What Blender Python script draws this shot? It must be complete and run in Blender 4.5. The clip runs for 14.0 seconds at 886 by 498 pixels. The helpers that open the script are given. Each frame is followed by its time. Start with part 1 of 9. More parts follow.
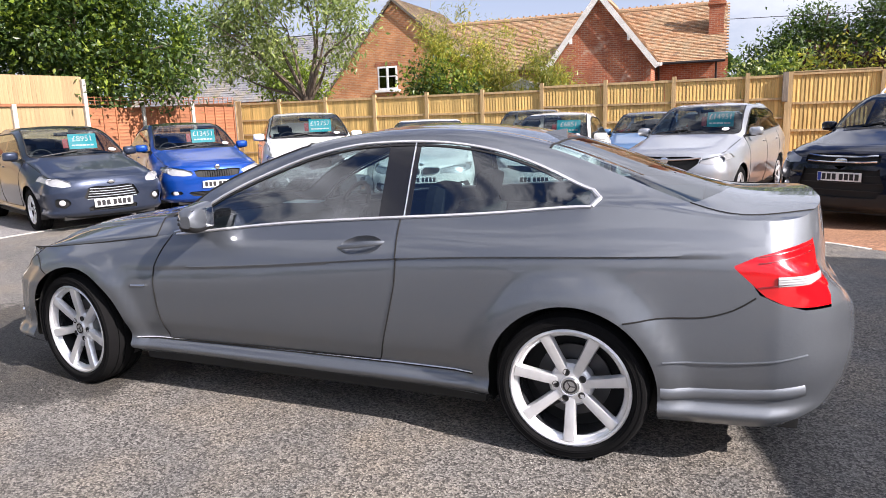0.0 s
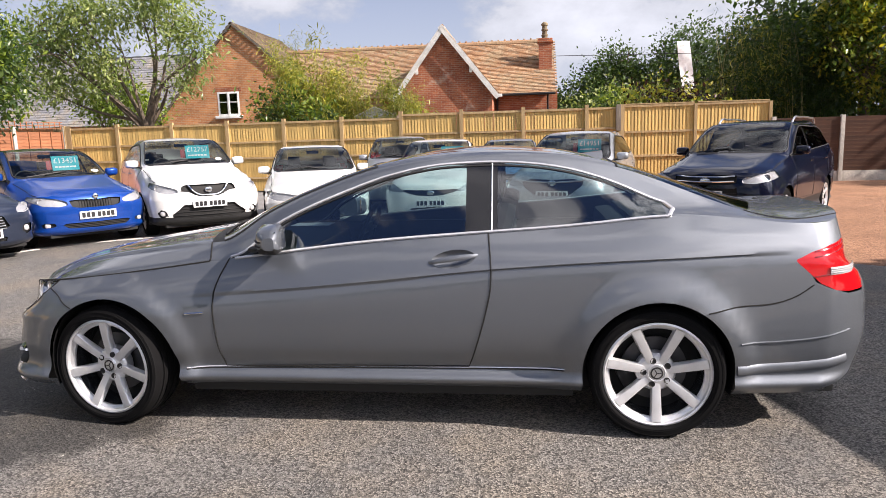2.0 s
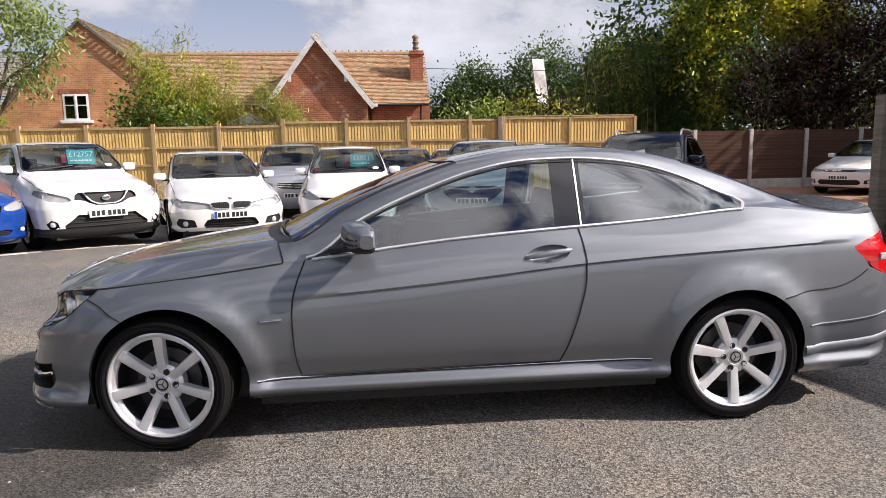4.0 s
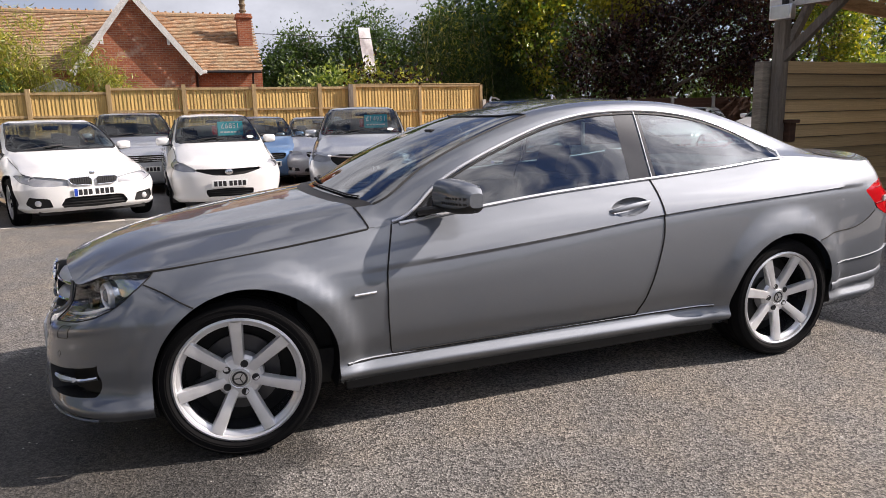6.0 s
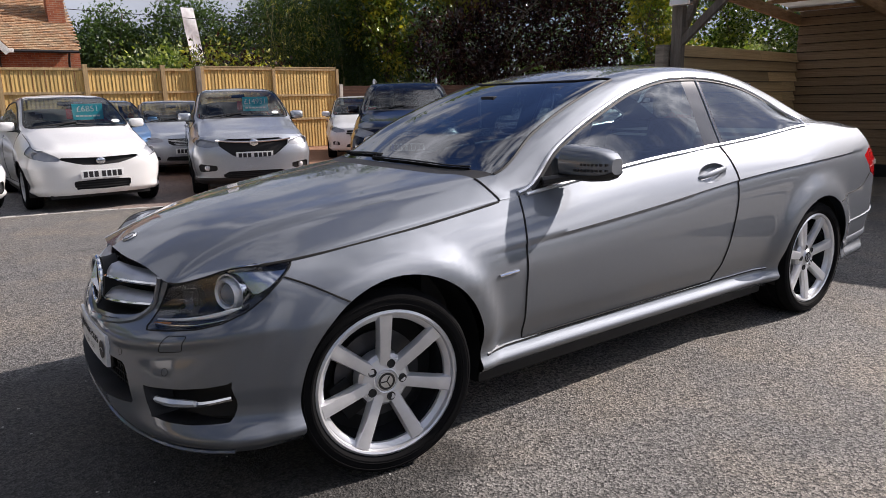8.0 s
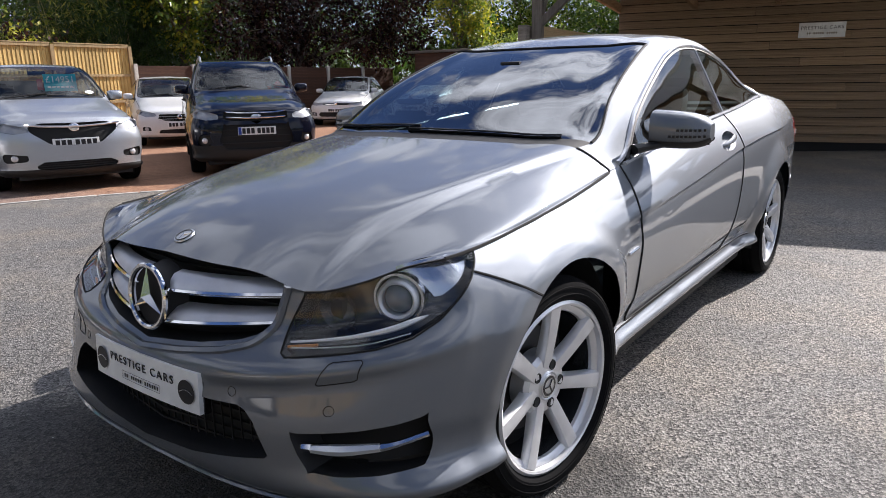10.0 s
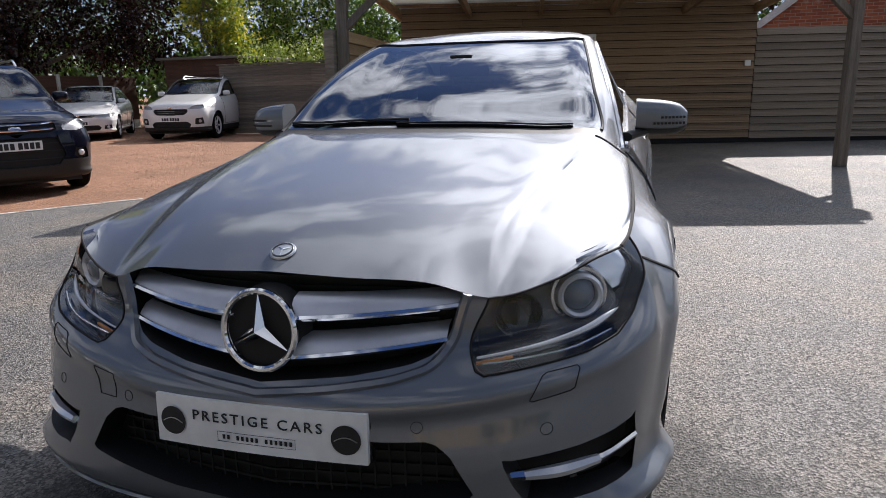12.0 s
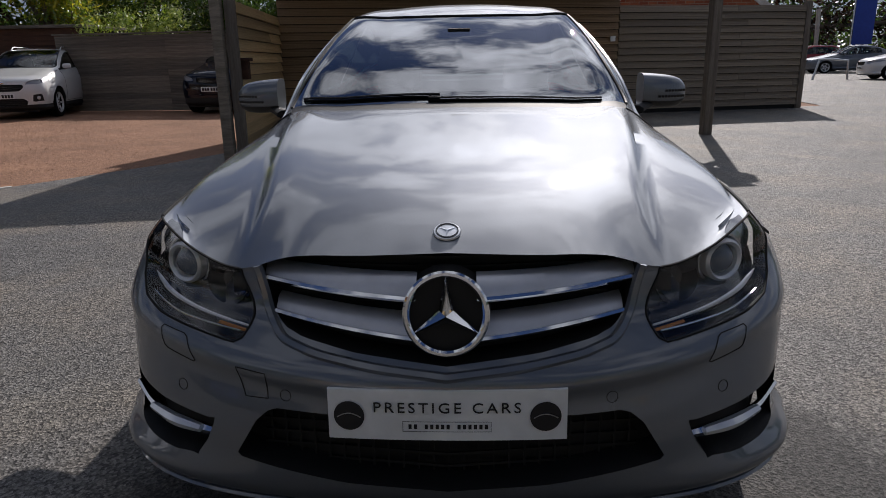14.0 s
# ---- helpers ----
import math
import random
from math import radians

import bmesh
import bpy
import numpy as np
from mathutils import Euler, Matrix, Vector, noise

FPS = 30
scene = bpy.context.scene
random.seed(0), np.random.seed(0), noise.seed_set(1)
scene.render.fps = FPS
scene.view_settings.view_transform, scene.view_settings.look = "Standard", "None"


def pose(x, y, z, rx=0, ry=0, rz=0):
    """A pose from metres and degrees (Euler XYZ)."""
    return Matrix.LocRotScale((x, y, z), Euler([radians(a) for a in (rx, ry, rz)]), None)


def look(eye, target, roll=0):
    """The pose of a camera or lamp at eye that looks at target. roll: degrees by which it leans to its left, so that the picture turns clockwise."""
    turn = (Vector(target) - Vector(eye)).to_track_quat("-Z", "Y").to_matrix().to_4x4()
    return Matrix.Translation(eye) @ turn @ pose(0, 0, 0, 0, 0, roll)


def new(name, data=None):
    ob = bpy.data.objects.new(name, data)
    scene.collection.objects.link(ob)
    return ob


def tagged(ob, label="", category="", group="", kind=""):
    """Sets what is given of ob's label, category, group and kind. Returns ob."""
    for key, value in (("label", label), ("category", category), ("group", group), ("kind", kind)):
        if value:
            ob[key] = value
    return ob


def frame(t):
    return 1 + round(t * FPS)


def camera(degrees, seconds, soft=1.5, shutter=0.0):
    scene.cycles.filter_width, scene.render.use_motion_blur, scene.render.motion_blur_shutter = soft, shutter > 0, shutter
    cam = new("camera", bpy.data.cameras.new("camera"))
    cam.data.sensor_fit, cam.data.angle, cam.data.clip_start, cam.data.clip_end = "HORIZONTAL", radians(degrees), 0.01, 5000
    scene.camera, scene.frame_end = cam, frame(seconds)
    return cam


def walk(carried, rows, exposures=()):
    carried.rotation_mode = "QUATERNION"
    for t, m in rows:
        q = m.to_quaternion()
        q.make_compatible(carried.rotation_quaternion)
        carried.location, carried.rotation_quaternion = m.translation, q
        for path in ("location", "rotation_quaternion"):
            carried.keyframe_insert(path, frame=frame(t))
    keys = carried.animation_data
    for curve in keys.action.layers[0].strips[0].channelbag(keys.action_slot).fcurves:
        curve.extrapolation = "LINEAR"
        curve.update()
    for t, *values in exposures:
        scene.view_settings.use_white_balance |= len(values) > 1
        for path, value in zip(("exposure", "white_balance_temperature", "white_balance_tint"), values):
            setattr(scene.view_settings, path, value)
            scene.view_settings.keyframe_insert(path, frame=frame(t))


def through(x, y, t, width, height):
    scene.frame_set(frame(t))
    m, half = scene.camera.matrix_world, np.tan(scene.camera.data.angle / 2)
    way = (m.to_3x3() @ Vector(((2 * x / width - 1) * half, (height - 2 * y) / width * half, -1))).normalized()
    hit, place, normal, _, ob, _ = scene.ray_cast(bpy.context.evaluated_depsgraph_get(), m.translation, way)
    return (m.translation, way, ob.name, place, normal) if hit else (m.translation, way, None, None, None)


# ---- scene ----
cam = camera(66.2, 14.0, 0.85)
PATH = [
    (0, (3.294, -3.417, 1.421), (2.548, -1.601, 1.037), -1.9),
    (0.5, (3.04, -3.557, 1.405), (2.408, -1.693, 1.05), -1.9),
    (1, (2.754, -3.656, 1.419), (2.241, -1.752, 1.086), -2.0),
    (1.5, (2.455, -3.84, 1.438), (2.078, -1.905, 1.103), -1.7),
    (2, (2.174, -3.95, 1.434), (1.92, -1.992, 1.112), -1.7),
    (2.5, (1.887, -3.963, 1.434), (1.782, -1.989, 1.133), -1.9),
    (2.7, (1.766, -3.98, 1.429), (1.705, -2.004, 1.128), -1.6),
    (4.8, (0.478, -3.792, 1.348), (0.888, -1.859, 1.043), -1.4),
    (5, (0.335, -3.747, 1.34), (0.814, -1.833, 1.015), -1.4),
    (5.5, (0.087, -3.594, 1.315), (0.674, -1.716, 0.958), -1.3),
    (6, (-0.157, -3.429, 1.31), (0.544, -1.597, 0.922), -1.3),
    (6.5, (-0.443, -3.28, 1.296), (0.372, -1.497, 0.895), -1.4),
    (7, (-0.674, -3.098, 1.275), (0.246, -1.367, 0.879), -1.4),
    (7.5, (-0.874, -2.844, 1.251), (0.164, -1.184, 0.842), -1.2),
    (8, (-1.085, -2.621, 1.224), (0.055, -1.035, 0.795), -1.2),
    (8.2, (-1.166, -2.522, 1.219), (0.026, -0.978, 0.777), -1.2),
    (10.3, (-1.655, -1.456, 1.127), (-0.032, -0.385, 0.662), -1.1),
    (10.5, (-1.682, -1.358, 1.113), (-0.018, -0.346, 0.657), -1.3),
    (11, (-1.739, -1.123, 1.112), (0.01, -0.27, 0.649), -1.0),
    (11.5, (-1.807, -0.901, 1.102), (0.032, -0.264, 0.642), -1.3),
    (12, (-1.876, -0.702, 1.098), (0.003, -0.194, 0.636), -1.2),
    (12.5, (-1.906, -0.502, 1.089), (-0.001, -0.145, 0.595), -1.3),
    (13, (-1.934, -0.324, 1.094), (-0.015, -0.119, 0.571), -1.1),
    (13.5, (-1.98, -0.152, 1.104), (-0.054, -0.047, 0.576), -1.2),
    (14, (-1.965, -0.052, 1.111), (-0.041, 0.034, 0.571), -1.0),
]
EXPOSURES = ((0.0, 1.10, 6550, 19), (2.5, 0.86, 6900, 19), (5.0, 0.71, 6900, 19), (7.0, 0.53, 6800, 19), (8.2, 0.38, 6550, 18), (10.3, 0.78, 6350, 16), (11.0, 0.88, 6350, 16), (11.6, 0.78, 6350, 16), (12.0, 0.40, 6350, 16), (12.5, 0.03, 6350, 16), (13.0, -0.36, 6400, 16), (14.0, -0.46, 6400, 16))
walk(cam, [(t, look(eye, target, roll)) for t, eye, target, roll in PATH], EXPOSURES)

# ---- light ----
SUN_EL, SUN_AZ = radians(34.5), math.atan2(-0.245, 0.97)
SUN_DIR = Vector((math.cos(SUN_EL) * math.cos(SUN_AZ), math.cos(SUN_EL) * math.sin(SUN_AZ), math.sin(SUN_EL)))
world = bpy.data.worlds.new("sky")
scene.world = world
world.use_nodes = True
wn = world.node_tree.nodes
wl = world.node_tree.links
wn.clear()
w_out, w_bg, w_sky = wn.new("ShaderNodeOutputWorld"), wn.new("ShaderNodeBackground"), wn.new("ShaderNodeTexSky")
w_sky.sky_type, w_sky.sun_disc = "NISHITA", False
w_sky.sun_elevation, w_sky.sun_rotation = SUN_EL, math.pi / 2 - SUN_AZ
w_sky.air_density, w_sky.dust_density = 1.0, 0.6
# broken cloud over the blue: two scales of noise on the sky's own direction
w_tc, w_map = wn.new("ShaderNodeTexCoord"), wn.new("ShaderNodeMapping")
w_map.inputs["Scale"].default_value, w_map.inputs["Location"].default_value = (1.0, 1.0, 1.7), (19.86, 15.9, 11.95)
w_n1, w_ramp = wn.new("ShaderNodeTexNoise"), wn.new("ShaderNodeValToRGB")
w_n1.inputs["Scale"].default_value, w_n1.inputs["Detail"].default_value, w_n1.inputs["Roughness"].default_value = 3.1, 9.0, 0.60
w_ramp.color_ramp.elements[0].position, w_ramp.color_ramp.elements[1].position = 0.455, 0.545
w_mix = wn.new("ShaderNodeMix")
w_mix.data_type = "RGBA"
w_core = wn.new("ShaderNodeMapRange")
w_core.inputs["From Min"].default_value, w_core.inputs["From Max"].default_value = 0.47, 0.70
w_core.inputs["To Min"].default_value, w_core.inputs["To Max"].default_value = 12.0, 34.0
wl.new(w_n1.outputs["Fac"], w_core.inputs["Value"])
# cloud edges flare towards the sun
w_dot, w_pow, w_gain, w_cloud = (wn.new("ShaderNodeVectorMath"), wn.new("ShaderNodeMath"), wn.new("ShaderNodeMath"), wn.new("ShaderNodeMath"))
w_dot.operation, w_pow.operation, w_gain.operation, w_cloud.operation = "DOT_PRODUCT", "POWER", "MULTIPLY_ADD", "MULTIPLY"
w_dot.inputs[1].default_value = SUN_DIR
w_clip = wn.new("ShaderNodeClamp")
wl.new(w_tc.outputs["Generated"], w_dot.inputs[0])
wl.new(w_dot.outputs["Value"], w_clip.inputs["Value"])
wl.new(w_clip.outputs["Result"], w_pow.inputs[0])
w_pow.inputs[1].default_value = 5.0
wl.new(w_pow.outputs["Value"], w_gain.inputs[0])
w_gain.inputs[1].default_value, w_gain.inputs[2].default_value = 1.9, 0.64
wl.new(w_gain.outputs["Value"], w_cloud.inputs[0])
wl.new(w_core.outputs["Result"], w_cloud.inputs[1])
w_cool = wn.new("ShaderNodeVectorMath")
w_cool.operation, w_cool.inputs[1].default_value = "MULTIPLY", (0.93, 1.0, 1.09)
wl.new(w_cloud.outputs["Value"], w_cool.inputs[0])
wl.new(w_cool.outputs["Vector"], w_mix.inputs["B"])
w_blue = wn.new("ShaderNodeMix")
w_blue.data_type, w_blue.blend_type = "RGBA", "MULTIPLY"
w_blue.inputs["Factor"].default_value, w_blue.inputs["B"].default_value = 1.0, (0.95, 1.20, 1.75, 1)
wl.new(w_sky.outputs["Color"], w_blue.inputs["A"])
wl.new(w_tc.outputs["Generated"], w_map.inputs["Vector"])
wl.new(w_map.outputs["Vector"], w_n1.inputs["Vector"])
wl.new(w_n1.outputs["Fac"], w_ramp.inputs["Fac"])
wl.new(w_ramp.outputs["Color"], w_mix.inputs["Factor"])
wl.new(w_blue.outputs["Result"], w_mix.inputs["A"])
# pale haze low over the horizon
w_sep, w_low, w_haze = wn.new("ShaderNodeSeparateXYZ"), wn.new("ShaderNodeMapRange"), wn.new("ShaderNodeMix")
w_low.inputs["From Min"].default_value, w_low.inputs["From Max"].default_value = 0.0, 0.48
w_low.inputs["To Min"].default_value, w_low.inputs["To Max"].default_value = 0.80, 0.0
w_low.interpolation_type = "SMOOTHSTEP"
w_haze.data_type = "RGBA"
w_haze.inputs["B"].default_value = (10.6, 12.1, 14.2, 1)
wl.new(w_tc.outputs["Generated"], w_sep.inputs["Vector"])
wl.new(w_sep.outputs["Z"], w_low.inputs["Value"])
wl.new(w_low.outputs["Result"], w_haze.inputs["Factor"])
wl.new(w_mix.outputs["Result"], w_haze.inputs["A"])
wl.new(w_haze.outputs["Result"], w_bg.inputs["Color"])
wl.new(w_bg.outputs["Background"], w_out.inputs["Surface"])
w_bg.inputs["Strength"].default_value = 0.033
sun = new("sun", bpy.data.lights.new("sun", "SUN"))
sun.data.energy, sun.data.angle, sun.data.color = 5.0, radians(0.53), (1.0, 0.95, 0.87)
sun.matrix_world = look(SUN_DIR * 60, (0, 0, 0))


# ---- materials ----
def nodes_of(name):
    m = bpy.data.materials.new(name)
    m.use_nodes = True
    nt = m.node_tree
    return m, nt.nodes, nt.links, nt.nodes["Principled BSDF"]


def noise_node(n, l, scale, detail=4.0, rough=0.55, coords="Object", stretch=None):
    tc, tx = n.new("ShaderNodeTexCoord"), n.new("ShaderNodeTexNoise")
    tx.inputs["Scale"].default_value, tx.inputs["Detail"].default_value, tx.inputs["Roughness"].default_value = scale, detail, rough
    if stretch:
        mp = n.new("ShaderNodeMapping")
        mp.inputs["Scale"].default_value = stretch
        l.new(tc.outputs[coords], mp.inputs["Vector"])
        l.new(mp.outputs["Vector"], tx.inputs["Vector"])
    else:
        l.new(tc.outputs[coords], tx.inputs["Vector"])
    return tx


def ramp(n, l, src, a, b, lo=0.35, hi=0.65):
    r = n.new("ShaderNodeValToRGB")
    r.color_ramp.elements[0].position, r.color_ramp.elements[1].position = lo, hi
    r.color_ramp.elements[0].color, r.color_ramp.elements[1].color = (*a, 1), (*b, 1)
    l.new(src, r.inputs["Fac"])
    return r.outputs["Color"]


def mix(n, l, kind, fac, a, b):
    x = n.new("ShaderNodeMix")
    x.data_type, x.blend_type = "RGBA", kind
    for sock, v in (("Factor", fac), ("A", a), ("B", b)):
        if hasattr(v, "links"):
            l.new(v, x.inputs[sock])
        else:
            x.inputs[sock].default_value = v if sock == "Factor" else (*v, 1)
    return x.outputs["Result"]


def bump(n, l, b, src, strength, dist=0.01):
    k = n.new("ShaderNodeBump")
    k.inputs["Strength"].default_value, k.inputs["Distance"].default_value = strength, dist
    l.new(src, k.inputs["Height"])
    l.new(k.outputs["Normal"], b.inputs["Normal"])


def surface(name, a, b_, scale, rough=0.6, metal=0.0, relief=0.0, rscale=None, stretch=None, coords="Object", piece=0.0, dirt=None, coat=0.0):
    """A mottled surface: colour a to b_ at one scale, a second finer one, grain relief, and piece-to-piece change."""
    m, n, l, b = nodes_of(name)
    t1 = noise_node(n, l, scale, 5.0, 0.6, coords, stretch)
    col = ramp(n, l, t1.outputs["Fac"], a, b_)
    t2 = noise_node(n, l, scale * 7.3, 3.0, 0.6, coords, stretch)
    col = mix(n, l, "MULTIPLY", 0.45, col, ramp(n, l, t2.outputs["Fac"], (0.55, 0.55, 0.55), (1.2, 1.2, 1.2)))
    if dirt:
        t3 = noise_node(n, l, scale * 0.31, 6.0, 0.65, coords)
        col = mix(n, l, "MIX", ramp(n, l, t3.outputs["Fac"], (0, 0, 0), (0.7, 0.7, 0.7), 0.5, 0.72), col, dirt)
    if piece:
        oi = n.new("ShaderNodeObjectInfo")
        col = mix(n, l, "MULTIPLY", 1.0, col, ramp(n, l, oi.outputs["Random"], (1 - piece, 1 - piece, 1 - piece), (1 + piece, 1 + piece * 0.9, 1 + piece * 0.7), 0, 1))
    l.new(col, b.inputs["Base Color"])
    b.inputs["Metallic"].default_value = metal
    rr = n.new("ShaderNodeMapRange")
    rr.inputs["To Min"].default_value, rr.inputs["To Max"].default_value = max(rough - 0.12, 0.02), min(rough + 0.12, 1)
    l.new(t2.outputs["Fac"], rr.inputs["Value"])
    l.new(rr.outputs["Result"], b.inputs["Roughness"])
    b.inputs["Coat Weight"].default_value = coat
    if relief:
        t4 = noise_node(n, l, rscale or scale * 12, 4.0, 0.65, coords, stretch)
        bump(n, l, b, t4.outputs["Fac"], relief)
    return m


def paint(name, col, metal=0.0, rough=0.35, coat=1.0, film=0.04, spec=0.5, ior=1.5):
    """Car paint: base with fine flake, clear coat, a faint film of dust."""
    m, n, l, b = nodes_of(name)
    fl = noise_node(n, l, 900.0, 1.0, 0.5)
    c2 = tuple(min(c * (1.45 if metal else 1.04), 1) for c in col)
    c = ramp(n, l, fl.outputs["Fac"], tuple(v * 0.86 for v in col), c2)
    du = noise_node(n, l, 2.3, 6.0, 0.6)
    c = mix(n, l, "MIX", ramp(n, l, du.outputs["Fac"], (0, 0, 0), (film, film, film), 0.45, 0.75), c, (0.33, 0.30, 0.26))
    l.new(c, b.inputs["Base Color"])
    b.inputs["Metallic"].default_value, b.inputs["Roughness"].default_value = metal, rough
    b.inputs["Coat Weight"].default_value, b.inputs["Specular IOR Level"].default_value = coat, spec
    b.inputs["Coat IOR"].default_value = ior
    rr = n.new("ShaderNodeMapRange")
    rr.inputs["To Min"].default_value, rr.inputs["To Max"].default_value = 0.012, 0.05
    l.new(du.outputs["Fac"], rr.inputs["Value"])
    l.new(rr.outputs["Result"], b.inputs["Coat Roughness"])
    return m


def plain(name, col, rough=0.5, metal=0.0, coat=0.0, grain=0.0, gscale=300.0):
    m, n, l, b = nodes_of(name)
    t = noise_node(n, l, 6.0, 5.0, 0.6)
    l.new(ramp(n, l, t.outputs["Fac"], tuple(c * 0.88 for c in col), tuple(min(c * 1.1, 1) for c in col)), b.inputs["Base Color"])
    b.inputs["Roughness"].default_value, b.inputs["Metallic"].default_value, b.inputs["Coat Weight"].default_value = rough, metal, coat
    if grain:
        g = noise_node(n, l, gscale, 2.0)
        bump(n, l, b, g.outputs["Fac"], grain, 0.002)
    return m


def glass(name, tint, f0=0.08, rough=0.0):
    """A thin pane, alike from both sides: tinted see-through under a mirror gloss that grows at grazing angles."""
    m = bpy.data.materials.new(name)
    m.use_nodes = True
    n, l = m.node_tree.nodes, m.node_tree.links
    n.clear()
    out, mx, tr, gl, lw, pw, fr = (n.new("ShaderNode" + k) for k in ("OutputMaterial", "MixShader", "BsdfTransparent", "BsdfGlossy", "LayerWeight", "Math", "MapRange"))
    tr.inputs["Color"].default_value, gl.inputs["Roughness"].default_value = (*tint, 1), rough
    lw.inputs["Blend"].default_value = 0.5
    pw.operation, pw.inputs[1].default_value = "POWER", 5.0
    fr.inputs["To Min"].default_value, fr.inputs["To Max"].default_value = f0, 1.0
    l.new(lw.outputs["Facing"], pw.inputs[0])
    l.new(pw.outputs["Value"], fr.inputs["Value"])
    l.new(fr.outputs["Result"], mx.inputs["Fac"])
    l.new(tr.outputs["BSDF"], mx.inputs[1])
    l.new(gl.outputs["BSDF"], mx.inputs[2])
    l.new(mx.outputs["Shader"], out.inputs["Surface"])
    return m


M_SILVER = paint("grey_metallic_paint", (0.144, 0.158, 0.178), 1.0, 0.63, 1.0, 0.004, 0.5, 1.64)
M_NAVY = paint("navy_black_paint", (0.0018, 0.0032, 0.012), 0.1, 0.3, 0.9, 0.001, 0.05, 1.45)
M_DARKBLUE = paint("dark_slate_blue_paint", (0.020, 0.028, 0.050), 0.4, 0.32, 0.8, 0.006, 0.2)
M_BLUE = paint("racing_blue_paint", (0.002, 0.040, 0.23), 0.3, 0.3, 0.8, 0.005, 0.2)
M_SKYBLUE = paint("steel_blue_paint", (0.10, 0.20, 0.36), 0.5, 0.35)
M_WHITE = paint("white_paint", (0.78, 0.78, 0.77), 0.0, 0.3, 1.0, 0.1)
M_LSILVER = paint("light_silver_paint", (0.40, 0.42, 0.45), 0.7, 0.35)
M_RED = paint("red_paint", (0.25, 0.01, 0.012), 0.2, 0.3)
M_GLASS = glass("clear_car_glass", (0.56, 0.63, 0.63), 0.085)
M_TINT = glass("green_tinted_car_glass", (0.60, 0.74, 0.74), 0.20)
M_WSCREEN = glass("windscreen_glass", (0.22, 0.27, 0.29), 0.32)
M_DARKGLASS = glass("dark_privacy_glass", (0.10, 0.12, 0.13), 0.08)
M_LENS = glass("lamp_lens", (0.95, 0.96, 0.97), 0.05)
M_BLACK = plain("gloss_black_plastic", (0.012, 0.012, 0.013), 0.18, 0, 0.5)
M_PLASTIC = plain("grained_black_plastic", (0.009, 0.009, 0.0095), 0.6, 0, 0, 0.3)
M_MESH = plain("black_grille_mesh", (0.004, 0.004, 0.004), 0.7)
M_GAP = plain("shut_line_shadow_gap", (0.006, 0.006, 0.006), 0.9)
M_RUBBER = plain("tyre_rubber", (0.006, 0.006, 0.0065), 0.9, 0, 0, 0.4, 160.0)
M_RUBBER.node_tree.nodes["Principled BSDF"].inputs["Specular IOR Level"].default_value = 0.12
M_CHROME = plain("chrome", (0.78, 0.79, 0.80), 0.07, 1.0)
M_SATIN = plain("satin_silver_trim", (0.60, 0.61, 0.63), 0.28, 1.0)
M_SLAT = plain("brushed_slat_silver", (0.56, 0.57, 0.60), 0.40, 0.75)
M_BRIGHT = plain("bright_window_trim", (0.74, 0.75, 0.77), 0.22, 0.55, 0.5)
M_ALLOY = plain("silver_alloy", (0.72, 0.73, 0.75), 0.34, 0.6, 0.6)
M_DISC = plain("brake_disc_steel", (0.10, 0.10, 0.105), 0.45, 0.9)
M_CABIN = surface("dark_cabin_trim", (0.008, 0.0085, 0.009), (0.016, 0.0165, 0.018), 20, 0.7, relief=0.2)
M_SEAT = surface("grey_seat_cloth", (0.014, 0.0145, 0.016), (0.026, 0.027, 0.029), 30, 0.85, relief=0.3)
M_PLATE = plain("white_plate_plastic", (0.80, 0.81, 0.80), 0.3, 0, 0.3)
M_INK = plain("black_print", (0.012, 0.012, 0.014), 0.5)
M_EUBLUE = plain("blue_print", (0.01, 0.05, 0.35), 0.4)
M_TEAL = plain("teal_price_card", (0.0, 0.44, 0.52), 0.5)
M_CARDWHITE = plain("white_print", (0.85, 0.86, 0.86), 0.5)
M_REDLAMP = plain("red_lamp_plastic", (0.55, 0.006, 0.010), 0.12, 0, 0.8)
M_REDDEEP = plain("deep_red_lamp_insert", (0.20, 0.003, 0.005), 0.2, 0, 0.8)
M_CLEARLAMP = plain("clear_lamp_plastic", (0.72, 0.71, 0.72), 0.16, 0.4, 0.8)
M_LAMPBACK = plain("lamp_reflector", (0.60, 0.62, 0.65), 0.16, 0.95)
M_LAMPDARK = plain("smoked_lamp_housing", (0.030, 0.032, 0.036), 0.16, 0.3, 0.5)
M_LAMPGREY = plain("grey_lamp_housing", (0.36, 0.365, 0.38), 0.36, 0.25, 0.3)
M_LAMPRING = plain("silvered_lamp_ring", (0.82, 0.83, 0.85), 0.3, 0.35, 0.5)
M_LAMPSILVER = plain("silvered_lamp_panel", (0.80, 0.81, 0.83), 0.34, 0.5, 0.3)
M_AMBER = plain("amber_reflector", (0.45, 0.16, 0.02), 0.25, 0, 0.4)
M_PROJ = plain("projector_glass", (0.10, 0.13, 0.17), 0.03, 0.0, 1.0)
M_LED = plain("daylight_lamp_lens", (0.70, 0.72, 0.74), 0.15, 0.5, 0.6, 0.5, 120.0)


# ---- building helpers ----
def finish(bm, name, material, parent=None, smooth=True, angle=None):
    me = bpy.data.meshes.new(name)
    bm.normal_update()
    bm.to_mesh(me)
    bm.free()
    ob = new(name, me)
    for mt in material if isinstance(material, (list, tuple)) else [material]:
        me.materials.append(mt)
    if smooth:
        me.shade_smooth()
        if angle:
            me.set_sharp_from_angle(angle=radians(angle))
    if parent:
        ob.parent = parent
    return ob


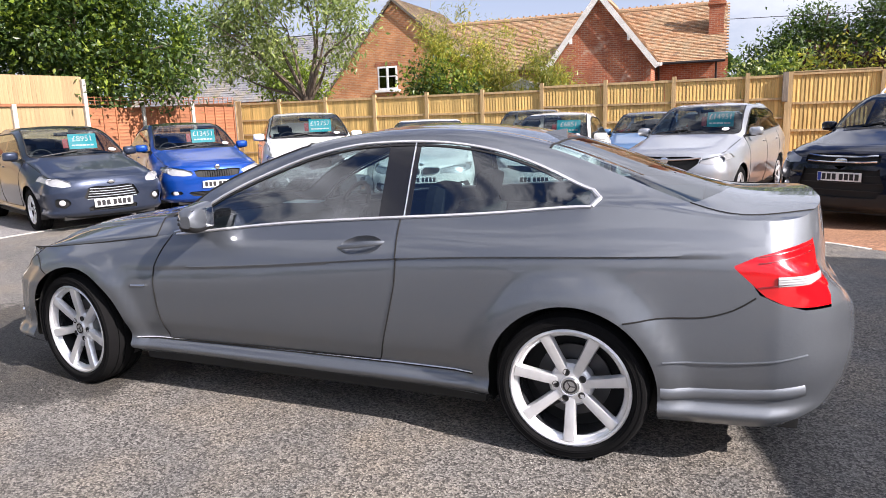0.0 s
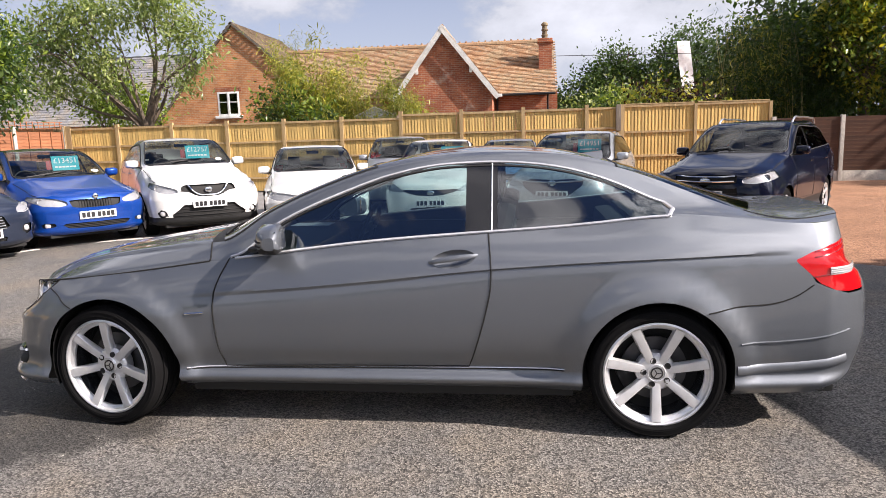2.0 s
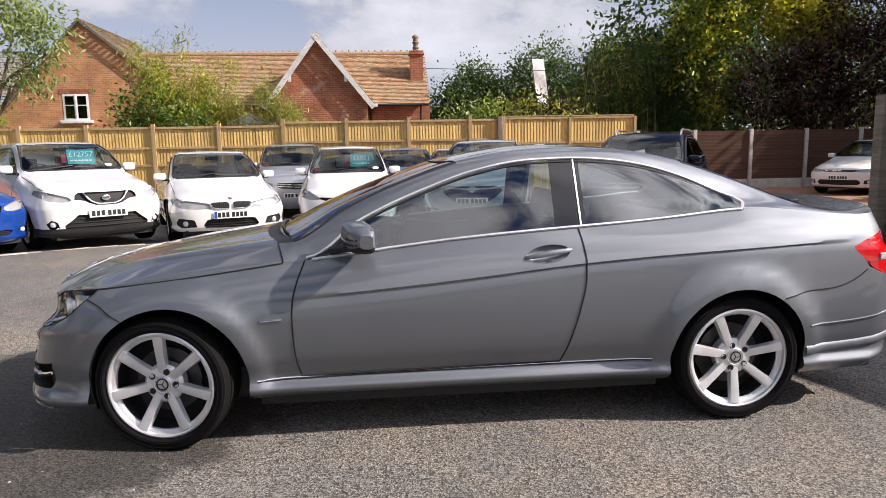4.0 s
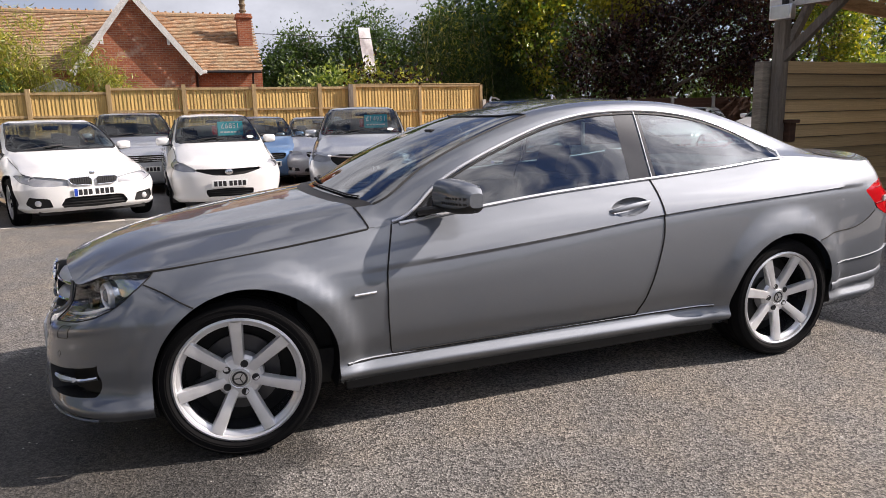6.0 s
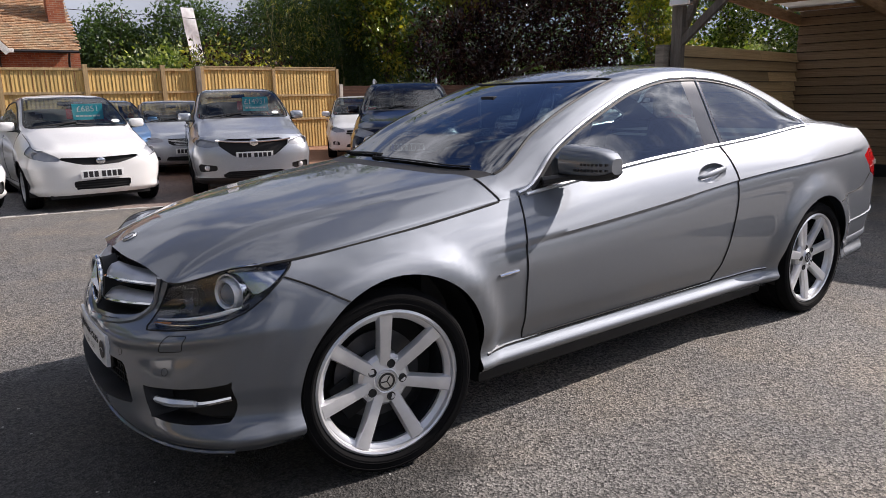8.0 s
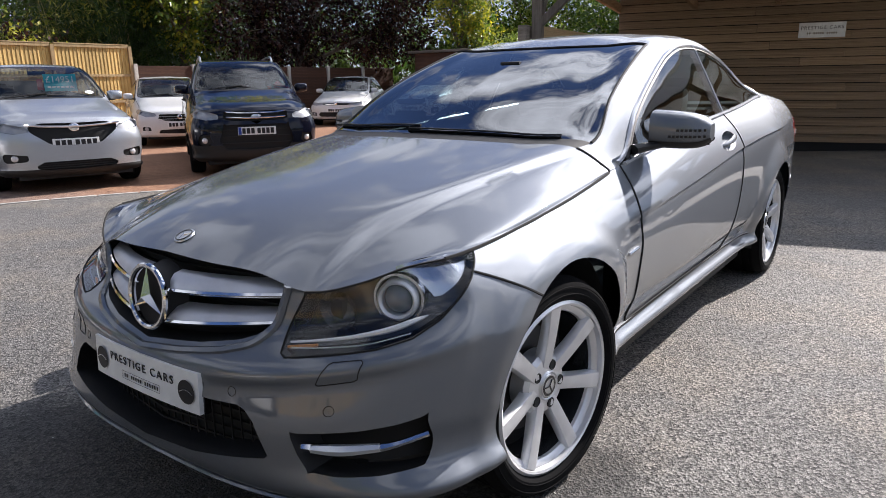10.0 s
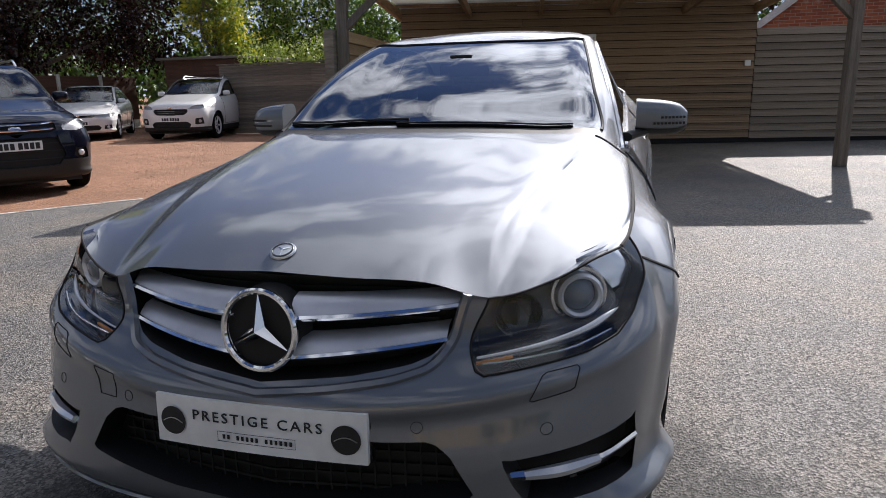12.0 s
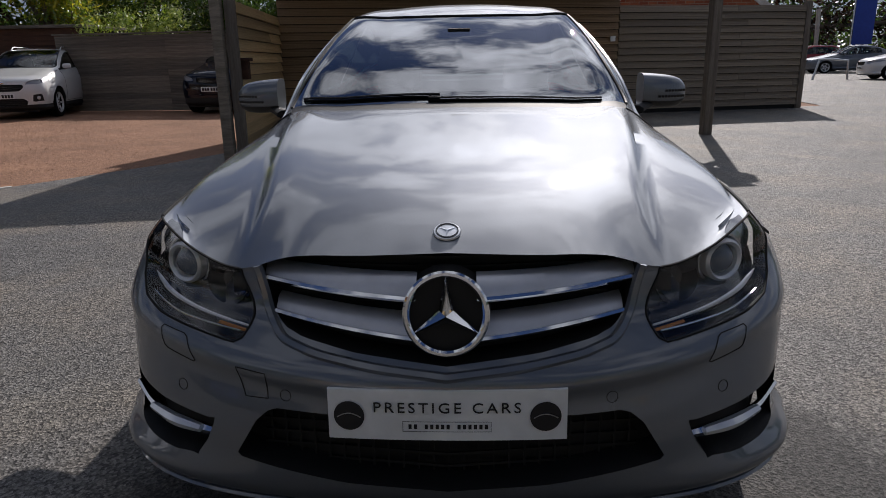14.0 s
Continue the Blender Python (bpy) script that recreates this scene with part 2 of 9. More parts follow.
def part(name, bm, material, parent, label="", smooth=True, angle=40):
    ob = finish(bm, name, material, parent, smooth, angle)
    return tagged(ob, label) if label else ob


def thing(name, label, category, group="", kind="", at=None):
    ob = new(name)
    ob.empty_display_size = 0.1
    if at is not None:
        ob.matrix_world = at
    return tagged(ob, label, category, group, kind)


def add_box(bm, x0, x1, y0, y1, z0, z1, bev=0.0, m=None):
    made = bmesh.ops.create_cube(bm, size=1.0)["verts"]
    for v in made:
        v.co = Vector(((x0 + x1) / 2 + v.co.x * (x1 - x0), (y0 + y1) / 2 + v.co.y * (y1 - y0), (z0 + z1) / 2 + v.co.z * (z1 - z0)))
    if bev:
        es = list({e for v in made for e in v.link_edges})
        bmesh.ops.bevel(bm, geom=es, offset=bev, segments=2, affect="EDGES", profile=0.7)
    return made


def box_bm(x0, x1, y0, y1, z0, z1, bev=0.0):
    bm = bmesh.new()
    add_box(bm, x0, x1, y0, y1, z0, z1, bev)
    return bm


def grid_faces(nu, nv, wrap=False):
    out = []
    for a in range(nu - 1):
        for b in range(nv if wrap else nv - 1):
            c = (b + 1) % nv
            out.append((a * nv + b, a * nv + c, (a + 1) * nv + c, (a + 1) * nv + b))
    return out


def mesh_bm(verts, faces, weld=1e-5):
    bm = bmesh.new()
    vs = [bm.verts.new(v) for v in verts]
    for f in faces:
        if len({vs[i] for i in f}) == len(f):
            try:
                bm.faces.new([vs[i] for i in f])
            except ValueError:
                pass
    if weld:
        bmesh.ops.remove_doubles(bm, verts=bm.verts, dist=weld)
    loose = [v for v in bm.verts if not v.link_faces]
    bmesh.ops.delete(bm, geom=loose, context="VERTS")
    return bm


def tube(pts, r, n=6, flat=1.0, bm=None, close=False, taper=None, up=None):
    """A round or flattened bar along points."""
    bm = bm or bmesh.new()
    pts = [Vector(p) for p in pts]
    rings, last = [], None
    for i, p in enumerate(pts):
        a, b = pts[max(i - 1, 0)], pts[min(i + 1, len(pts) - 1)]
        if close:
            a, b = pts[i - 1], pts[(i + 1) % len(pts)]
        d = (b - a).normalized()
        ref = Vector(up) if up else (last if last is not None else (Vector((0, 0, 1)) if abs(d.z) < 0.9 else Vector((1, 0, 0))))
        u = (ref - d * ref.dot(d)).normalized()
        last = u
        w = d.cross(u)
        rr = r * (taper(i / (len(pts) - 1)) if taper else 1.0)
        rings.append([bm.verts.new(p + (u * math.cos(t) * flat + w * math.sin(t)) * rr) for t in (2 * math.pi * (k + 0.5) / n for k in range(n))])
    for i in range(len(rings) if close else len(rings) - 1):
        A, B = rings[i], rings[(i + 1) % len(rings)]
        for k in range(n):
            bm.faces.new((A[k], A[(k + 1) % n], B[(k + 1) % n], B[k]))
    if not close:
        bm.faces.new(rings[0][::-1])
        bm.faces.new(rings[-1])
    return bm


def lathe(profile, n=48, axis="y", bm=None):
    """Turn (radius, along) pairs about an axis through the origin."""
    bm = bm or bmesh.new()
    rows = []
    for r, h in profile:
        row = []
        for k in range(n):
            c, s = math.cos(2 * math.pi * k / n) * r, math.sin(2 * math.pi * k / n) * r
            row.append(bm.verts.new((c, h, s) if axis == "y" else (c, s, h)))
        rows.append(row)
    for a in range(len(rows) - 1):
        for k in range(n):
            bm.faces.new((rows[a][k], rows[a][(k + 1) % n], rows[a + 1][(k + 1) % n], rows[a + 1][k]))
    bmesh.ops.remove_doubles(bm, verts=bm.verts, dist=1e-5)
    return bm


def shift(bm, m):
    bmesh.ops.transform(bm, matrix=m, verts=bm.verts)
    return bm


def spl(knots, x):
    """Smooth curve through (x, v) knots."""
    xs, vs = np.array([k[0] for k in knots], float), np.array([k[1] for k in knots], float)
    x = np.clip(np.asarray(x, float), xs[0], xs[-1])
    d = np.diff(vs) / np.diff(xs)
    t = np.r_[d[0], [0 if a * b <= 0 else 2 * a * b / (a + b) for a, b in zip(d[:-1], d[1:])], d[-1]]
    i = np.clip(np.searchsorted(xs, x, side="right") - 1, 0, len(xs) - 2)
    h = xs[i + 1] - xs[i]
    s = (x - xs[i]) / h
    return (1 + 2 * s) * (1 - s) ** 2 * vs[i] + s * (1 - s) ** 2 * h * t[i] + s * s * (3 - 2 * s) * vs[i + 1] + s * s * (s - 1) * h * t[i + 1]


def dense(P, m):
    """Subdivide a grid of points m times along its first axis, smoothly."""
    P = np.asarray(P, float)
    h = np.maximum(np.linalg.norm(np.diff(P, axis=0), axis=-1).reshape(len(P) - 1, -1).mean(1), 1e-4)
    ex = (None,) * (P.ndim - 1)
    hh = h[(slice(None), *ex)]
    d = np.diff(P, axis=0) / hh
    t = np.concatenate([d[:1], (d[:-1] * hh[1:] + d[1:] * hh[:-1]) / (hh[1:] + hh[:-1]), d[-1:]])
    out = []
    for i in range(len(P) - 1):
        for k in range(m):
            s = k / m
            out.append((1 + 2 * s) * (1 - s) ** 2 * P[i] + s * (1 - s) ** 2 * h[i] * t[i] + s * s * (3 - 2 * s) * P[i + 1] + s * s * (s - 1) * h[i] * t[i + 1])
    out.append(P[-1])
    return np.array(out)


def in_poly(poly, X, Y):
    inside = np.zeros(X.shape, bool)
    n = len(poly)
    for i in range(n):
        (x0, y0), (x1, y1) = poly[i], poly[(i + 1) % n]
        if y0 == y1:
            continue
        c = ((y0 > Y) != (y1 > Y)) & (X < (x1 - x0) * (Y - y0) / (y1 - y0) + x0)
        inside ^= c
    return inside


def cut(V, F, test):
    """Part a mesh along the outline of a region. test(points) tells which lie inside. Returns the points, the faces outside and inside."""
    V = V.copy()
    ins = test(V)
    edges = {}
    for f in F:
        for a, b in zip(f, f[1:] + f[:1]):
            if ins[a] != ins[b]:
                edges[(min(a, b), max(a, b))] = 1
    best = {}
    if edges:
        E = np.array(list(edges))
        lo, hi = np.zeros(len(E)), np.ones(len(E))
        ia = ins[E[:, 0]]
        for _ in range(12):
            mid = (lo + hi) / 2
            q = test(V[E[:, 0]] + (V[E[:, 1]] - V[E[:, 0]]) * mid[:, None])
            same = q == ia
            lo, hi = np.where(same, mid, lo), np.where(same, hi, mid)
        for (a, b), t in zip(E, (lo + hi) / 2):
            v, w, s = (a, b, t) if t < 0.5 else (b, a, 1 - t)
            if v not in best or s < best[v][0]:
                best[v] = (s, V[v] + (V[w] - V[v]) * s)
    on = np.zeros(len(V), bool)
    for v, (s, p) in best.items():
        V[v] = p
        on[v] = True
    outer, inner = [], []
    for f in F:
        state = [0 if on[i] else (1 if ins[i] else -1) for i in f]
        if min(state) >= 0 and max(state) > 0:
            inner.append(f)
        elif max(state) <= 0 and min(state) < 0:
            outer.append(f)
        elif not any(state):
            (inner if test(V[list(f)].mean(0)[None])[0] else outer).append(f)
        else:
            k = next((k for k in range(len(f)) if state[k] == 0), 0)
            g = f[k:] + f[:k]
            tris = [(g[0], g[j], g[j + 1]) for j in range(1, len(g) - 1)]
            for tr in tris:
                (inner if test(V[list(tr)].mean(0)[None])[0] else outer).append(tr)
    return V, outer, inner


def region(poly, ax, cond=None):
    poly = [tuple(p) for p in poly]

    def test(P):
        r = in_poly(poly, P[:, ax[0]], P[:, ax[1]])
        return r & cond(P) if cond else r
    return test


def mirrored(V):
    W = V.copy()
    W[:, 1] *= -1
    return W


def both(V, F, name, material, parent, label="", solid=0.0):
    """A part made of the half given and its mirror image, joined."""
    n = len(V)
    bm = mesh_bm(list(map(tuple, V)) + list(map(tuple, mirrored(V))), list(F) + [tuple(i + n for i in f[::-1]) for f in F], 2e-4)
    if solid:
        thick(bm, solid)
    return part(name, bm, material, parent, label)


def side(V, F, name, material, parent, flip, label="", solid=0.0):
    bm = mesh_bm(list(map(tuple, mirrored(V) if flip else V)), [f[::-1] for f in F] if flip else F, 1e-5)
    if solid:
        thick(bm, solid)
    return part(name, bm, material, parent, label)


def thick(bm, d):
    bm.normal_update()
    bmesh.ops.solidify(bm, geom=bm.faces[:], thickness=d)


def bars(bm, w, h, y0, z0, x, pattern, face=-1):
    """Plain upright bars in the place of writing, on a plate that faces along x."""
    total = sum(pattern)
    p = y0
    for i, k in enumerate(pattern):
        ww = w * k / total
        if i % 2 == 0:
            add_box(bm, x - 0.002, x, p, p + ww, z0, z0 + h)
        p += ww
    return bm


def text_mesh(body, size, spread=1.0):
    cu = bpy.data.curves.new("text", "FONT")
    cu.body, cu.size, cu.align_x, cu.align_y, cu.extrude, cu.resolution_u, cu.space_character = body, size, "CENTER", "CENTER", 0.0008, 3, spread
    ob = bpy.data.objects.new("text", cu)
    scene.collection.objects.link(ob)
    bpy.context.view_layer.update()
    me = bpy.data.meshes.new_from_object(ob)
    bpy.data.objects.remove(ob)
    return me


# ---- cars ----
def orient(bm, c=(1.4, 0, 0.55)):
    bm.normal_update()
    c = Vector(c)
    if sum(f.normal.dot(f.calc_center_median() - c) * f.calc_area() for f in bm.faces) < 0:
        bmesh.ops.reverse_faces(bm, faces=bm.faces[:])


def shell(sp, m, mj):
    """The left half of a car's skin: a side sheet that runs from the middle of the nose round to the middle of the tail,
    and a top sheet over bonnet, screen, roof and boot. They share the line along bonnet edge and waist."""
    X = np.array(sp["x"], float)
    ty, tz = spl(sp["ty"], X), spl(sp["tz"], X)
    w0, cz = spl(sp["w0"], X), spl(sp["crease"], X)
    n = len(X)
    L = np.zeros((n, 9, 3))
    L[:, :, 0] = X[:, None]
    zs = sp["sill_z"]
    for j, (dy, z) in enumerate(((-0.065, zs), (-0.014, zs + 0.055), (-0.034, zs + 0.10), (-0.014, zs + 0.21), (0.0, zs + 0.34))):
        L[:, j, 1], L[:, j, 2] = w0 + dy, z
    # the sills tuck in between the wheels
    tuck = sp.get("tuck", 0.0)
    between = ((X > 0.25) & (X < 2.45)) * tuck
    for j, f in ((0, 1.0), (1, 0.65), (2, 0.95), (3, 0.35), (4, 0.15)):
        L[:, j, 1] -= between * f + (X < -0.1) * tuck * (1.4, 1.26, 0.56, 0.0, 0.0)[j] * -1
    L[:, 5, 1], L[:, 5, 2] = w0 - 0.003, cz - 0.055
    L[:, 6, 1], L[:, 6, 2] = w0 - 0.016, cz
    yc = w0 - 0.016
    L[:, 7, 1], L[:, 7, 2] = ty + 0.60 * (yc - ty), cz + 0.52 * (tz - cz)
    L[:, 8, 1], L[:, 8, 2] = ty, tz
    L[:, 4, 2] = np.minimum(L[:, 4, 2], (L[:, 3, 2] + L[:, 5, 2]) / 2 + 0.03)

    def end(k, params, tips, p):
        """Rounded end from station k to the middle line: seven steps."""
        out = []
        for s in range(7):
            th = math.pi / 2 * s / 7
            row = np.zeros((9, 3))
            for j in range(9):
                zc, xc = params[j]
                q = p[j] if isinstance(p, tuple) else p
                c, sn = math.cos(th) ** q, math.sin(th) ** q
                row[j, 0] = L[k, j, 0] + (xc - L[k, j, 0]) * c
                row[j, 1] = L[k, j, 1] * sn
                f = 1 - sn ** 2.2
                row[j, 2] = L[k, j, 2] * (1 - f) + zc * f
            row[8, 2] = float(spl(tips, row[8, 1]))
            out.append(row)
        return out
    front = end(0, sp["front"], sp["nose"], sp.get("pf", 0.77))
    rear = end(-1, sp["rear"], sp["tail"], sp.get("pr", 0.74))[::-1]
    A = np.concatenate([front, L, rear])
    T = A[6:6 + n + 2, 8]
    ns = n + 2
    # top sheet: waist, trim line, window head, rail, two between, middle
    XS = T[:, 0]
    U = np.zeros((ns, 7, 3))
    U[:, 0] = T
    U[:, 2, 0], U[:, 2, 1], U[:, 2, 2] = XS, spl(sp["dy"], XS), spl(sp["dz"], XS)
    U[:, 3, 0], U[:, 3, 1], U[:, 3, 2] = XS + spl(sp["wx"], XS), spl(sp["wy"], XS), spl(sp["wz"], XS)
    cx = XS + spl(sp["cx"], XS)
    czz = spl(sp["cz"], cx)
    U[:, 1] = U[:, 0] + (U[:, 2] - U[:, 0]) * 0.07
    for k, fr in ((4, 0.66), (5, 0.33), (6, 0.0)):
        U[:, k, 1] = U[:, 3, 1] * fr
        U[:, k, 0] = cx + (U[:, 3, 0] - cx) * fr ** 2
        U[:, k, 2] = czz - (czz - U[:, 3, 2]) * fr ** sp.get("crown", 2.2)
    U[0] = A[6::-1, 8]
    U[-1] = A[6 + ns - 1:, 8]
    Ad = dense(np.swapaxes(dense(A, m), 0, 1), mj)
    Ad = np.swapaxes(Ad, 0, 1)
    Ud = np.swapaxes(dense(np.swapaxes(dense(U, m), 0, 1), m), 0, 1)
    a0 = 6 * m
    Ud[:, 0] = Ad[a0:a0 + len(Ud), -1]
    Ud[0] = Ad[a0::-1, -1][:Ud.shape[1]]
    Ud[-1] = Ad[a0 + len(Ud) - 1:, -1][:Ud.shape[1]]
    for G in (Ad, Ud):
        G[:, :, 1] *= -1
    return Ad, Ud


def grid_part(G, i0, i1, k0, k1):
    g = G[i0:i1 + 1, k0:k1 + 1]
    return g.reshape(-1, 3).copy(), grid_faces(g.shape[0], g.shape[1])


def joined(*sheets):
    V, F, o = [], [], 0
    for v, f in sheets:
        V.append(v)
        F += [tuple(i + o for i in q) for q in f]
        o += len(v)
    return np.concatenate(V), F


def skin(name, V, F, material, parent, label="", solid=0.0, c=(1.4, 0, 0.55)):
    n = len(V)
    bm = mesh_bm(list(map(tuple, V)) + list(map(tuple, mirrored(V))), list(F) + [tuple(i + n for i in f[::-1]) for f in F], 3e-4)
    orient(bm, c)
    if solid:
        thick(bm, solid)
    return part(name, bm, material, parent, label, angle=55)


def pair(name, V, F, material, parent, label="", solid=0.0):
    obs = []
    for flip in (False, True):
        bm = mesh_bm(list(map(tuple, mirrored(V) if flip else V)), F, 1e-5)
        orient(bm)
        if solid:
            thick(bm, solid)
        obs.append(part(name, bm, material, parent, label, angle=55))
    return obs


WHEEL_CACHE = {}


def wheel_meshes(R, rim, spokes, twin, width, alloy):
    """Meshes of one wheel, outer face towards -y: tyre, rim, one spoke, hub, bolt, disc."""
    key = (R, rim, spokes, twin, width, alloy.name)
    if key in WHEEL_CACHE:
        return WHEEL_CACHE[key]
    w = width / 2
    out = {}

    def keep(name, bm, mt, ang=35):
        ob = finish(bm, name, mt, None, True, ang)
        out[name] = ob.data
        bpy.data.objects.remove(ob)
    s = R - rim
    prof = [(rim - 0.004, -w * 0.78), (rim + 0.006, -w * 0.93), (rim + s * 0.25, -w * 1.02), (rim + s * 0.55, -w * 1.03), (rim + s * 0.8, -w * 0.97), (R - 0.012, -w * 0.86), (R - 0.003, -w * 0.74)]
    tread = []
    for g in (-0.55, -0.2, 0.2, 0.55):
        tread += [(R, w * (g - 0.06)), (R - 0.007, w * (g - 0.05)), (R - 0.007, w * (g + 0.05)), (R, w * (g + 0.06))]
    back = [(a, -b) for a, b in prof[::-1]]
    bm = lathe(prof + tread + back, 64)
    for q in range(2):
        lathe([(rim + s * (0.33 + 0.3 * q), -w * 1.028), (rim + s * (0.335 + 0.3 * q), -w * 1.045), (rim + s * (0.365 + 0.3 * q), -w * 1.045), (rim + s * (0.37 + 0.3 * q), -w * 1.028)], 64, "y", bm)
    keep("tyre", bm, M_RUBBER)
    # inner barrel coloured dark for the deep shade on its silver metal
    bm = lathe([(rim - 0.03, w * 0.8), (rim - 0.036, -w * 0.30), (rim - 0.032, -w * 0.62)], 48)
    keep("rim_barrel", bm, M_LAMPDARK)
    bm = lathe([(rim - 0.032, -w * 0.62), (rim - 0.030, -w * 0.70), (rim - 0.020, -w * 0.78), (rim - 0.013, -w * 0.80), (rim - 0.0105, -w * 0.93), (rim - 0.004, -w * 0.96), (rim + 0.004, -w * 0.92), (rim + 0.003, -w * 0.76)], 72)
    keep("rim", bm, alloy)
    # one spoke, drawn along +x, dished
    bm = bmesh.new()
    rows = []
    r0, r1 = 0.045, rim - 0.014
    for k in range(9):
        f = k / 8
        r = r0 + (r1 - r0) * f
        hw = (0.0205 + 0.0055 * f ** 2) * (0.85 if twin else 1.0) * (rim / 0.245)
        y = -w * (0.62 + 0.25 * f ** 1.5) - 0.006 * math.sin(math.pi * f)
        d = 0.034 - 0.012 * f
        rows.append([bm.verts.new(p) for p in ((r, y + d, -hw * 1.12), (r, y + 0.010, -hw * 1.06), (r, y, -hw * 0.86), (r, y - 0.003, 0), (r, y, hw * 0.86), (r, y + 0.010, hw * 1.06), (r, y + d, hw * 1.12))])
    for a, b in zip(rows, rows[1:]):
        for j in range(6):
            bm.faces.new((a[j], a[j + 1], b[j + 1], b[j]))
    keep("spoke", bm, alloy)
    bm = lathe([(0.0, -w * 0.70), (0.032, -w * 0.70), (0.036, -w * 0.67)], 32)
    lathe([(0.036, -w * 0.69), (0.040, -w * 0.71), (0.044, -w * 0.66), (0.080, -w * 0.61), (0.092, -w * 0.50), (0.094, -w * 0.1)], 40, "y", bm)
    keep("hub", bm, alloy)
    bm = lathe([(0.0, -w * 0.716), (0.024, -w * 0.716), (0.0335, -w * 0.708), (0.035, -w * 0.69)], 28)
    keep("hub_cap", bm, M_SATIN)
    bm = lathe([(0.022, -w * 0.7175), (0.0225, -w * 0.722), (0.0295, -w * 0.718), (0.030, -w * 0.712)], 28)
    for k in range(3):
        tube([(0, -w * 0.718, 0), (0.021 * math.cos(2.0944 * k + 1.57), -w * 0.719, 0.021 * math.sin(2.0944 * k + 1.57))], 0.0028, 4, bm=bm)
    keep("cap_emblem", bm, M_LAMPDARK)
    bm = lathe([(0.0150, -w * 0.50), (0.0150, -w * 0.672), (0.0132, -w * 0.680), (0.0105, -w * 0.655), (0.0, -w * 0.655)], 12)
    shift(bm, Matrix.Translation((0.060, 0, 0)))
    keep("wheel_bolt", bm, M_PLASTIC)
    bm = lathe([(0.07, w * 0.12), (0.155, w * 0.12), (0.155, w * 0.02), (0.07, w * 0.02)], 40)
    keep("brake_disc", bm, M_DISC)
    bm = box_bm(0.09, 0.17, -w * 0.05, w * 0.3, -0.07, 0.07, 0.015)
    keep("brake_caliper", bm, M_PLASTIC)
    # added black disc closes the wheel, in place of shade behind the spokes
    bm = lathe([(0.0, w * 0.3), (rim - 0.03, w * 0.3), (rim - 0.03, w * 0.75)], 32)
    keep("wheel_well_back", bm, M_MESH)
    WHEEL_CACHE[key] = out
    return out


def wheel(parent, x, y, R, rim=0.235, spokes=5, twin=False, width=0.22, alloy=None, spin=0.0, steer=0.0):
    ms = wheel_meshes(R, rim, spokes, twin, width, alloy or M_ALLOY)
    flip = y > 0
    hub = new("wheel", ms["rim"])
    hub.parent = parent
    hub.matrix_local = pose(x, y, R - 0.004, 0, 0, (180 if flip else 0) + steer) @ pose(0, 0, 0, 0, spin, 0)

    def add(name, ang=0.0):
        o = new(name, ms[name])
        o.parent = hub
        o.matrix_local = pose(0, 0, 0, 0, ang, 0)
        return o
    tagged(add("tyre"), "black rubber tyre")
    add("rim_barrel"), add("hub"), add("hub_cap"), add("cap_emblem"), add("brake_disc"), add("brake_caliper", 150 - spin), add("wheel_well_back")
    for k in range(5):
        add("wheel_bolt", 72 * k + 20)
    for k in range(spokes):
        if twin:
            add("spoke", 360 / spokes * k - 8)
            add("spoke", 360 / spokes * k + 8)
        else:
            add("spoke", 360 / spokes * k)
    return hub


def arch_liner(parent, x, R, w, z=0.33):
    for s in (-1, 1):
        bm = bmesh.new()
        rows = []
        for y in (0.0, 0.30):
            rows.append([bm.verts.new((x + R * math.cos(t), s * (w - y), z + R * math.sin(t))) for t in np.linspace(-0.35, math.pi + 0.35, 20)])
        for k in range(19):
            bm.faces.new((rows[0][k], rows[0][k + 1], rows[1][k + 1], rows[1][k]))
        bm.faces.new(rows[1])
        part("wheel_arch_liner", bm, M_PLASTIC, parent)


def surf_tree(parts):
    from mathutils.bvhtree import BVHTree
    vs, fs = [], []
    for ob in parts:
        o = len(vs)
        vs += [v.co.copy() for v in ob.data.vertices]
        fs += [[i + o for i in p.vertices] for p in ob.data.polygons]
    return BVHTree.FromPolygons(vs, fs)


def stick(tree, pts, axis, sgn, off=0.001, far=3.0):
    """Lay plan points onto a skin, cast along an axis from its sgn side."""
    out = []
    for a, b in pts:
        o = {"x": (sgn * far + 1.4, a, b), "y": (a, sgn * far, b), "z": (a, b, far)}[axis]
        d = {"x": (-sgn, 0, 0), "y": (0, -sgn, 0), "z": (0, 0, -1)}[axis]
        hit, nrm, _, _ = tree.ray_cast(Vector(o), Vector(d))
        if hit is not None:
            if nrm.dot(Vector(d)) > 0:
                nrm = -nrm
            out.append(hit + nrm * off)
    return out


def fine(pts, m=6):
    return [tuple(p) for p in dense(np.array(pts, float), m)]


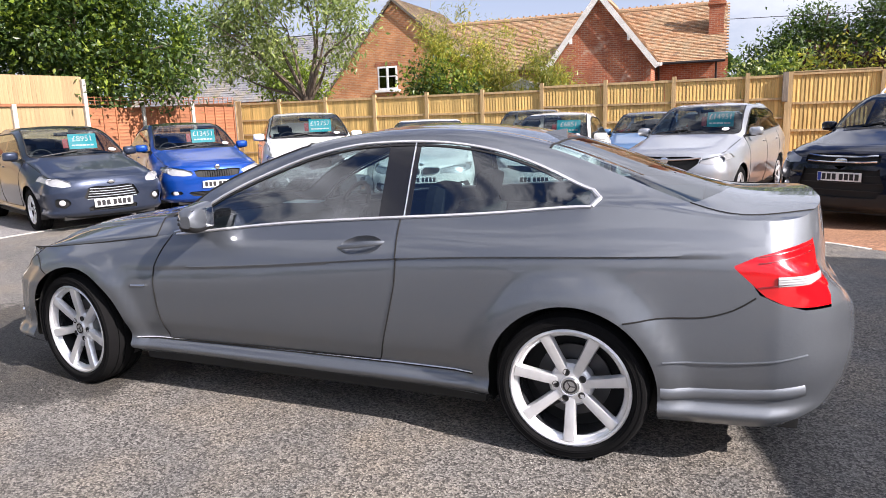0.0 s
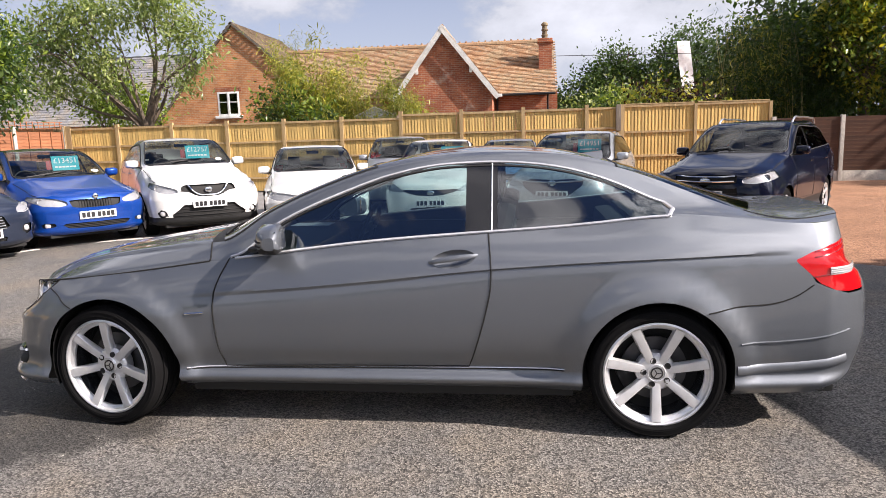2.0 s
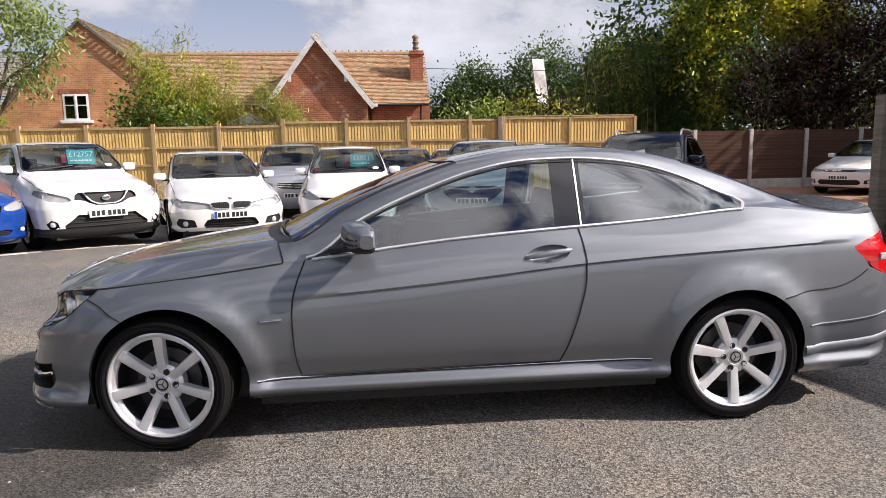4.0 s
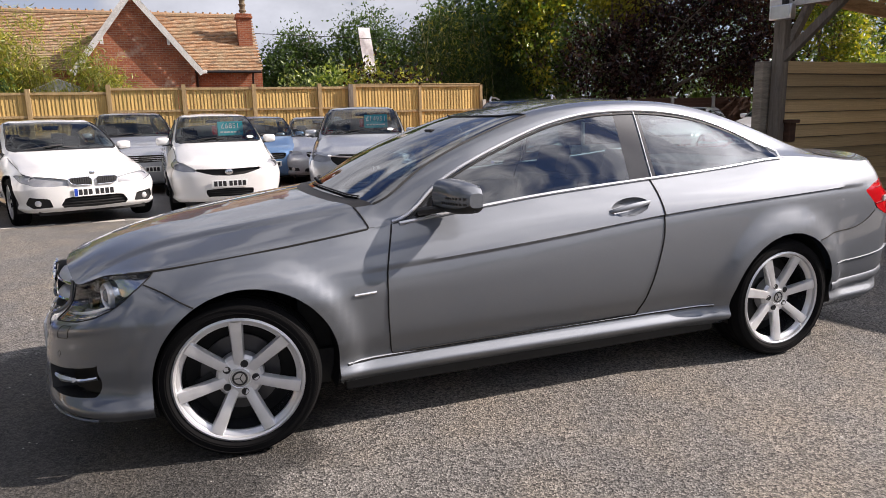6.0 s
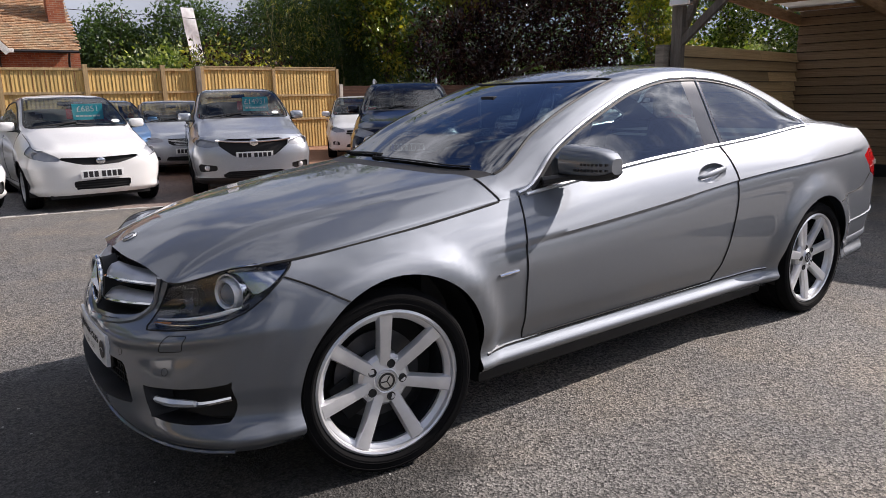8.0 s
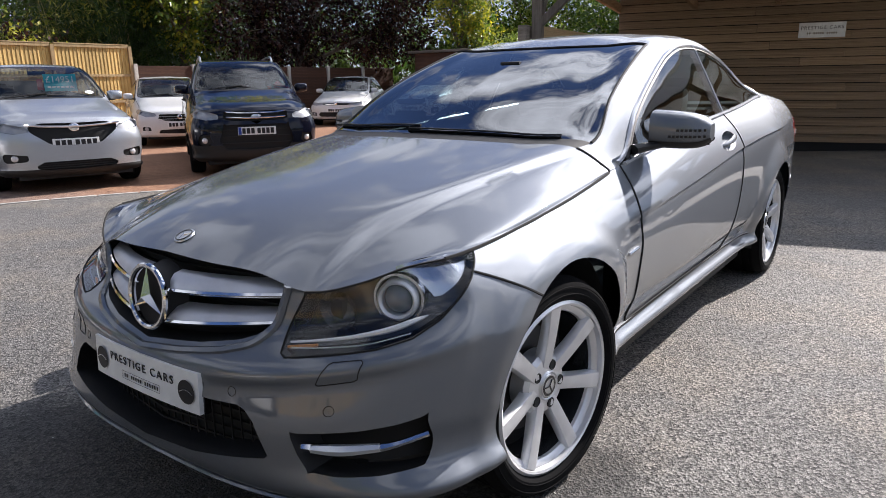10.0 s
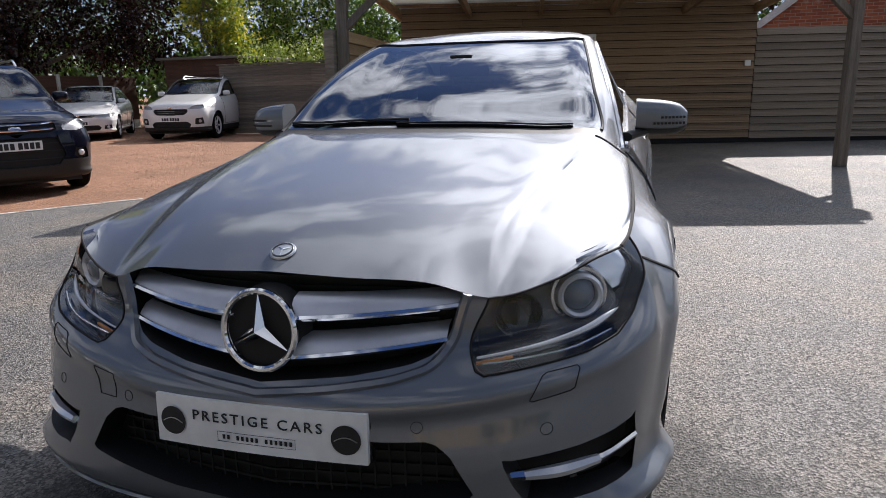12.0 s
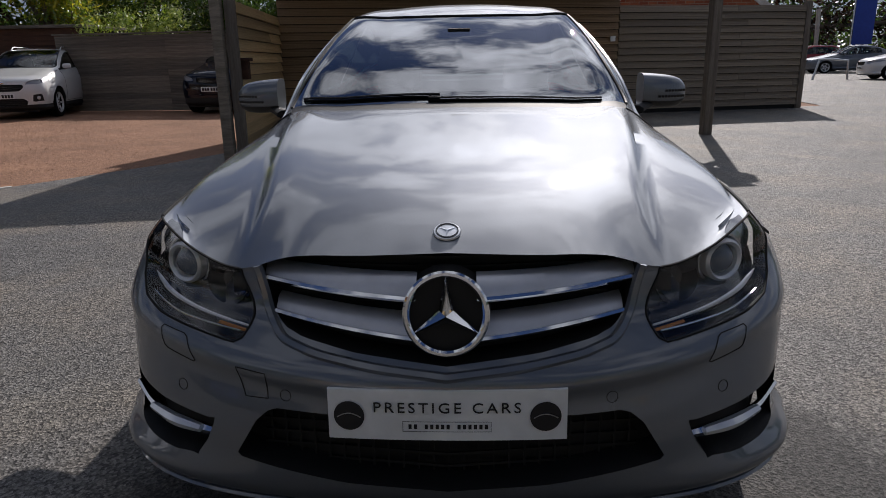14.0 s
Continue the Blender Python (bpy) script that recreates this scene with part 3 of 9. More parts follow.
def seats(parent, rows, y=0.36, z=0.30, scale=1.0):
    for x in rows:
        for s in (-1, 1):
            bm = bmesh.new()
            add_box(bm, x - 0.30, x + 0.24, s * y - 0.25, s * y + 0.25, z, z + 0.18, 0.06)
            rest = add_box(bm, -0.09, 0.09, -0.25, 0.25, 0, 0.56, 0.07)
            back = [v for v in bm.verts if v.co.x < 0.3 and abs(v.co.y) < 0.26 and v.co.z < 0.6 and v.co.z > -0.01 and abs(v.co.x) < 0.1]
            bmesh.ops.transform(bm, matrix=pose(x + 0.26, s * y, z + 0.10, 0, 14, 0), verts=back)
            seat = part("seat", bm, M_SEAT, parent, "grey cloth car seat")
            hb = box_bm(-0.05, 0.05, -0.13, 0.13, 0, 0.17, 0.05)
            shift(hb, pose(x + 0.41, s * y, z + 0.66, 0, 14, 0))
            part("headrest", hb, M_SEAT, seat)


def steering(parent, x, y, z, r=0.18):
    bm = tube([(x + 0.42 * r * math.sin(t) * 0.9, y + r * math.cos(t), z + r * math.sin(t) * 0.9) for t in np.linspace(0, 2 * math.pi, 25)[:-1]], 0.014, 8, close=True)
    for a in (0, math.pi, -math.pi / 2):
        tube([(x, y, z), (x + 0.40 * r * math.sin(a) * 0.9, y + r * 0.95 * math.cos(a), z + r * 0.9 * math.sin(a))], 0.018, 6, 0.6, bm)
    add_box(bm, x - 0.05, x + 0.02, y - 0.06, y + 0.06, z - 0.05, z + 0.05, 0.02)
    part("steering_wheel", bm, M_PLASTIC, parent, "black steering wheel")


def plate(parent, x, z, w=0.52, h=0.111, tilt=0.0, blue=False, pattern=(3, 1, 3, 1, 3, 1, 3, 2.5, 3, 1, 3, 1, 3), mat_=None, name="number_plate", y=0.0, back=False):
    hold = thing_part(name, parent, pose(x, y, z, 0, tilt, 180 if back else 0))
    part("plate_base", box_bm(-0.010, 0, -w / 2, w / 2, -h / 2, h / 2, 0.003), mat_ or M_PLATE, hold, "flat number plate")
    bm = bmesh.new()
    a = 0.055 if blue else 0.03
    bars(bm, w - a - 0.03, h * 0.68, -w / 2 + 0.03, -h * 0.34, -0.0102, pattern)
    tagged(part("lettering", bm, M_INK, hold, smooth=False), kind="stuff")
    if blue:
        part("blue_band", box_bm(-0.0108, -0.009, w / 2 - 0.045, w / 2 - 0.004, -h / 2 + 0.004, h / 2 - 0.004), M_EUBLUE, hold, smooth=False)
    return hold


def thing_part(name, parent, m):
    o = new(name)
    o.empty_display_size = 0.05
    o.parent = parent
    o.matrix_local = m
    return o

# the grey coupe in the middle of the yard: front axle at x = 0, nose towards -x
COUPE = dict(
    x=(-0.29, 0.0, 0.30, 0.55, 0.66, 0.90, 1.25, 1.45, 1.70, 1.87, 1.99, 2.35, 2.60, 2.80, 3.10, 3.35),
    ty=((-0.29, 0.718), (0.1, 0.730), (0.40, 0.722), (0.66, 0.702), (0.9, 0.702), (1.4, 0.697), (2.1, 0.690), (2.6, 0.674), (2.9, 0.676), (3.35, 0.696)),
    tz=((-0.29, 0.755), (0.1, 0.792), (0.51, 0.843), (0.66, 0.860), (1.0, 0.900), (1.33, 0.938), (1.97, 0.982), (2.42, 1.008), (2.65, 1.031), (2.82, 1.052), (3.1, 1.034), (3.35, 1.004)),
    pf=(0.74, 0.74, 0.76, 0.80, 0.90, 0.95, 1.10, 1.05, 0.95),
    tuck=0.03,
    w0=((-0.29, 0.806), (0.0, 0.830), (0.35, 0.832), (0.65, 0.822), (0.8, 0.821), (1.6, 0.821), (2.2, 0.824), (2.7, 0.842), (3.05, 0.826), (3.35, 0.795)),
    crease=((-0.29, 0.662), (0.3, 0.688), (0.78, 0.712), (1.36, 0.757), (2.04, 0.822), (2.66, 0.860), (3.35, 0.886)),
    sill_z=0.205,
    front=((0.205, -0.735), (0.245, -0.768), (0.31, -0.770), (0.375, -0.764), (0.44, -0.755), (0.51, -0.742), (0.565, -0.690), (0.65, -0.662), (0.733, -0.655)),
    nose=((0, 0.735), (0.36, 0.716), (0.42, 0.694), (0.47, 0.681), (0.53, 0.693), (0.60, 0.722), (0.66, 0.745), (0.72, 0.755)),
    rear=((0.24, 3.73), (0.29, 3.785), (0.36, 3.825), (0.47, 3.85), (0.565, 3.845), (0.64, 3.81), (0.73, 3.735), (0.87, 3.715), (1.0, 3.69)),
    tail=((0, 1.040), (0.3, 1.037), (0.5, 1.022), (0.62, 1.004), (0.70, 1.002)),
    dy=((-0.45, 0.655), (-0.29, 0.665), (0.0, 0.68), (0.3, 0.685), (0.55, 0.69), (0.66, 0.690), (0.9, 0.648), (1.25, 0.592), (1.45, 0.562), (1.9, 0.520), (2.04, 0.514), (2.35, 0.520), (2.6, 0.548), (2.8, 0.585), (3.1, 0.634), (3.35, 0.668), (3.6, 0.66)),
    dz=((-0.45, 0.738), (-0.29, 0.772), (0.0, 0.818), (0.3, 0.850), (0.55, 0.868), (0.66, 0.870), (0.9, 1.028), (1.19, 1.158), (1.46, 1.252), (1.72, 1.302), (2.0, 1.311), (2.29, 1.286), (2.54, 1.216), (2.75, 1.128), (2.82, 1.092), (3.1, 1.052), (3.35, 1.012), (3.6, 0.99)),
    wx=((-0.45, -0.16), (-0.29, -0.12), (0.0, -0.09), (0.55, -0.03), (0.66, -0.06), (1.45, -0.05), (2.0, 0.0), (2.6, 0.005), (2.8, 0.05), (3.1, 0.11), (3.35, 0.05), (3.6, 0.02)),
    wy=((-0.45, 0.40), (-0.29, 0.435), (0.0, 0.505), (0.3, 0.56), (0.55, 0.60), (0.66, 0.618), (0.9, 0.577), (1.25, 0.527), (1.45, 0.500), (1.9, 0.462), (2.35, 0.458), (2.6, 0.463), (2.82, 0.504), (3.1, 0.562), (3.35, 0.632), (3.6, 0.62)),
    wz=((-0.45, 0.735), (-0.29, 0.790), (0.0, 0.852), (0.3, 0.898), (0.55, 0.928), (0.66, 0.940), (0.9, 1.083), (1.25, 1.232), (1.45, 1.296), (1.72, 1.342), (2.0, 1.352), (2.35, 1.328), (2.6, 1.270), (2.82, 1.172), (3.1, 1.042), (3.35, 1.012), (3.6, 0.996)),
    cx=((-0.45, -0.24), (-0.29, -0.20), (0.0, -0.16), (0.55, -0.15), (0.66, -0.20), (1.0, -0.18), (1.45, -0.15), (1.9, 0.0), (2.6, 0.0), (2.8, 0.09), (3.1, 0.255), (3.35, 0.20), (3.6, 0.08)),
    cz=((-0.66, 0.735), (-0.61, 0.782), (-0.49, 0.815), (-0.2, 0.862), (0.12, 0.912), (0.40, 0.950), (0.46, 0.962), (0.72, 1.085), (1.10, 1.232), (1.30, 1.296), (1.6, 1.362), (1.92, 1.385), (2.2, 1.374), (2.45, 1.334), (2.62, 1.288), (3.0, 1.162), (3.20, 1.098), (3.36, 1.048), (3.44, 1.040), (3.55, 1.036), (3.68, 1.040)),
)
HOOD_END, WS0, WS1, BP0, BP1, ROOF_END, TIP, GL_END = 4, 5, 8, 10, 11, 13, 14, 15


def eased(G, times):
    """Even out small waves along the length, ends held."""
    G = G.copy()
    for _ in range(times):
        G[1:-1] = 0.5 * G[1:-1] + 0.25 * (G[:-2] + G[2:])
    return G


def coupe():
    car = thing("parked_coupe", "grey metallic two-door coupe parked on the tarmac yard", "car")
    m, mj = 8, 6
    A, U = shell(COUPE, m, mj)
    A[6 * m:-6 * m] = eased(A[6 * m:-6 * m], 40)
    U[:HOOD_END * m + 1] = eased(U[:HOOD_END * m + 1], 40)
    U[WS1 * m:] = eased(U[WS1 * m:], 12)
    U[:, 0] = A[6 * m:6 * m + len(U), -1]
    # arches stand slightly proud of the side
    for G in (A,):
        for hx, R in ((0.03, 0.355), (2.76, 0.345)):
            r = np.hypot(G[:, :, 0] - hx, G[:, :, 2] - 0.325)
            low = np.clip((G[:, :, 2] - 0.20) / 0.10, 0, 1)
            sw = np.where(r < R + 0.040, 1.0, np.exp(-((r - R - 0.040) / 0.050) ** 2)) * low * (np.abs(G[:, :, 1]) > 0.55) * np.clip((R + 0.3 - r) / 0.05, 0, 1)
            G[:, :, 1] -= 0.029 * sw
    # sharp shoulder crease: the side tucks in just under it
    cz = spl(COUPE["crease"], A[:, :, 0])
    below = cz - A[:, :, 2]
    along = np.clip((A[:, :, 0] - 0.35) / 0.5, 0, 1) * np.clip((3.42 - A[:, :, 0]) / 0.3, 0, 1) * (np.abs(A[:, :, 1]) > 0.45)
    under = np.clip(below, 0, 1) / 0.105
    A[:, :, 1] += along * (0.011 * np.exp(-under * 2) + 0.009 * under * np.exp(1 - under)) * (below > 0.002)
    # folded lines along the bonnet
    U[:HOOD_END * m, 3 * m - 1] = 0.3 * U[:HOOD_END * m, 3 * m - 1] + 0.7 * U[:HOOD_END * m, 3 * m]
    hood_rows = np.clip((HOOD_END * m - np.arange(U.shape[0])) / (2 * m), 0, 1)
    for k, h in ((-3, -0.001), (-2, -0.003), (-1, -0.007), (0, 0.003), (1, 0.003), (2, 0.002), (3, 0.001)):
        U[:, 3 * m + k, 2] += h * np.minimum(hood_rows * 3, 1) * np.clip(np.arange(U.shape[0]) / (0.8 * m), 0, 1)
    V, F = A.reshape(-1, 3).copy(), grid_faces(A.shape[0], A.shape[1])

    def circle(cx, cz, R, n=72):
        return [(cx + R * math.cos(2 * math.pi * k / n), cz + R * math.sin(2 * math.pi * k / n)) for k in range(n)]
    sidef = lambda P: (P[:, 1] < -0.5)
    for hx, hz, R in ((0.03, 0.325, 0.355), (2.76, 0.325, 0.345)):
        pl = circle(hx, hz, R)
        V, F, _ = cut(V, F, region(pl, (0, 2), sidef))
        V, F, _ = cut(V, F, region([(hx - R, 0), (hx + R, 0), (hx + R, hz), (hx - R, hz)], (0, 2), sidef))
    nosef = lambda P: P[:, 0] < -0.18
    # lamps, grille and intakes
    # the lamp wraps the corner: its outline is drawn on a plane turned to face that corner
    lampF = [(-0.145, 0.70), (-0.06, 0.76), (0.05, 0.80), (0.20, 0.80), (0.256, 0.76), (0.255, 0.738), (0.235, 0.705), (0.20, 0.667), (0.151, 0.629), (0.08, 0.597), (0.0, 0.577), (-0.10, 0.561), (-0.200, 0.546), (-0.214, 0.546), (-0.178, 0.615), (-0.148, 0.672)]
    turn = np.array(((0.754, 0.657, 0), (-0.657, 0.754, 0), (0, 0, 1)))
    V, F, lamp = cut(V @ turn, F, region(lampF, (0, 2), lambda P: P[:, 1] < -0.55))
    V = V @ turn.T
    Vl = V
    grilleP = [(0.02, 0.80), (0.02, 0.520), (-0.19, 0.540), (-0.30, 0.559), (-0.345, 0.575), (-0.374, 0.608), (-0.398, 0.690), (-0.400, 0.712), (-0.392, 0.80)]
    V, F, grl = cut(V, F, region(grilleP, (1, 2), nosef))
    Vg = V
    lowP = [(0.02, 0.423), (0.02, 0.262), (-0.20, 0.278), (-0.34, 0.300), (-0.445, 0.318), (-0.395, 0.400), (-0.360, 0.428), (-0.26, 0.424)]
    V, F, low = cut(V, F, region(lowP, (1, 2), nosef))
    Vlo = V
    fogP = [(-0.492, 0.386), (-0.56, 0.393), (-0.64, 0.402), (-0.70, 0.412), (-0.742, 0.424), (-0.748, 0.37), (-0.742, 0.305), (-0.68, 0.298), (-0.60, 0.296), (-0.54, 0.303), (-0.515, 0.335)]
    V, F, fog = cut(V, F, region(fogP, (1, 2), nosef))
    Vf = V
    tailP = [(3.352, 0.848), (3.43, 0.884), (3.52, 0.908), (3.62, 0.926), (3.9, 0.926), (3.9, 0.702), (3.60, 0.700), (3.54, 0.708), (3.465, 0.742), (3.41, 0.795)]
    V, F, tail = cut(V, F, region(tailP, (0, 2), lambda P: P[:, 1] < -0.585 - 0.075 * np.clip((0.81 - P[:, 2]) / 0.05, 0, 1)))
    Vt = V
    frontB = [(-1.2, 0.0), (0.03, 0.0), (0.03, 0.53), (-0.17, 0.637), (-0.26, 0.688), (-0.345, 0.727), (-0.36, 1.0), (-1.2, 1.0)]
    V, F, fb = cut(V, F, region(frontB, (0, 2)))
    rearB = [(4.2, 0.0), (2.9, 0.0), (2.9, 0.600), (3.10, 0.640), (3.30, 0.662), (3.36, 0.685), (3.45, 0.748), (3.50, 0.722), (3.60, 0.690), (4.2, 0.690)]
    V, F, rb = cut(V, F, region(rearB, (0, 2)))
    cupP = [(1.808 + 0.108 * math.cos(t) - 0.006 * math.sin(t), 0.862 + 0.014 * math.cos(t) + 0.040 * math.sin(t)) for t in np.linspace(0, 2 * math.pi, 33)[:-1]]
    V, F, cup = cut(V, F, region(cupP, (0, 2), sidef))
    Vc = V
    doorP = [(0.656, 1.2), (0.655, 0.86), (0.620, 0.765), (0.603, 0.70), (0.597, 0.58), (0.601, 0.45), (0.622, 0.312), (1.872, 0.325), (1.920, 0.46), (1.960, 0.60), (1.986, 0.72), (1.990, 0.82), (1.972, 1.2)]
    V, F, dr = cut(V, F, region(doorP, (0, 2), lambda P: P[:, 2] > 0.29))
    skirtP = [(0.30, 0.0), (2.55, 0.0), (2.55, 0.318), (0.30, 0.298)]
    V, F, sk = cut(V, F, region(skirtP, (0, 2), sidef))

    nU = U.shape[0] - 1
    iu = lambda k: k * m
    ku = lambda k: k * m
    hood = grid_part(U, 0, iu(HOOD_END), 0, ku(6))
    cowl = grid_part(U, iu(HOOD_END), iu(WS0), ku(3), ku(6))
    corner = grid_part(U, iu(HOOD_END), iu(WS0), 0, ku(3))
    ws = grid_part(U, iu(WS0), iu(WS1), ku(3), ku(6))
    roof = grid_part(U, iu(WS1), iu(ROOF_END), ku(3), ku(6))
    rg = grid_part(U, iu(ROOF_END), iu(GL_END), ku(3), ku(6))
    rail = grid_part(U, iu(WS0), nU, ku(2), ku(3))
    trunk = grid_part(U, iu(GL_END), nU, ku(3), ku(6))
    qtr = grid_part(U, iu(TIP), nU, 0, ku(2))
    dglass = grid_part(U, iu(WS0) + m - 2, iu(BP0), 0, ku(2))
    sail = grid_part(U, iu(WS0), iu(WS0) + m - 2, 0, ku(2))
    bpil = grid_part(U, iu(BP0), iu(BP1), 0, ku(2))
    qglass = grid_part(U, iu(BP1), iu(TIP), 0, ku(2))

    body = skin("body", *joined((V, F), corner, rail, qtr), M_SILVER, car, "grey metallic painted body shell")
    fbo = skin("front_bumper", V, fb, M_SILVER, car)
    rbo = skin("rear_bumper", V, rb, M_SILVER, car)
    doors = pair("door", V, dr, M_SILVER, car)
    hollow = Vc.copy()
    rr = np.clip(((Vc[:, 0] - 1.808) / 0.108) ** 2 + ((Vc[:, 2] - 0.862 - 0.13 * (Vc[:, 0] - 1.808)) / 0.040) ** 2, 0, 1)
    hollow[:, 1] += 0.034 * (1 - rr) ** 0.6
    pair("handle_cup", hollow, cup, M_SILVER, car, "hollow behind the door handle")
    skirts = pair("side_skirt", V, sk, M_SILVER, car)
    bonnet = skin("bonnet", *hood, M_SILVER, car, "long sculpted bonnet")
    roofo = skin("roof", *roof, M_SILVER, car)
    bootlid = skin("boot_lid", *trunk, M_SILVER, car)
    skin("scuttle", *cowl, M_PLASTIC, car, "black plastic scuttle")
    skin("windscreen", *ws, M_WSCREEN, car, "raked windscreen that mirrors the clouds")
    skin("rear_window", *rg, M_TINT, car)
    pair("door_window", *dglass, M_TINT, car, "green tinted door glass")
    pair("quarter_window", *qglass, M_TINT, car, "green tinted quarter glass")
    pair("mirror_sail", *sail, M_BLACK, car, "gloss black corner panel at the mirror foot")
    pair("door_pillar", *bpil, M_BLACK, car, "gloss black pillar trim")
    tree = surf_tree([body, fbo, rbo, *doors, *skirts, bonnet, roofo, bootlid])

    # bright window surround
    kt = [tuple(U[i, 0]) for i in range(iu(WS0), iu(TIP) + 1)]
    kd = [tuple(U[i, ku(2)]) for i in range(iu(WS0), iu(TIP) + 1)]
    for s in (1, -1):
        fl = lambda pts, o=0.004: [(x, (y - o) * s, z) for x, y, z in pts]
        part("waist_trim", tube(fl(kt, 0.003), 0.0105, 6, 0.75, up=(0, 0, 1)), M_BRIGHT, car, "bright chrome strip under the windows")
        part("window_trim", tube(fl(kd, 0.002), 0.0095, 6, 0.8, up=(0, 0, 1)), M_BRIGHT, car, "bright chrome arc over the windows")
        e0, e1 = Vector(fl(kt, 0.003)[-1]), Vector(fl(kd, 0.003)[-1])
        tip = (e0 + e1) / 2 + Vector((0.030, 0.004 * s, 0.0))
        part("window_tip", tube(fine([e0, e0.lerp(tip, 0.7), tip, e1.lerp(tip, 0.7), e1], 4), 0.0105, 6, 0.8), M_BRIGHT, car)
        part("window_seal", tube([(x, (y - 0.003) * s, z - 0.018) for x, y, z in kd[2:-5]], 0.014, 6, 0.5, up=(0, 0, 1)), M_PLASTIC, car)
        i = iu(BP1) - 1
        part("pillar_trim", tube(fl([tuple(U[i, k]) for k in range(0, ku(2) + 1)], 0.002), 0.0038, 6), M_SATIN, car)
        # shut lines
        gaps = bmesh.new()
        for ln in (doorP[1:-1] + [(1.976, 0.975)],):
            tube(stick(tree, fine(ln, 6), "y", -s, 0.0004), 0.0040, 5, bm=gaps)
        part("door_gap", gaps, M_GAP, car)
        gaps = bmesh.new()
        tube(stick(tree, fine([(-0.150, 0.626), (-0.17, 0.637), (-0.26, 0.688), (-0.335, 0.722)], 6), "y", -s, 0.0004), 0.0035, 5, bm=gaps)
        part("bumper_gap", gaps, M_GAP, car)
        gaps = bmesh.new()
        tube(stick(tree, fine([(2.945, 0.612), (3.10, 0.640), (3.30, 0.662), (3.36, 0.685), (3.45, 0.746)], 6), "y", -s, 0.0004), 0.0035, 5, bm=gaps)
        part("bumper_gap", gaps, M_GAP, car)
        part("skirt_gap", tube(stick(tree, fine([(0.42, 0.301), (1.2, 0.308), (2.42, 0.317)], 14), "y", -s, 0.0004), 0.0035, 5), M_GAP, car)
        part("skirt_trim", tube(stick(tree, fine([(0.42, 0.308), (1.2, 0.315), (2.42, 0.324)], 14), "y", -s, 0.0012), 0.0032, 5), M_BRIGHT, car, "thin bright line over the side skirt")
        ed = [(x, y * s, z + 0.001) for x, y, z in (tuple(U[i, 0]) for i in range(0, iu(HOOD_END) + 1))]
        part("bonnet_gap", tube(ed, 0.0045, 5), M_GAP, car)
        part("bonnet_gap", tube([(x, y * s, z + 0.0008) for x, y, z in (tuple(U[iu(HOOD_END), k]) for k in range(0, ku(3) + 1))], 0.0040, 5), M_GAP, car)
        part("boot_gap", tube([(x, y * s, z + 0.0008) for x, y, z in (tuple(U[i, ku(3)]) for i in range(iu(GL_END), nU + 1))], 0.0032, 5), M_GAP, car)
    part("screen_seal", tube([(x, y * s, z + 0.002) for s in (1,) for x, y, z in [tuple(U[iu(WS1), k]) for k in range(ku(3), ku(6) + 1)]] + [(U[iu(WS1), k][0], -U[iu(WS1), k][1], U[iu(WS1), k][2] + 0.002) for k in range(ku(6) - 1, ku(3) - 1, -1)], 0.0045, 5), M_PLASTIC, car)
    part("rear_screen_seal", tube([tuple(U[iu(ROOF_END), k]) for k in range(ku(3), ku(6) + 1)] + [(U[iu(ROOF_END), k][0], -U[iu(ROOF_END), k][1], U[iu(ROOF_END), k][2]) for k in range(ku(6) - 1, ku(3) - 1, -1)], 0.006, 5), M_PLASTIC, car)
    for s in (1, -1):
        part("screen_seal", tube([(x, y * s, z + 0.001) for x, y, z in (tuple(U[i, ku(3)]) for i in range(iu(WS0), iu(WS1) + 1))], 0.006, 5), M_PLASTIC, car)
    # roof fin
    bm = bmesh.new()
    fin = [(2.40, 0.0), (2.58, 0.055), (2.585, 0.0)]
    vs = [bm.verts.new((x, y, 1.318 - (x - 2.4) * 0.18 + z)) for (x, z) in fin for y in (-0.022 if z == 0 else -0.006, 0.022 if z == 0 else 0.006)]
    bmesh.ops.convex_hull(bm, input=vs)
    part("roof_aerial", bm, M_SILVER, car)
    coupe_front(car, V, Vl, lamp, Vg, grl, Vlo, low, Vf, fog, tree)
    coupe_rest(car, Vt, tail, tree, U, m)
    return car


def recess(V, F, dx, dy=0.0, grow=1.0):
    W = V.copy()
    W[:, 0] += dx
    W[:, 1] += dy
    return W


def wall_round(V, F, dx):
    """A short wall inwards from the rim of a hole filled by these faces."""
    cnt = {}
    for f in F:
        for a, b in zip(f, f[1:] + f[:1]):
            k = (min(a, b), max(a, b))
            cnt[k] = cnt.get(k, 0) + 1
    verts, faces = [], []
    for (a, b), c in cnt.items():
        if c == 1 and not (abs(V[a][1]) < 1e-3 and abs(V[b][1]) < 1e-3):
            o = len(verts)
            A, B = V[a], V[b]
            verts += [A, B, B + np.array((dx, 0, 0)), A + np.array((dx, 0, 0))]
            faces.append((o, o + 1, o + 2, o + 3))
    return np.array(verts), faces


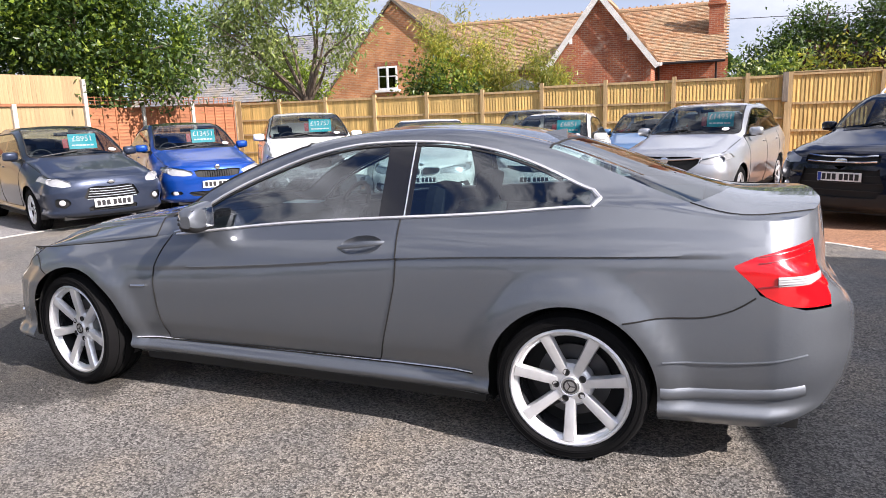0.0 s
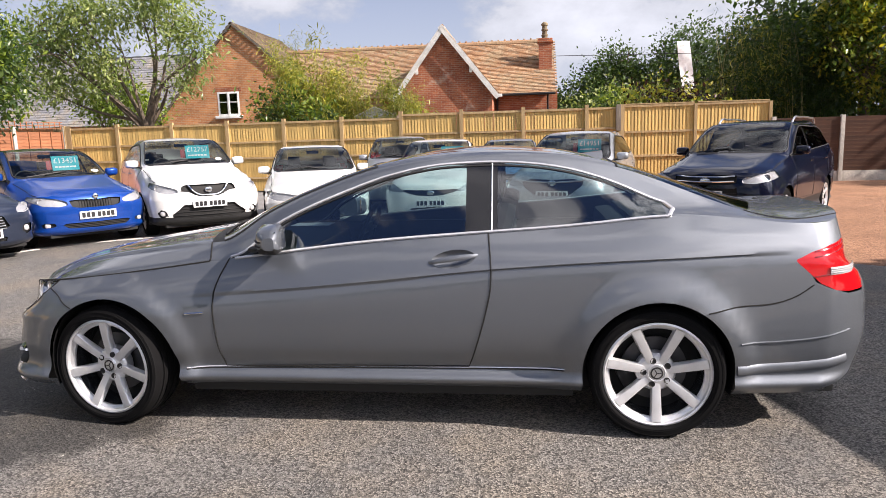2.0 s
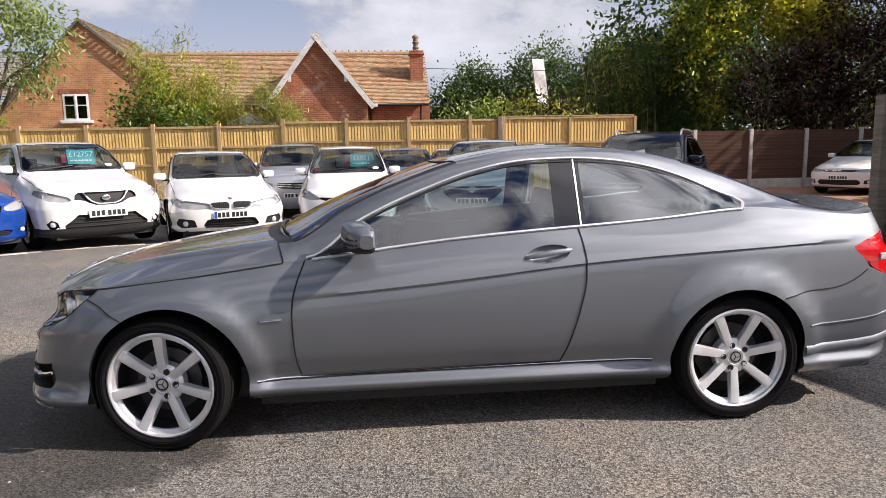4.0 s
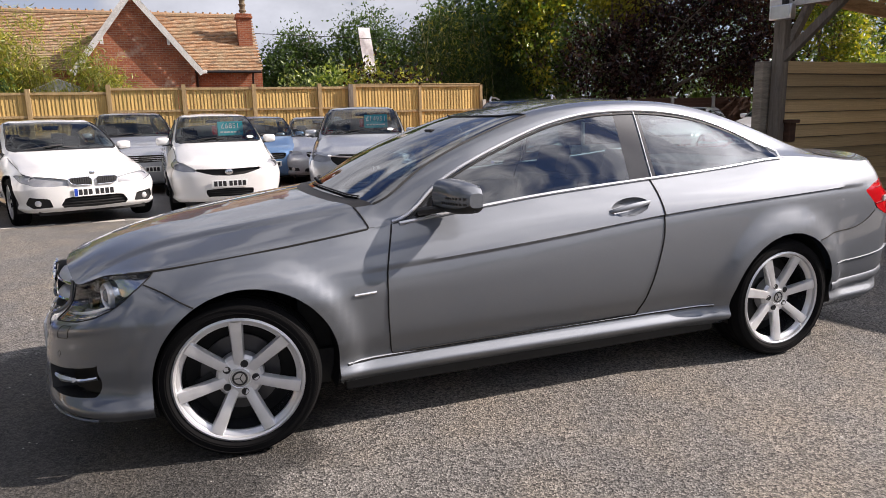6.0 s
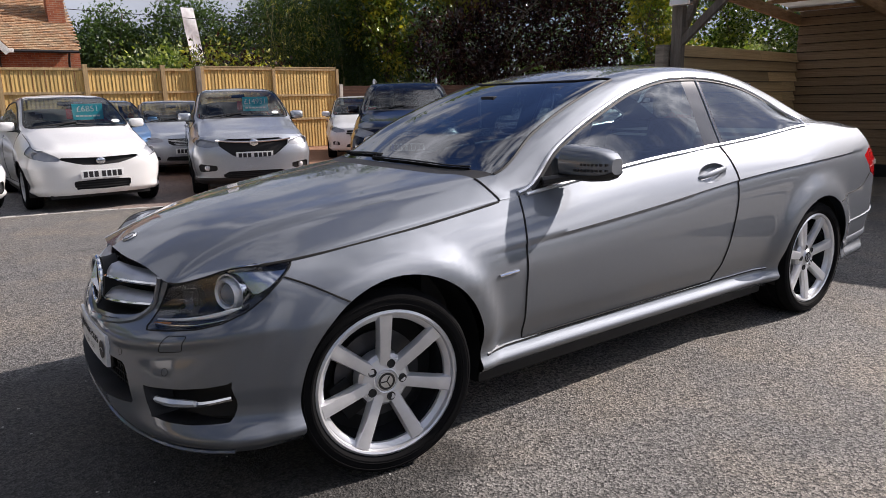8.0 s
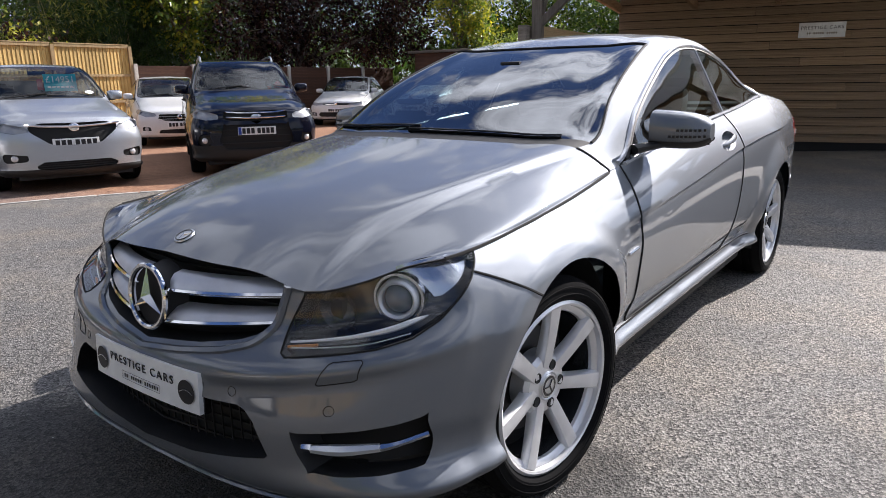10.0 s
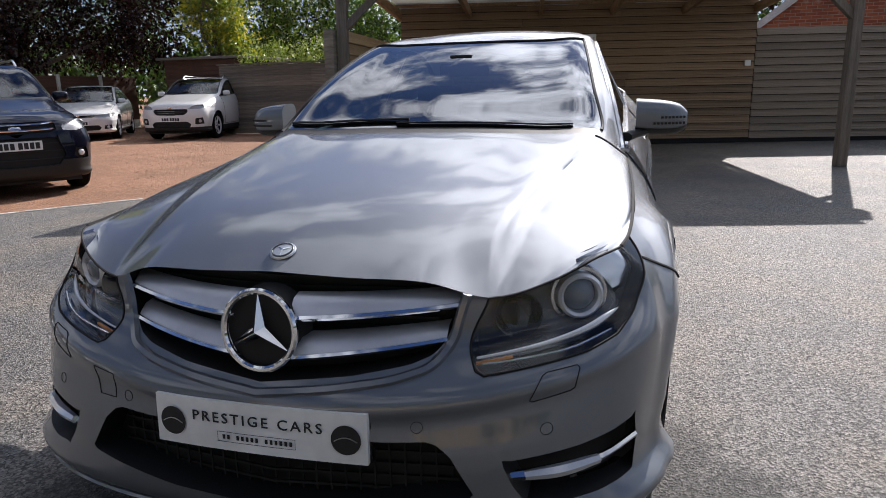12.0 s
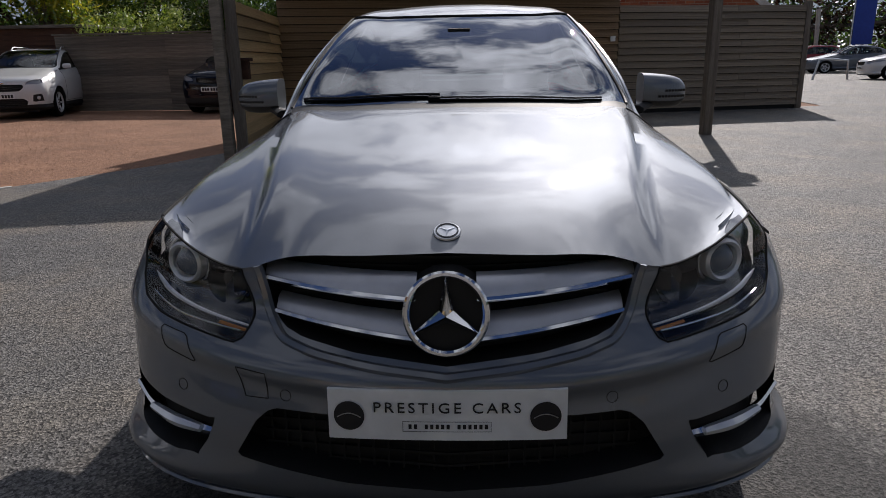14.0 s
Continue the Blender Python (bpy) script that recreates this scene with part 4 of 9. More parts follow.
def rim_loop(V, F):
    """The outline of a patch of faces, in order."""
    cnt, nxt = {}, {}
    for f in F:
        for a, b in zip(f, f[1:] + f[:1]):
            cnt[(min(a, b), max(a, b))] = cnt.get((min(a, b), max(a, b)), 0) + 1
    for (a, b), c in cnt.items():
        if c == 1:
            nxt.setdefault(a, []).append(b)
            nxt.setdefault(b, []).append(a)
    start = min(nxt, key=lambda k: V[k][0])
    loop, prev = [start], None
    while True:
        go = [k for k in nxt[loop[-1]] if k != prev]
        if not go or go[0] == start:
            break
        prev = loop[-1]
        loop.append(go[0])
        if len(loop) > 2000:
            break
    pts = [tuple(V[loop[0]])]
    for k in loop[1:]:
        if (Vector(V[k]) - Vector(pts[-1])).length > 0.006:
            pts.append(tuple(V[k]))
    return pts


def coupe_front(car, V, Vl, lamp, Vg, grl, Vlo, low, Vf, fog, tree):
    # radiator grille: dark recess, two silver slats with chrome edges a side, round badge
    gw = wall_round(Vg, grl, 0.09)
    skin("grille_surround", *gw, M_MESH, car, c=(-3, 0, 0.6))
    skin("grille_back", recess(Vg, grl, 0.075), grl, M_MESH, car, "black grille recess")
    bm = bmesh.new()
    for k in range(9):
        z = 0.545 + 0.021 * k
        tube([(-0.565 + (0.73 - z) * -0.10, -0.34, z), (-0.61, 0, z), (-0.565 + (0.73 - z) * -0.10, 0.34, z)], 0.004, 4, bm=bm)
    part("grille_mesh", bm, M_MESH, car)
    for s in (-1, 1):
        for (z0, z1, ye, t0, t1) in ((0.650, 0.666, 0.392, 0.694, 0.696), (0.570, 0.598, 0.366, 0.612, 0.628)):
            rows, rim = [], []
            for k in range(13):
                f = k / 12
                y = 0.06 + (ye - 0.06) * f
                z = z0 + (z1 - z0) * f
                hh = t0 + (t1 - t0) * f - z
                x = -0.700 + 0.110 * (y / 0.40) ** 2 + (z - 0.63) * 0.16
                rows.append([(x + 0.045, s * y, z + hh), (x + 0.020, s * y, z + hh * 0.86), (x + 0.004, s * y, z + hh * 0.45), (x - 0.003, s * y, z + 0.006), (x + 0.004, s * y, z - 0.006), (x + 0.03, s * y, z - 0.008)])
                rim.append((x - 0.004, s * y, z + 0.001))
            vv = [p for r in rows for p in r]
            slat = part("grille_slat", mesh_bm(vv, grid_faces(13, 6)), M_SLAT, car, "satin silver grille slat with chrome lower edge")
            part("chrome_edge", tube(rim, 0.0075, 6, 0.9), M_CHROME, slat)
    # badge: ring and three pointed star
    badge = thing_part("grille_badge", car, pose(-0.718, 0, 0.628, 0, 6, 0))
    bm = bmesh.new()
    ring = [(0.0, 0.079 * math.cos(t), 0.081 * math.sin(t)) for t in np.linspace(0, 2 * math.pi, 57)[:-1]]
    tube(ring, 0.0075, 8, bm=bm, close=True)
    part("badge_ring", bm, M_CHROME, badge, "chrome badge ring")
    bm = lathe([(0.0, 0.012), (0.077, 0.012), (0.080, 0.035), (0.09, 0.06)], 40)
    shift(bm, pose(0, 0, 0, 0, 0, -90))
    part("badge_back", bm, M_MESH, badge)
    bm = bmesh.new()
    c0, c1 = bm.verts.new((-0.020, 0, 0)), bm.verts.new((0.004, 0, 0))
    tips, mids = [], []
    for k in range(3):
        a = math.pi / 2 + k * 2 * math.pi / 3
        tips.append(bm.verts.new((-0.002, 0.077 * math.cos(a), 0.079 * math.sin(a))))
        b = a + math.pi / 3
        mids.append(bm.verts.new((-0.002, 0.0165 * math.cos(b), 0.0165 * math.sin(b))))
    for k in range(3):
        bm.faces.new((c0, tips[k], mids[k]))
        bm.faces.new((c0, mids[k], tips[(k + 1) % 3]))
        bm.faces.new((c1, mids[k], tips[k]))
        bm.faces.new((c1, tips[(k + 1) % 3], mids[k]))
    part("badge_star", bm, M_CHROME, badge, "three pointed chrome star", smooth=False)
    # frame round the grille in body colour
    fr = [(-0.665, -0.405, 0.705), (-0.655, -0.392, 0.66), (-0.668, -0.376, 0.606), (-0.682, -0.348, 0.572), (-0.700, -0.30, 0.555), (-0.725, -0.19, 0.536), (-0.752, 0, 0.516)]
    pts = fine(fr, 5)
    pts += [(x, -y, z) for x, y, z in pts[-2::-1]]
    part("grille_frame", tube(stick(tree, [(y, z - 0.012) for x, y, z in pts], "x", -1, 0.001) or pts, 0.011, 6, 0.8), M_SILVER, car)
    # bonnet badge
    hb = stick(tree, [(-0.595, 0.0)], "z", 1, 0.0)
    hz = hb[0].z if hb else 0.772
    bb = thing_part("bonnet_badge", car, pose(-0.595, 0, hz + 0.001, 0, -24, 0))
    part("badge_disc", lathe([(0.0, 0.004), (0.015, 0.0045), (0.0275, 0.0035), (0.029, 0.0)], 28, "z"), M_SATIN, bb, "round enamel bonnet badge")
    part("badge_rim", tube([(0.0225 * math.cos(t), 0.0225 * math.sin(t), 0.0042) for t in np.linspace(0, 2 * math.pi, 29)[:-1]], 0.0020, 5, close=True), M_LAMPDARK, bb)
    star = bmesh.new()
    for k in range(3):
        tube([(0, 0, 0.0052), (-0.020 * math.cos(2.0944 * k), 0.020 * math.sin(2.0944 * k), 0.0046)], 0.0024, 4, bm=star, taper=lambda f: 1 - 0.7 * f)
    part("badge_star", star, M_CHROME, bb)
    # towing eye cover, on the right of the bumper only
    eye = [(0.438, 0.505), (0.372, 0.498), (0.368, 0.445), (0.418, 0.445)]
    edge = [(a[0] + (b[0] - a[0]) * f / 5, a[1] + (b[1] - a[1]) * f / 5) for a, b in zip(eye, eye[1:] + eye[:1]) for f in range(5)]
    part("tow_cover_gap", tube(stick(tree, edge + edge[:1], "x", -1, 0.0004), 0.0012, 4), M_GAP, car)
    # headlamps
    for flip in (False, True):
        s = 1 if flip else -1
        Q = mirrored(Vl) if flip else Vl
        bm = mesh_bm(list(map(tuple, Q)), lamp, 1e-5)
        orient(bm)
        ob = part("headlamp", bm, M_LENS, car, "clear headlamp with round projector in a smoked housing", angle=80)
        ob.visible_shadow = False
        B = Q.copy()
        B[:, 0] += 0.060
        B[:, 1] -= s * 0.028
        part("lamp_housing", mesh_bm(list(map(tuple, B)), lamp, 1e-5), M_LAMPDARK, ob)
        wv, wf = wall_round(Vl, lamp, 0.08)
        if flip:
            wv = mirrored(wv)
        part("lamp_surround", mesh_bm(list(map(tuple, wv)), wf, 1e-5), M_LAMPDARK, ob)
        # black outline seal
        part("lamp_seal", tube(rim_loop(Q, lamp), 0.0028, 5, close=True), M_GAP, ob)
        # silvered panel beside the projector, round the corner
        turn = np.array(((0.754, 0.657, 0), (-0.657, 0.754, 0), (0, 0, 1)))
        Vp, _, panel = cut(Vl @ turn, lamp, region([(0.070, 0.690), (0.060, 0.735), (0.10, 0.775), (0.19, 0.785), (0.243, 0.755), (0.232, 0.722), (0.20, 0.688), (0.15, 0.658), (0.125, 0.690)], (0, 2), lambda P: P[:, 1] < -0.55))
        R_ = Vp @ turn.T
        R_ = mirrored(R_) if flip else R_.copy()
        R_[:, 0] += 0.026
        R_[:, 1] -= s * 0.026
        part("side_reflector", mesh_bm(list(map(tuple, R_)), panel, 1e-5), M_LAMPBACK, ob, "silvered side reflector")
        lt_ = tree_of(ob)
        inner = lambda q, off: stick(lt_, [(s * y, z) for y, z in q], "x", -1, -off)
        h0 = inner([(0.618, 0.660)], 0.0)[0]
        p = pose(h0.x + 0.050, h0.y, h0.z, 0, 0, s * -22)
        bm = lathe([(0.036, 0.012), (0.038, -0.012), (0.044, -0.018), (0.050, -0.012), (0.051, 0.02), (0.05, 0.05)], 40)
        shift(bm, p @ pose(0, 0, 0, 0, 0, -90))
        part("projector_ring", bm, M_LAMPRING, ob, "bright ring round the projector")
        bm = lathe([(0.053, 0.008), (0.056, 0.0), (0.062, 0.0), (0.065, 0.012), (0.065, 0.04)], 40)
        shift(bm, p @ pose(0, 0, 0, 0, 0, -90))
        part("projector_cowl", bm, M_LAMPBACK, ob)
        bm = lathe([(0.0, -0.024), (0.018, -0.020), (0.030, -0.010), (0.038, 0.006)], 32)
        shift(bm, p @ pose(0, 0, 0, 0, 0, -90))
        part("projector_lens", bm, M_PROJ, ob)
        h1 = inner([(0.500, 0.632)], 0.0)[0]
        bm = lathe([(0.0, 0.040), (0.03, 0.032), (0.046, 0.004), (0.050, 0.0)], 32)
        shift(bm, pose(h1.x + 0.035, h1.y, h1.z, 0, 0, s * -14) @ pose(0, 0, 0, 0, 0, -90))
        part("main_beam_bowl", bm, M_LAMPDARK, ob, "faint main beam bowl")
        guide = inner(fine([(0.43, 0.574), (0.50, 0.584), (0.58, 0.598), (0.65, 0.616), (0.705, 0.640)], 5), 0.010)
        if len(guide) > 4:
            part("lamp_light_guide", tube(guide, 0.010, 6, 0.6, up=(1, 0, 0), taper=lambda f: 0.12 + (0.15 + 1.05 * f ** 2) * (1 - f ** 6)), M_LAMPRING, ob, "bright strip along the lamp's foot")
        low_ = inner(fine([(0.425, 0.563), (0.52, 0.573), (0.62, 0.588), (0.69, 0.608)], 5), 0.008)
        if len(low_) > 4:
            part("lamp_edge_strip", tube(low_, 0.0022, 5), M_LAMPBACK, ob)
        am = inner(fine([(0.43, 0.567), (0.50, 0.577)], 4), 0.012)
        if len(am) > 2:
            part("amber_strip", tube(am, 0.0045, 5, 0.8), M_AMBER, ob)
    # lower intake with honeycomb bars
    skin("lower_intake_wall", *wall_round(Vlo, low, 0.10), M_PLASTIC, car, c=(-3, 0, 0.3))
    skin("lower_intake_back", recess(Vlo, low, 0.09), low, M_MESH, car, "black lower air intake")
    bm = bmesh.new()
    for k in range(5):
        z = 0.285 + k * 0.028
        tube([(-0.66, -0.40, z), (-0.71, 0, z), (-0.66, 0.40, z)], 0.004, 4, bm=bm)
    for k in range(-12, 13):
        tube([(-0.70 + 0.04 * (k / 12) ** 2, k * 0.032, 0.27), (-0.70 + 0.04 * (k / 12) ** 2, k * 0.032, 0.42)], 0.003, 4, bm=bm)
    part("intake_mesh", bm, M_MESH, car)
    # splitter lip
    lp = stick(tree, [(y, 0.228) for y in np.linspace(-0.76, 0.76, 40)], "x", -1, 0.0)
    part("front_lip", tube([(p.x + 0.004, p.y, p.z - 0.010) for p in lp], 0.008, 6, 0.8), M_SILVER, car)
    for s in (-1, 1):
        Q = mirrored(Vf) if s > 0 else Vf
        bk = Q.copy()
        bk[:, 0] += 0.075
        bk[:, 1] -= s * 0.02
        fo = part("fog_intake", mesh_bm(list(map(tuple, bk)), fog, 1e-5), M_MESH, car, "black corner intake with daylight strip")
        wv, wf = wall_round(Vf, fog, 0.08)
        part("intake_wall", mesh_bm(list(map(tuple, mirrored(wv) if s > 0 else wv)), wf, 1e-5), M_PLASTIC, fo)
        bl = [(-0.685, s * 0.487, 0.345), (-0.668, s * 0.53, 0.346), (-0.636, s * 0.60, 0.350), (-0.580, s * 0.68, 0.358), (-0.510, s * 0.745, 0.380)]
        part("chrome_blade", tube(fine(bl, 5), 0.013, 6, 1.0, up=(0.2, 0, 1), taper=lambda f: 0.55 + 0.45 * math.sin(math.pi * min(f * 1.2, 1))), M_CHROME, fo, "chrome blade")
        dl = [(-0.668, s * 0.535, 0.346), (-0.640, s * 0.60, 0.350), (-0.590, s * 0.675, 0.358)]
        part("daylight_lamp", tube([(x - 0.008, y, z + 0.004) for x, y, z in fine(dl, 6)], 0.0125, 6, 1.0, up=(0.2, 0, 1), taper=lambda f: 0.75 + 0.3 * math.sin(math.pi * f)), M_LED, fo, "ribbed daylight lamp")
        # washer flap and parking sensor
        wl_ = [(s * 0.540, 0.500), (s * 0.562, 0.545), (s * 0.570, 0.550), (s * 0.626, 0.558), (s * 0.632, 0.553), (s * 0.624, 0.516), (s * 0.616, 0.511), (s * 0.545, 0.497)]
        edge = [(a[0] + (b[0] - a[0]) * f / 5, a[1] + (b[1] - a[1]) * f / 5) for a, b in zip(wl_, wl_[1:] + wl_[:1]) for f in range(5)]
        q = stick(tree, edge + edge[:1], "x", -1, 0.0004)
        if len(q) > 5:
            part("washer_flap_gap", tube(q, 0.0013, 4), M_GAP, car)
        for yy, zz in ((0.574, 0.443), (0.33, 0.455)):
            q = stick(tree, [(s * yy + 0.0115 * math.cos(t), zz + 0.0115 * math.sin(t)) for t in np.linspace(0, 2 * math.pi, 17)], "x", -1, 0.0003)
            if len(q) > 5:
                part("parking_sensor", tube(q, 0.0008, 4), M_GAP, car)
    # number plate on its bracket, bars for the small line
    pl = thing_part("front_plate", car, pose(-0.752, 0, 0.431, 0, 3, 0))
    bm = bmesh.new()
    rows = []
    for k in range(13):
        y = -0.238 + 0.476 * k / 12
        bx = 0.012 * (y / 0.26) ** 2
        rows.append([(bx - 0.012, y, -0.053), (bx - 0.012, y, 0.053), (bx, y, 0.053), (bx, y, -0.053)])
    b2 = mesh_bm([p for r in rows for p in r], grid_faces(13, 4, True) + [(0, 1, 2, 3), (51, 50, 49, 48)])
    part("plate_base", b2, M_PLATE, pl, "white dealer plate, gently bowed", angle=30)
    bowx = lambda y: 0.012 * (y / 0.26) ** 2 - 0.0145

    def bent(bm_, pieces):
        for y0, y1, z0, z1 in pieces:
            n = max(1, int((y1 - y0) / 0.03))
            for k in range(n):
                a, b = y0 + (y1 - y0) * k / n, y0 + (y1 - y0) * (k + 1) / n
                vs = [bm_.verts.new((bowx(y), y, z)) for y, z in ((a, z0), (b, z0), (b, z1), (a, z1))]
                bm_.faces.new(vs)
        return bm_
    me = text_mesh("PRESTIGE CARS", 0.031, 1.3)
    half = max(abs(v.co.x) for v in me.vertices)
    for v in me.vertices:
        y = -v.co.x * 0.146 / half
        v.co = (bowx(y) - v.co.z, y, v.co.y + 0.016)
    me.materials.append(M_INK)
    word = new("lettering", me)
    word.parent = pl
    tagged(word, kind="stuff")
    ln = [(-0.088, 0.088, -0.0125, -0.0115), (-0.088, 0.088, -0.0335, -0.0325), (-0.088, -0.087, -0.0335, -0.0115), (0.087, 0.088, -0.0335, -0.0115)]
    ln += [(0.070 - 0.0108 * k, 0.070 - 0.0108 * k + 0.0062, -0.0275, -0.0175) for k in range(15) if k not in (2, 8)]
    tagged(part("small_lettering", bent(bmesh.new(), ln), M_INK, pl, smooth=False), kind="stuff")
    for yy in (-0.195, 0.195):
        bm = bmesh.new()
        vs = [bm.verts.new((bowx(yy + 0.031 * math.cos(t)) - 0.0005, yy + 0.031 * math.cos(t), -0.002 + 0.031 * math.sin(t))) for t in np.linspace(0, 2 * math.pi, 33)[:-1]]
        bm.faces.new(vs)
        part("round_mark", bm, M_INK, pl, smooth=False)
        bm = tube([(bowx(yy + u) - 0.002, yy + u, -0.002 + 0.010 * math.cos(u * 60) - 0.004) for u in np.linspace(-0.024, 0.024, 13)], 0.0012, 4)
        part("mark_line", bm, M_SATIN, pl)
    bm = box_bm(0.010, 0.03, -0.242, 0.242, -0.056, 0.070, 0.006)
    part("plate_bracket", bm, M_BLACK, pl, "black plate bracket")


def coupe_rest(car, Vt, tail, tree, U, m):
    # tail lamps
    for s in (-1, 1):
        Q = mirrored(Vt) if s > 0 else Vt
        bm = mesh_bm(list(map(tuple, Q)), tail, 1e-5)
        orient(bm)
        lampo = part("tail_lamp", bm, M_REDLAMP, car, "red wraparound tail lamp with clear insert", angle=60)
        q0 = stick(tree_of(lampo), fine([(3.505, 0.797), (3.55, 0.798), (3.60, 0.800), (3.65, 0.803)], 4), "y", s, 0.0025)
        if len(q0) > 3:
            part("reverse_lamp", tube(q0, 0.019, 8, 0.22, up=(0, s, 0)), M_CLEARLAMP, lampo, "clear reversing lamp")
            for dz in (-0.008, 0.001, 0.010):
                part("reflector_rib", tube([p + Vector((0, s * 0.005, dz)) for p in q0], 0.0016, 4), M_LAMPGREY, lampo)
        for z in (0.775, 0.862, 0.885):
            q1 = stick(tree_of(lampo), [(x, z + (x - 3.45) * 0.15) for x in np.linspace(3.44, 3.62, 10)], "y", s, 0.0012)
            if len(q1) > 3:
                part("lamp_band", tube(q1, 0.004, 5, 0.6), M_REDDEEP, lampo)
        # bright accent strip low on the rear bumper
        q2 = stick(tree, fine([(3.12, 0.470), (3.30, 0.474), (3.50, 0.494), (3.62, 0.518)], 6), "y", s, 0.0)
        if len(q2) > 3:
            part("bumper_crease", tube(q2, 0.007, 8, 0.6), M_SILVER, car)
        q2 = stick(tree, fine([(3.115, 0.338), (3.30, 0.343), (3.48, 0.356), (3.62, 0.376)], 6), "y", s, 0.0)
        if len(q2) > 3:
            part("bumper_lower_crease", tube(q2, 0.026, 10, 0.42, up=(0, s, 0)), M_SILVER, car)
        # exhaust
        bm = lathe([(0.030, 0.06), (0.034, -0.05), (0.038, -0.052), (0.040, -0.04), (0.038, 0.06)], 20)
        bmesh.ops.scale(bm, vec=(1.5, 1, 1), verts=bm.verts)
        shift(bm, pose(3.655, s * 0.50, 0.262, 0, 0, 90))
        part("exhaust_tip", bm, M_CHROME, car, "chrome oval exhaust tip")
        # wing badge
        q3 = stick(tree, [(0.452 + 0.095 * k / 6, 0.603 + 0.004 * k / 6) for k in range(7)], "y", s, 0.002)
        if len(q3) > 3:
            part("wing_badge", tube(q3, 0.0055, 6, 1.0), M_CHROME, car, "small chrome wing badge")
        # mirror
        mir = thing_part("door_mirror", car, Matrix.Identity(4))
        bm = bmesh.new()
        rows = []
        for k in range(11):
            f = k / 10
            y = 0.735 + 0.190 * f
            g = 1 - 0.20 * f ** 3 - 0.35 * f ** 9
            cxm, czm = 0.915 + 0.045 * f, 0.976 - 0.012 * f
            ring = []
            for t in np.linspace(0, 2 * math.pi, 17)[:-1]:
                c, sn = math.cos(t), math.sin(t)
                ex = 0.085 * g * (abs(c) ** 0.6) * (1 if c > 0 else -1)
                ez = 0.067 * g * (abs(sn) ** 0.55) * (1 if sn > 0 else -1)
                if c > 0:
                    ex *= 0.55
                ring.append((cxm + ex, s * y, czm + ez))
            rows.append(ring)
        vv = [p for r in rows for p in r]
        fc = grid_faces(11, 16, True) + [tuple(range(16)), tuple(range(160, 176))[::-1]]
        under = [(i * 16 + k, i * 16 + k + 1, (i + 1) * 16 + k + 1, (i + 1) * 16 + k) for i in range(10) for k in range(9, 15)]
        mid_ = Vector((0.935, s * 0.83, 0.971))
        part("mirror_underside", mesh_bm([tuple(mid_ + (Vector(p) - mid_) * 1.03) for p in vv], under), M_PLASTIC, mir, "black lower mirror shell")
        part("mirror_shell", mesh_bm(vv, fc), M_SILVER, mir, "grey painted mirror shell", angle=60)
        part("mirror_base", tube(fine([(0.78, s * 0.700, 0.905), (0.84, s * 0.74, 0.915), (0.90, s * 0.80, 0.925), (0.955, s * 0.915, 0.927)], 4), 0.020, 8, 0.6, taper=lambda f: 1.5 - 0.6 * f), M_PLASTIC, mir, "black mirror foot")
        part("mirror_glass", box_bm(0.972, 0.978, min(s * 0.758, s * 0.902), max(s * 0.758, s * 0.902), 0.926, 1.020, 0.003), M_CHROME, mir)
        for kz, n in ((0.972, 7), (0.950, 9)):
            bm = bmesh.new()
            for q in range(n):
                y = s * (0.912 - 0.0135 * q)
                f = (abs(y) - 0.735) / 0.190
                xx = 0.915 + 0.045 * f - 0.085 * (1 - 0.20 * f ** 3 - 0.35 * f ** 9)
                add_box(bm, xx - 0.0025, xx + 0.02, y - 0.0048, y + 0.0048, kz - 0.0045, kz + 0.0045, 0.001)
            part("indicator_row", bm, M_INK, mir, "ribbed indicator strip")
        # handle
        hd = thing_part("door_handle", car, Matrix.Identity(4))
        ends = stick(tree, [(1.690, 0.846), (1.926, 0.880)], "y", s, 0.0)
        bow = [ends[0].lerp(ends[1], f) + Vector((0, s * (-0.004 + 0.020 * math.sin(math.pi * f) ** 0.5), 0.004 * math.sin(math.pi * f))) for f in np.linspace(0.0, 1.0, 15)]
        part("handle_grip", tube(bow, 0.0135, 8, 0.6, up=(0, s, 0.3), taper=lambda f: 0.5 + 0.55 * math.sin(math.pi * f) ** 0.6), M_SILVER, hd, "grey bow grip")
    # wipers
    screen = tree_of(next(o for o in car.children if o.name.startswith("windscreen")))
    for ya, yb, x0, rw in ((0.10, -0.52, 0.488, 0.0045), (0.57, 0.06, 0.515, 0.006)):
        pts = stick(screen, [(x0 + 0.30 * y * y, y) for y in np.linspace(ya, yb, 14)], "z", 1, 0.009)
        w = part("wiper", tube(pts, rw, 6, 0.8), M_PLASTIC, car, "black windscreen wiper")
        part("wiper_blade", tube([(p.x - 0.004, p.y, p.z - 0.008) for p in pts], 0.004, 5), M_RUBBER, w)
    # cabin
    tub = bmesh.new()
    add_box(tub, 0.20, 2.95, -0.66, 0.66, 0.20, 0.34)
    add_box(tub, 0.25, 0.62, -0.62, 0.62, 0.30, 0.76, 0.03)
    part("cabin_floor", tub, M_CABIN, car, "dark cabin floor and bulkhead")
    dash = bmesh.new()
    add_box(dash, 0.55, 1.02, -0.66, 0.66, 0.55, 0.885, 0.06)
    add_box(dash, 0.95, 1.10, -0.40 + 0.7, 0.02 + 0.7 - 0.1, 0.80, 0.93, 0.04)
    part("dashboard", dash, M_CABIN, car, "black dashboard")
    part("dashboard_paper", box_bm(0.60, 0.86, 0.36, 0.52, 0.888, 0.890), M_CARDWHITE, car, "white paper on the dashboard")
